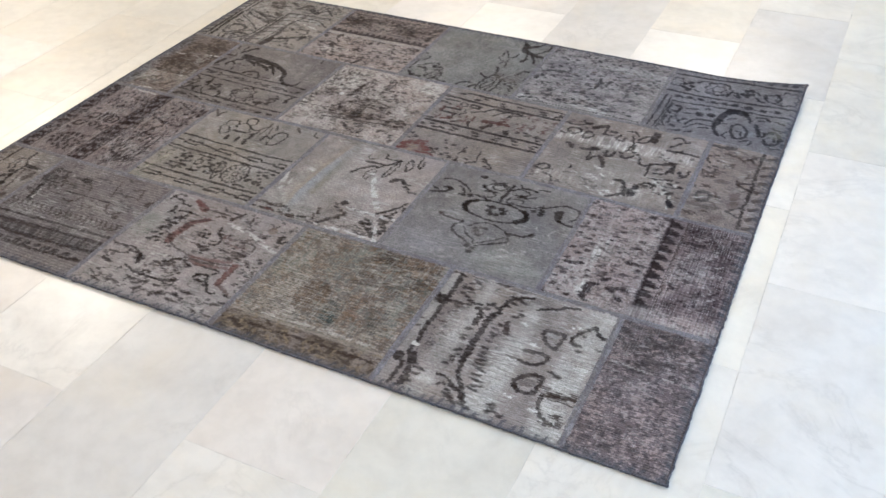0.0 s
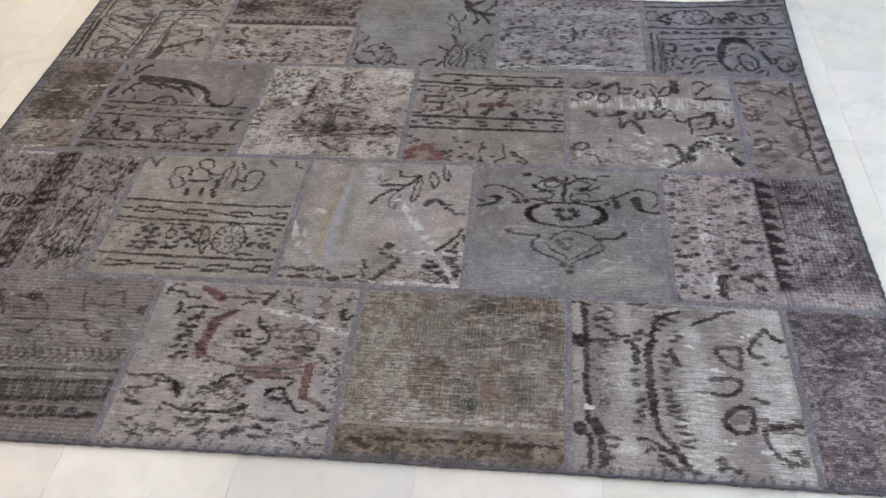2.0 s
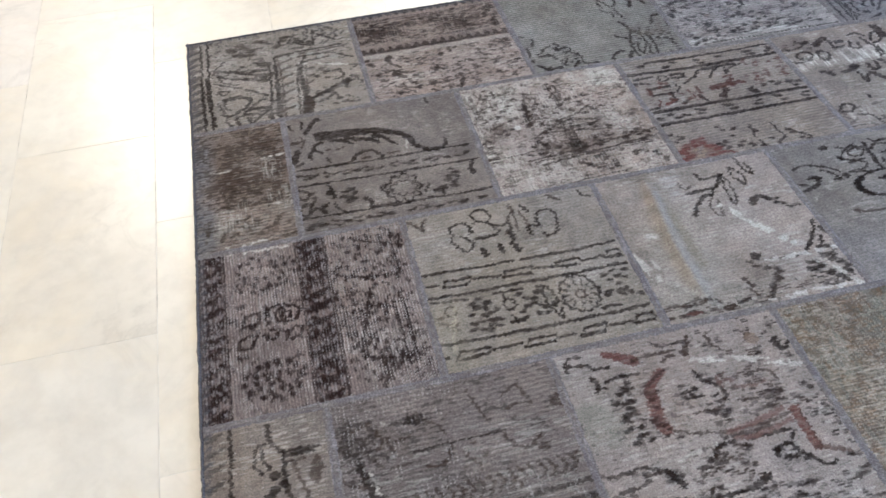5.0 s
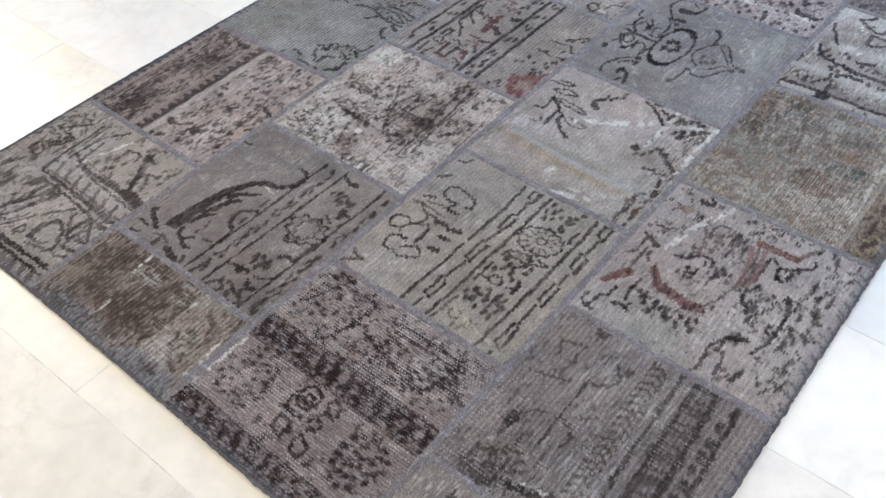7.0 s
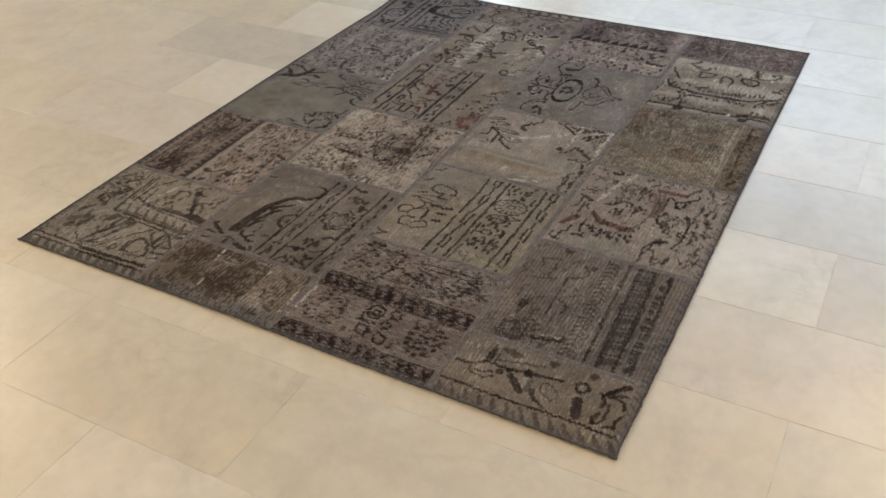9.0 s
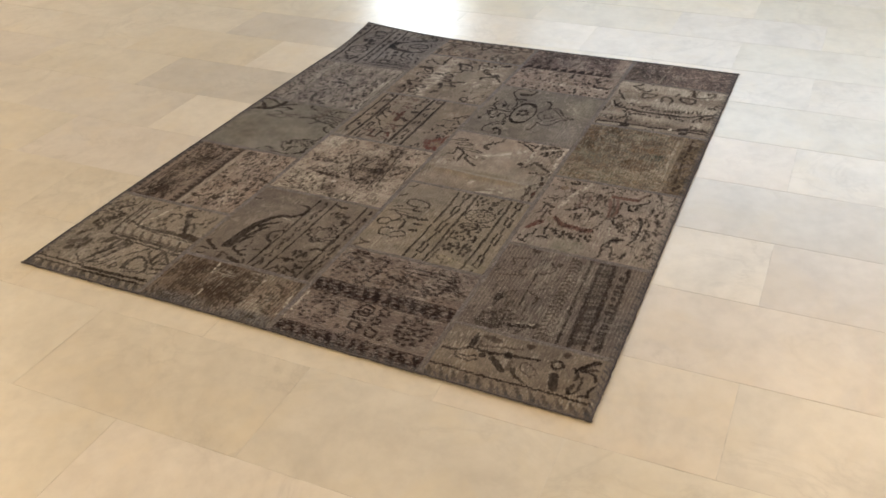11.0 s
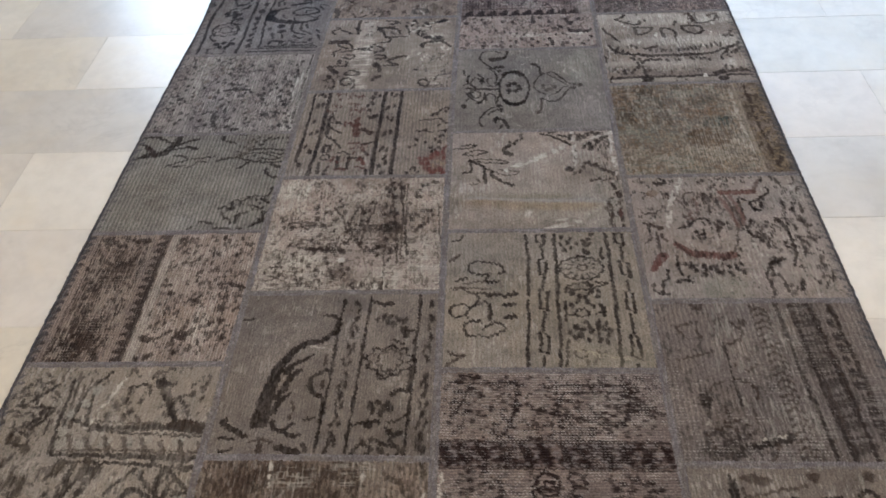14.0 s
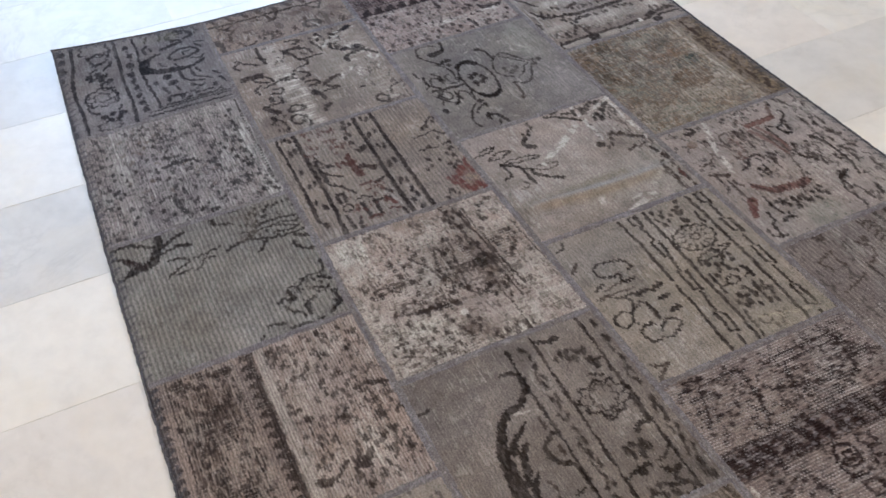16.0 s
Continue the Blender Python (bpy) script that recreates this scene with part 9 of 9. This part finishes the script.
def scroll_corner(p):
    """Blue-grey corner piece: ruled border of buds that turns, and bold leaf scrolls with roses inside."""
    p.threads(p.area(0, 1, 0, 1), (0.24, 0.25, 0.26), 0.16, a=0.5)
    ink = (0.012, 0.011, 0.014)
    p.stroke([(-0.021, 0.912), (0.188, 0.914), (0.52, 0.934), (0.759, 0.903), (0.978, 0.887)], 0.0085, ink)
    p.stroke([(0.032, 0.627), (0.219, 0.613), (0.499, 0.622), (0.734, 0.615), (0.989, 0.615)], 0.0085, ink)
    p.stroke([(0.11, 0.469), (0.213, 0.467), (0.491, 0.496), (0.685, 0.49), (0.837, 0.478), (0.96, 0.494)], 0.0065, ink)
    p.marks([(0.043, 0.994), (0.128, 0.999), (0.217, 1.003), (0.306, 1.017), (0.41, 1.01), (0.505, 1.013), (0.583, 1.023), (0.662, 0.986), (0.753, 0.971), (0.844, 0.963), (0.922, 0.955)], 0.020, 0.014, ink, 0.8)
    p.marks([(0.128, 0.55), (0.216, 0.556), (0.305, 0.561), (0.4, 0.558), (0.48, 0.567), (0.558, 0.564), (0.659, 0.552), (0.766, 0.538), (0.867, 0.549)], 0.018, 0.014, ink, 0.8)
    p.marks([(0.172, 0.537), (0.26, 0.542), (0.352, 0.548), (0.44, 0.559), (0.519, 0.558), (0.608, 0.554), (0.712, 0.541), (0.816, 0.543)], 0.010, 0.006, ink, 0.7)
    p.ring((0.068, 0.779), 0.018, 0.026, 0.006, ink, 0.7, petals=6)
    p.marks([(0.134, 0.766), (0.168, 0.802), (0.191, 0.744), (0.157, 0.7), (0.124, 0.715), (0.172, 0.684)], 0.016, 0.016, ink, 0.9)
    p.marks([(0.596, 0.809), (0.633, 0.821), (0.612, 0.758), (0.644, 0.763), (0.584, 0.753), (0.617, 0.726)], 0.016, 0.016, ink, 0.88)
    p.ring((0.389, 0.779), 0.036, 0.034, 0.006, ink, 0.75, petals=8)
    p.ring((0.389, 0.779), 0.018, 0.018, 0.005, ink, 0.6, petals=6)
    p.ring((0.807, 0.737), 0.020, 0.024, 0.007, ink, 0.8, petals=5)
    p.ring((0.905, 0.751), 0.030, 0.036, 0.006, ink, 0.7, petals=7)
    for a, w in (([(0.218, 0.822), (0.261, 0.867), (0.312, 0.878)], 0.007), ([(0.302, 0.852), (0.378, 0.881), (0.458, 0.861)], 0.006), ([(0.464, 0.687), (0.492, 0.751), (0.525, 0.766)], 0.006), ([(0.518, 0.717), (0.555, 0.691), (0.54, 0.756)], 0.009), ([(0.68, 0.72), (0.712, 0.677), (0.746, 0.667)], 0.008), ([(0.671, 0.808), (0.696, 0.773)], 0.008),
                 ([(0.733, 0.785), (0.751, 0.72)], 0.007), ([(0.206, 0.703), (0.254, 0.681)], 0.006), ([(0.303, 0.692), (0.367, 0.679), (0.44, 0.696)], 0.006), ([(0.824, 0.668), (0.876, 0.65)], 0.007), ([(0.043, 0.546), (0.042, 0.292), (0.028, -0.006)], 0.005), ([(0.083, 0.532), (0.089, 0.28), (0.07, -0.004)], 0.005),
                 ([(0.109, 0.453), (0.107, 0.22), (0.093, -0.002)], 0.004), ([(0.124, 0.414), (0.113, 0.312), (0.139, 0.267)], 0.008), ([(0.155, 0.4), (0.198, 0.379), (0.187, 0.285)], 0.008), ([(0.229, 0.381), (0.289, 0.4)], 0.006), ([(0.227, 0.318), (0.289, 0.322)], 0.006), ([(0.277, 0.148), (0.32, 0.233), (0.383, 0.267), (0.476, 0.266)], 0.0075),
                 ([(0.286, 0.097), (0.34, 0.174), (0.395, 0.2), (0.475, 0.199)], 0.0075), ([(0.383, 0.14), (0.442, 0.167)], 0.007), ([(0.302, 0.04), (0.349, 0.072)], 0.007), ([(0.127, 0.236), (0.116, 0.13), (0.141, 0.073)], 0.005), ([(0.165, 0.223), (0.157, 0.118)], 0.005), ([(0.196, 0.018), (0.261, 0.044)], 0.007),
                 ([(0.224, 0.167), (0.249, 0.213), (0.281, 0.23)], 0.006), ([(0.474, 0.244), (0.488, 0.17), (0.511, 0.121), (0.535, 0.094)], 0.010), ([(0.55, 0.337), (0.575, 0.367), (0.606, 0.374)], 0.006), ([(0.506, 0.261), (0.56, 0.278)], 0.006), ([(0.596, 0.25), (0.638, 0.301), (0.688, 0.266), (0.72, 0.196), (0.702, 0.126), (0.652, 0.102), (0.618, 0.15), (0.602, 0.221)], 0.0085),
                 ([(0.638, 0.2), (0.675, 0.202), (0.678, 0.152)], 0.006), ([(0.582, 0.162), (0.562, 0.103), (0.59, 0.077)], 0.006), ([(0.762, 0.33), (0.782, 0.26), (0.805, 0.191)], 0.011), ([(0.831, 0.186), (0.86, 0.255), (0.91, 0.271), (0.944, 0.205), (0.923, 0.116), (0.873, 0.099), (0.841, 0.145)], 0.0085), ([(0.868, 0.187), (0.904, 0.209), (0.913, 0.155)], 0.006),
                 ([(0.749, 0.437), (0.795, 0.443), (0.838, 0.415)], 0.009), ([(0.768, 0.394), (0.807, 0.4)], 0.006), ([(0.88, 0.415), (0.946, 0.396)], 0.006), ([(0.875, 0.324), (0.94, 0.3)], 0.006), ([(0.693, 0.07), (0.74, 0.1)], 0.007), ([(0.757, 0.046), (0.77, 0.101)], 0.006)):
        p.stroke(a, w, ink, 0.82)
    p.taper([(0.485, 0.244), (0.501, 0.351), (0.533, 0.427), (0.575, 0.472)], 0.018, 0.024, ink)
    p.taper([(0.552, 0.472), (0.606, 0.471), (0.659, 0.454)], 0.026, 0.022, ink)
    p.taper([(0.659, 0.454), (0.693, 0.409), (0.714, 0.344)], 0.014, 0.006, ink)
    for at in ((0.344, 0.334), (0.427, 0.355)):
        p.dot(at, 0.013, ink, 0.9)
    p.marks([(0.309, 0.401), (0.389, 0.438), (0.176, 0.315), (0.202, 0.091), (0.836, 0.241), (0.517, 0.306), (0.996, 0.365), (0.997, 0.276), (0.957, 0.192), (0.986, 0.12)], 0.016, 0.012, ink, 0.75)
    p.stain(p.area(0.859, 0.972, 0.189, 0.466, 0.03), (0.150, 0.142, 0.112), 0.4, 20)
    p.combs(0.087, 0.28, 0.02, 0.442, 16, 0.012, 0.0036, ink, 0.6)
    p.combs(0.77, 0.976, 0.052, 0.327, 14, 0.012, 0.0036, ink, 0.6)


PIECES = [
    # columns, index, row, base, drawing, label
    (ODD, 0, 0, (0.130, 0.128, 0.116), sprig_strip, "narrow taupe carpet piece with leafy stem and ring"),
    (ODD, 1, 0, (0.107, 0.107, 0.105), bird_border, "grey carpet piece with fringe and block border"),
    (ODD, 2, 0, (0.178, 0.177, 0.168), antlers, "worn pale carpet piece with red-brown antler bands"),
    (ODD, 3, 0, (0.186, 0.176, 0.158), moss, "brown and green mottled carpet piece with bare ribs"),
    (ODD, 4, 0, (0.156, 0.152, 0.142), arcs, "grey carpet piece with bowed lines and white scuffs"),
    (ODD, 5, 0, (0.178, 0.162, 0.160), dusk, "narrow dark mauve speckled carpet piece"),
    (EVEN, 0, 1, (0.118, 0.109, 0.105), dark_bands, "mauve ribbed carpet piece with two dark bands"),
    (EVEN, 1, 1, (0.168, 0.172, 0.155), clouds, "olive-beige carpet piece with clouds and chain lines"),
    (EVEN, 2, 1, (0.190, 0.188, 0.174), creased, "pale creased carpet piece with leaf spray and scuffs"),
    (EVEN, 3, 1, (0.134, 0.142, 0.140), medallion, "grey carpet piece with black oval medallion and scrolls"),
    (EVEN, 4, 1, (0.170, 0.155, 0.150), spotted, "carpet piece half spotted beige and half dark plum"),
    (ODD3, 0, 2, (0.150, 0.133, 0.118), umber, "narrow umber brown streaky carpet piece"),
    (ODD3, 1, 2, (0.127, 0.127, 0.118), great_leaf, "grey carpet piece with long dark feathered leaf"),
    (ODD3, 2, 2, (0.190, 0.178, 0.164), ghost, "very worn beige carpet piece with brown flecks"),
    (ODD3, 3, 2, (0.154, 0.153, 0.142), horses, "beige carpet piece with ruled figures and red flower"),
    (ODD3, 4, 2, (0.150, 0.145, 0.134), streaked, "grey carpet piece with white streak and dark blossoms"),
    (ODD3, 5, 2, (0.150, 0.140, 0.128), ypsilons, "narrow taupe carpet piece with forked marks and border line"),
    (EVEN4, 0, 3, (0.172, 0.174, 0.155), corner, "pale corner carpet piece with turned ruled lines"),
    (EVEN4, 1, 3, (0.172, 0.157, 0.144), russet, "carpet piece half dark russet and half flecked beige"),
    (EVEN4, 2, 3, (0.134, 0.146, 0.139), birds, "grey-green carpet piece with dark sprig and rayed flower"),
    (EVEN4, 3, 3, (0.145, 0.148, 0.150), dim_rows, "cool grey worn carpet piece with flecked rows"),
    (EVEN4, 4, 3, (0.125, 0.134, 0.142), scroll_corner, "blue-grey corner carpet piece with leaf scrolls"),
]
THREAD = np.array((0.148, 0.138, 0.152))


def seam(parent, a, b, seed):
    """A flat zigzag seam of mauve-grey thread between two pieces."""
    along, across = 0.0016, 9
    length = math.hypot(b[0] - a[0], b[1] - a[1])
    n = round(length / along) + 1
    s, q = np.meshgrid(np.linspace(0, length, n), np.linspace(-1, 1, across))
    q = q * (0.50 + 0.40 * vnoise(s * 60, s * 0, seed) + 1.25 * vnoise(s * 330, np.sign(q) * 3, seed + 1) ** 2.4)
    dx, dy = (b[0] - a[0]) / length, (b[1] - a[1]) / length
    off = q * SEAM / 2
    X, Y, Z = settle(a[0] + dx * s - dy * off, a[1] + dy * s + dx * off)
    stitch = 0.5 + 0.5 * np.sin(2 * math.pi * (s + 0.35 * off * np.where(off > 0, 1, -1)) / 0.0050)
    Z = Z + 0.0052 + 0.0011 * (1 - q ** 2) + 0.0006 * stitch
    tone = (0.80 + 0.30 * stitch) * (0.55 + 0.9 * fbm(s * 25, q * 2, seed + 2, 4))
    dye = THREAD * tone[..., None]
    # where the seam is worn the brown-grey of the pieces shows through
    worn = (0.72 * step(0.38, 0.62, fbm(s * 18, q * 2.5, seed + 7, 3)))[..., None]
    dye = dye * (1 - worn) + np.array((0.142, 0.127, 0.120)) * (0.75 + 0.5 * vnoise(s * 300, q * 3, seed + 8))[..., None] * worn
    pale = step(0.66, 0.8, vnoise(s * 220, q * 2, seed + 5))[..., None] * 0.22
    dye = dye * (1 - pale) + np.array((0.36, 0.35, 0.37)) * pale
    return grid_object("seam", X, Y, Z, dye, np.zeros(dye.shape), WOOL, parent)


def binding(parent, a, b, seed):
    """The rug's edge, overcast with dark slate yarn."""
    along, around = 0.0022, 11
    length = math.hypot(b[0] - a[0], b[1] - a[1])
    n = round(length / along) + 1
    s, t = np.meshgrid(np.linspace(-0.004, length + 0.004, n), np.linspace(-0.2 * math.pi, 1.2 * math.pi, around))
    dx, dy = (b[0] - a[0]) / length, (b[1] - a[1]) / length
    wrap = np.sin(2 * math.pi * (s + 0.002 * np.cos(t)) / 0.0062)
    r = 0.0025 * (1 + 0.05 * wrap + 0.25 * (vnoise(s * 90, t * 2, seed) - 0.5))
    fray = 0.0016 * (vnoise(s * 25, s * 0, seed + 4) - 0.5) + 0.0024 * (vnoise(s * 160, s * 0, seed + 6) - 0.5)
    off = r * np.cos(t) * 1.05 - 0.0008 + fray
    X, Y, Z = settle(a[0] + dx * s + dy * off, a[1] + dy * s - dx * off)
    Z = Z + 0.0042 + r * np.sin(t)
    Z = np.maximum(Z, 0.0004)
    dye = np.array((0.098, 0.094, 0.106)) * ((0.85 + 0.22 * wrap) * (0.6 + 0.8 * fbm(s * 70, t, seed + 1, 3)))[..., None]
    return grid_object("binding", X, Y, Z, dye, np.zeros(dye.shape), WOOL, parent, "dark slate overcast edge")


def edge_stitches(p):
    """Dark hooked stitches that run in from the rug's outer edges."""
    rng = np.random.RandomState(p.seed + 77)
    pitch, reach = 0.024, 0.017
    sides = []
    if p.y0 == 0:
        sides.append((lambda s, d: (s / p.w, d / p.h), p.w))
    if p.y1 == RUG_H:
        sides.append((lambda s, d: (s / p.w, 1 - d / p.h), p.w))
    if p.x0 == 0:
        sides.append((lambda s, d: (d / p.w, s / p.h), p.h))
    if p.x1 == RUG_W:
        sides.append((lambda s, d: (1 - d / p.w, s / p.h), p.h))
    for place, length in sides:
        for k in range(int(length / pitch)):
            s = (k + rng.uniform(0.2, 0.8)) * pitch
            p.taper([place(s, 0.004), place(s + 0.003, reach * 0.6), place(s + 0.007, reach * rng.uniform(0.7, 1.2))], 0.007, 0.004, (0.045, 0.046, 0.056), 0.6)
    edge = np.zeros(p.u.shape)
    for on, d in ((p.y0 == 0, p.v), (p.y1 == RUG_H, p.h - p.v), (p.x0 == 0, p.u), (p.x1 == RUG_W, p.w - p.u)):
        if on:
            edge = np.maximum(edge, 1 - step(0.005, 0.024, d))
    k = (edge * 0.36)[..., None]
    p.col = p.col * (1 - k) + np.array((0.098, 0.096, 0.108)) * k


def rug():
    base = tagged(new("rug"), "overdyed grey patchwork rug of old carpet pieces", "rug")
    xs, ys = np.meshgrid(np.linspace(0.002, RUG_W - 0.002, 81), np.linspace(0.002, RUG_H - 0.002, 65))
    X, Y, Z = settle(xs, ys)
    flat = np.ones(xs.shape + (3,)) * np.array((0.10, 0.10, 0.11))
    back = grid_object("backing", X, Y, Z + 0.0026, flat, flat * 0, WOOL, base, "grey cloth backing")
    solid = back.modifiers.new("thickness", "SOLIDIFY")
    solid.thickness, solid.offset = 0.0021, -1
    for k, (cols, i, row, colour, draw, label) in enumerate(PIECES):
        p = Patch(cols[i], cols[i + 1], ROWS[row], ROWS[row + 1], colour, 100 + 7 * k, comb="y" if draw is dark_bands else "x")
        draw(p)
        edge_stitches(p)
        p.lay(base, label)
    n = 0
    for row, cols in enumerate((ODD, EVEN, ODD3, EVEN4)):
        for x in cols[1:-1]:
            n += 1
            seam(base, (x, ROWS[row] + 0.006), (x, ROWS[row + 1] - 0.006), 300 + n)
    for y in ROWS[1:-1]:
        n += 1
        seam(base, (0.004, y), (RUG_W - 0.004, y), 300 + n)
    for k, (a, b) in enumerate((((0, 0), (RUG_W, 0)), ((RUG_W, 0), (RUG_W, RUG_H)), ((RUG_W, RUG_H), (0, RUG_H)), ((0, RUG_H), (0, 0)))):
        binding(base, a, b, 400 + k)
    return base


FLOOR = room()
rug()


# ---------------------------------------------------------------- marble tiles, last
TILE_W, TILE_L, JOINT = 0.302, 0.604, 0.0015
TILE_X0, TILE_Y0 = -0.358, 0.034
PALE, ASH, SAND, ROSE, CREAM = (1.08, 1.08, 1.07), (0.87, 0.875, 0.885), (0.99, 0.97, 0.91), (1.0, 0.97, 0.95), (1.03, 1.01, 0.95)
# tiles whose tone stands out, by row and by place in the row
TONES = {(4, 2): PALE, (5, 2): ASH, (7, 2): ASH, (4, -1): ASH, (3, 3): SAND, (3, 4): ASH, (2, 2): SAND, (2, 3): SAND,
         (5, -1): ROSE, (3, -1): PALE, (6, 3): SAND, (6, 2): PALE, (1, -1): (1.03, 1.0, 0.95), (1, 0): CREAM, (1, 1): CREAM, (1, 2): CREAM, (0, 1): SAND, (2, -1): ROSE}


def tile_mesh(l0, l1, w):
    """A slab with eased edges, its top at the floor's level."""
    bm = bmesh.new()
    e, d = 0.0006, 0.009
    rings = []
    for z, k in ((-d, 0.0), (-e * 0.35, 0.0), (0.0, e)):
        rings.append([bm.verts.new((x, y, z)) for x, y in ((k, l0 + k), (w - k, l0 + k), (w - k, l1 - k), (k, l1 - k))])
    for lo, hi in zip(rings[:-1], rings[1:]):
        for i in range(4):
            bm.faces.new((lo[i], lo[(i + 1) % 4], hi[(i + 1) % 4], hi[i]))
    bm.faces.new(rings[-1])
    me = bpy.data.meshes.new("tile")
    bm.to_mesh(me)
    bm.free()
    me.materials.append(MARBLE)
    return me


def tiles(floor):
    rng = random.Random(11)
    whole = tile_mesh(JOINT / 2, TILE_L - JOINT / 2, TILE_W - JOINT)
    rest = bmesh.new()
    for k in range(math.floor((ROOM_X0 - TILE_X0) / TILE_W), math.ceil((ROOM_X1 - TILE_X0) / TILE_W)):
        x = TILE_X0 + k * TILE_W
        y_off = TILE_Y0 + (TILE_L / 2 if k % 2 else 0.0)
        for j in range(math.floor((ROOM_Y0 - y_off) / TILE_L), math.ceil((ROOM_Y1 - y_off) / TILE_L)):
            y = y_off + j * TILE_L
            g = rng.gauss(0, 0.038)
            c = TONES.get((k, j), (1 + g, 1 + g + rng.uniform(-0.01, 0.004), 1 + g + rng.uniform(-0.065, 0.012)))
            x_end, y_lo, y_hi = min(x + TILE_W, ROOM_X1), max(y, ROOM_Y0), min(y + TILE_L, ROOM_Y1)
            if -2.4 < x < 4.4 and -1.9 < y < 4.0:
                ob = new("tile", whole)
                ob.parent = floor
                ob.location = (x + JOINT / 2, y, 0.0)
                ob.color = (*c, 1)
                ob.rotation_euler = (rng.uniform(-1, 1) * 0.0004, rng.uniform(-1, 1) * 0.0007, 0)
            elif y_hi - y_lo > 0.01:
                box(rest, max(x, ROOM_X0) + JOINT / 2, x_end - JOINT / 2, y_lo + JOINT / 2, y_hi - JOINT / 2, -0.009, 0.0)
    tagged(part("tiles", rest, MARBLE, floor), kind="stuff")


tiles(FLOOR)
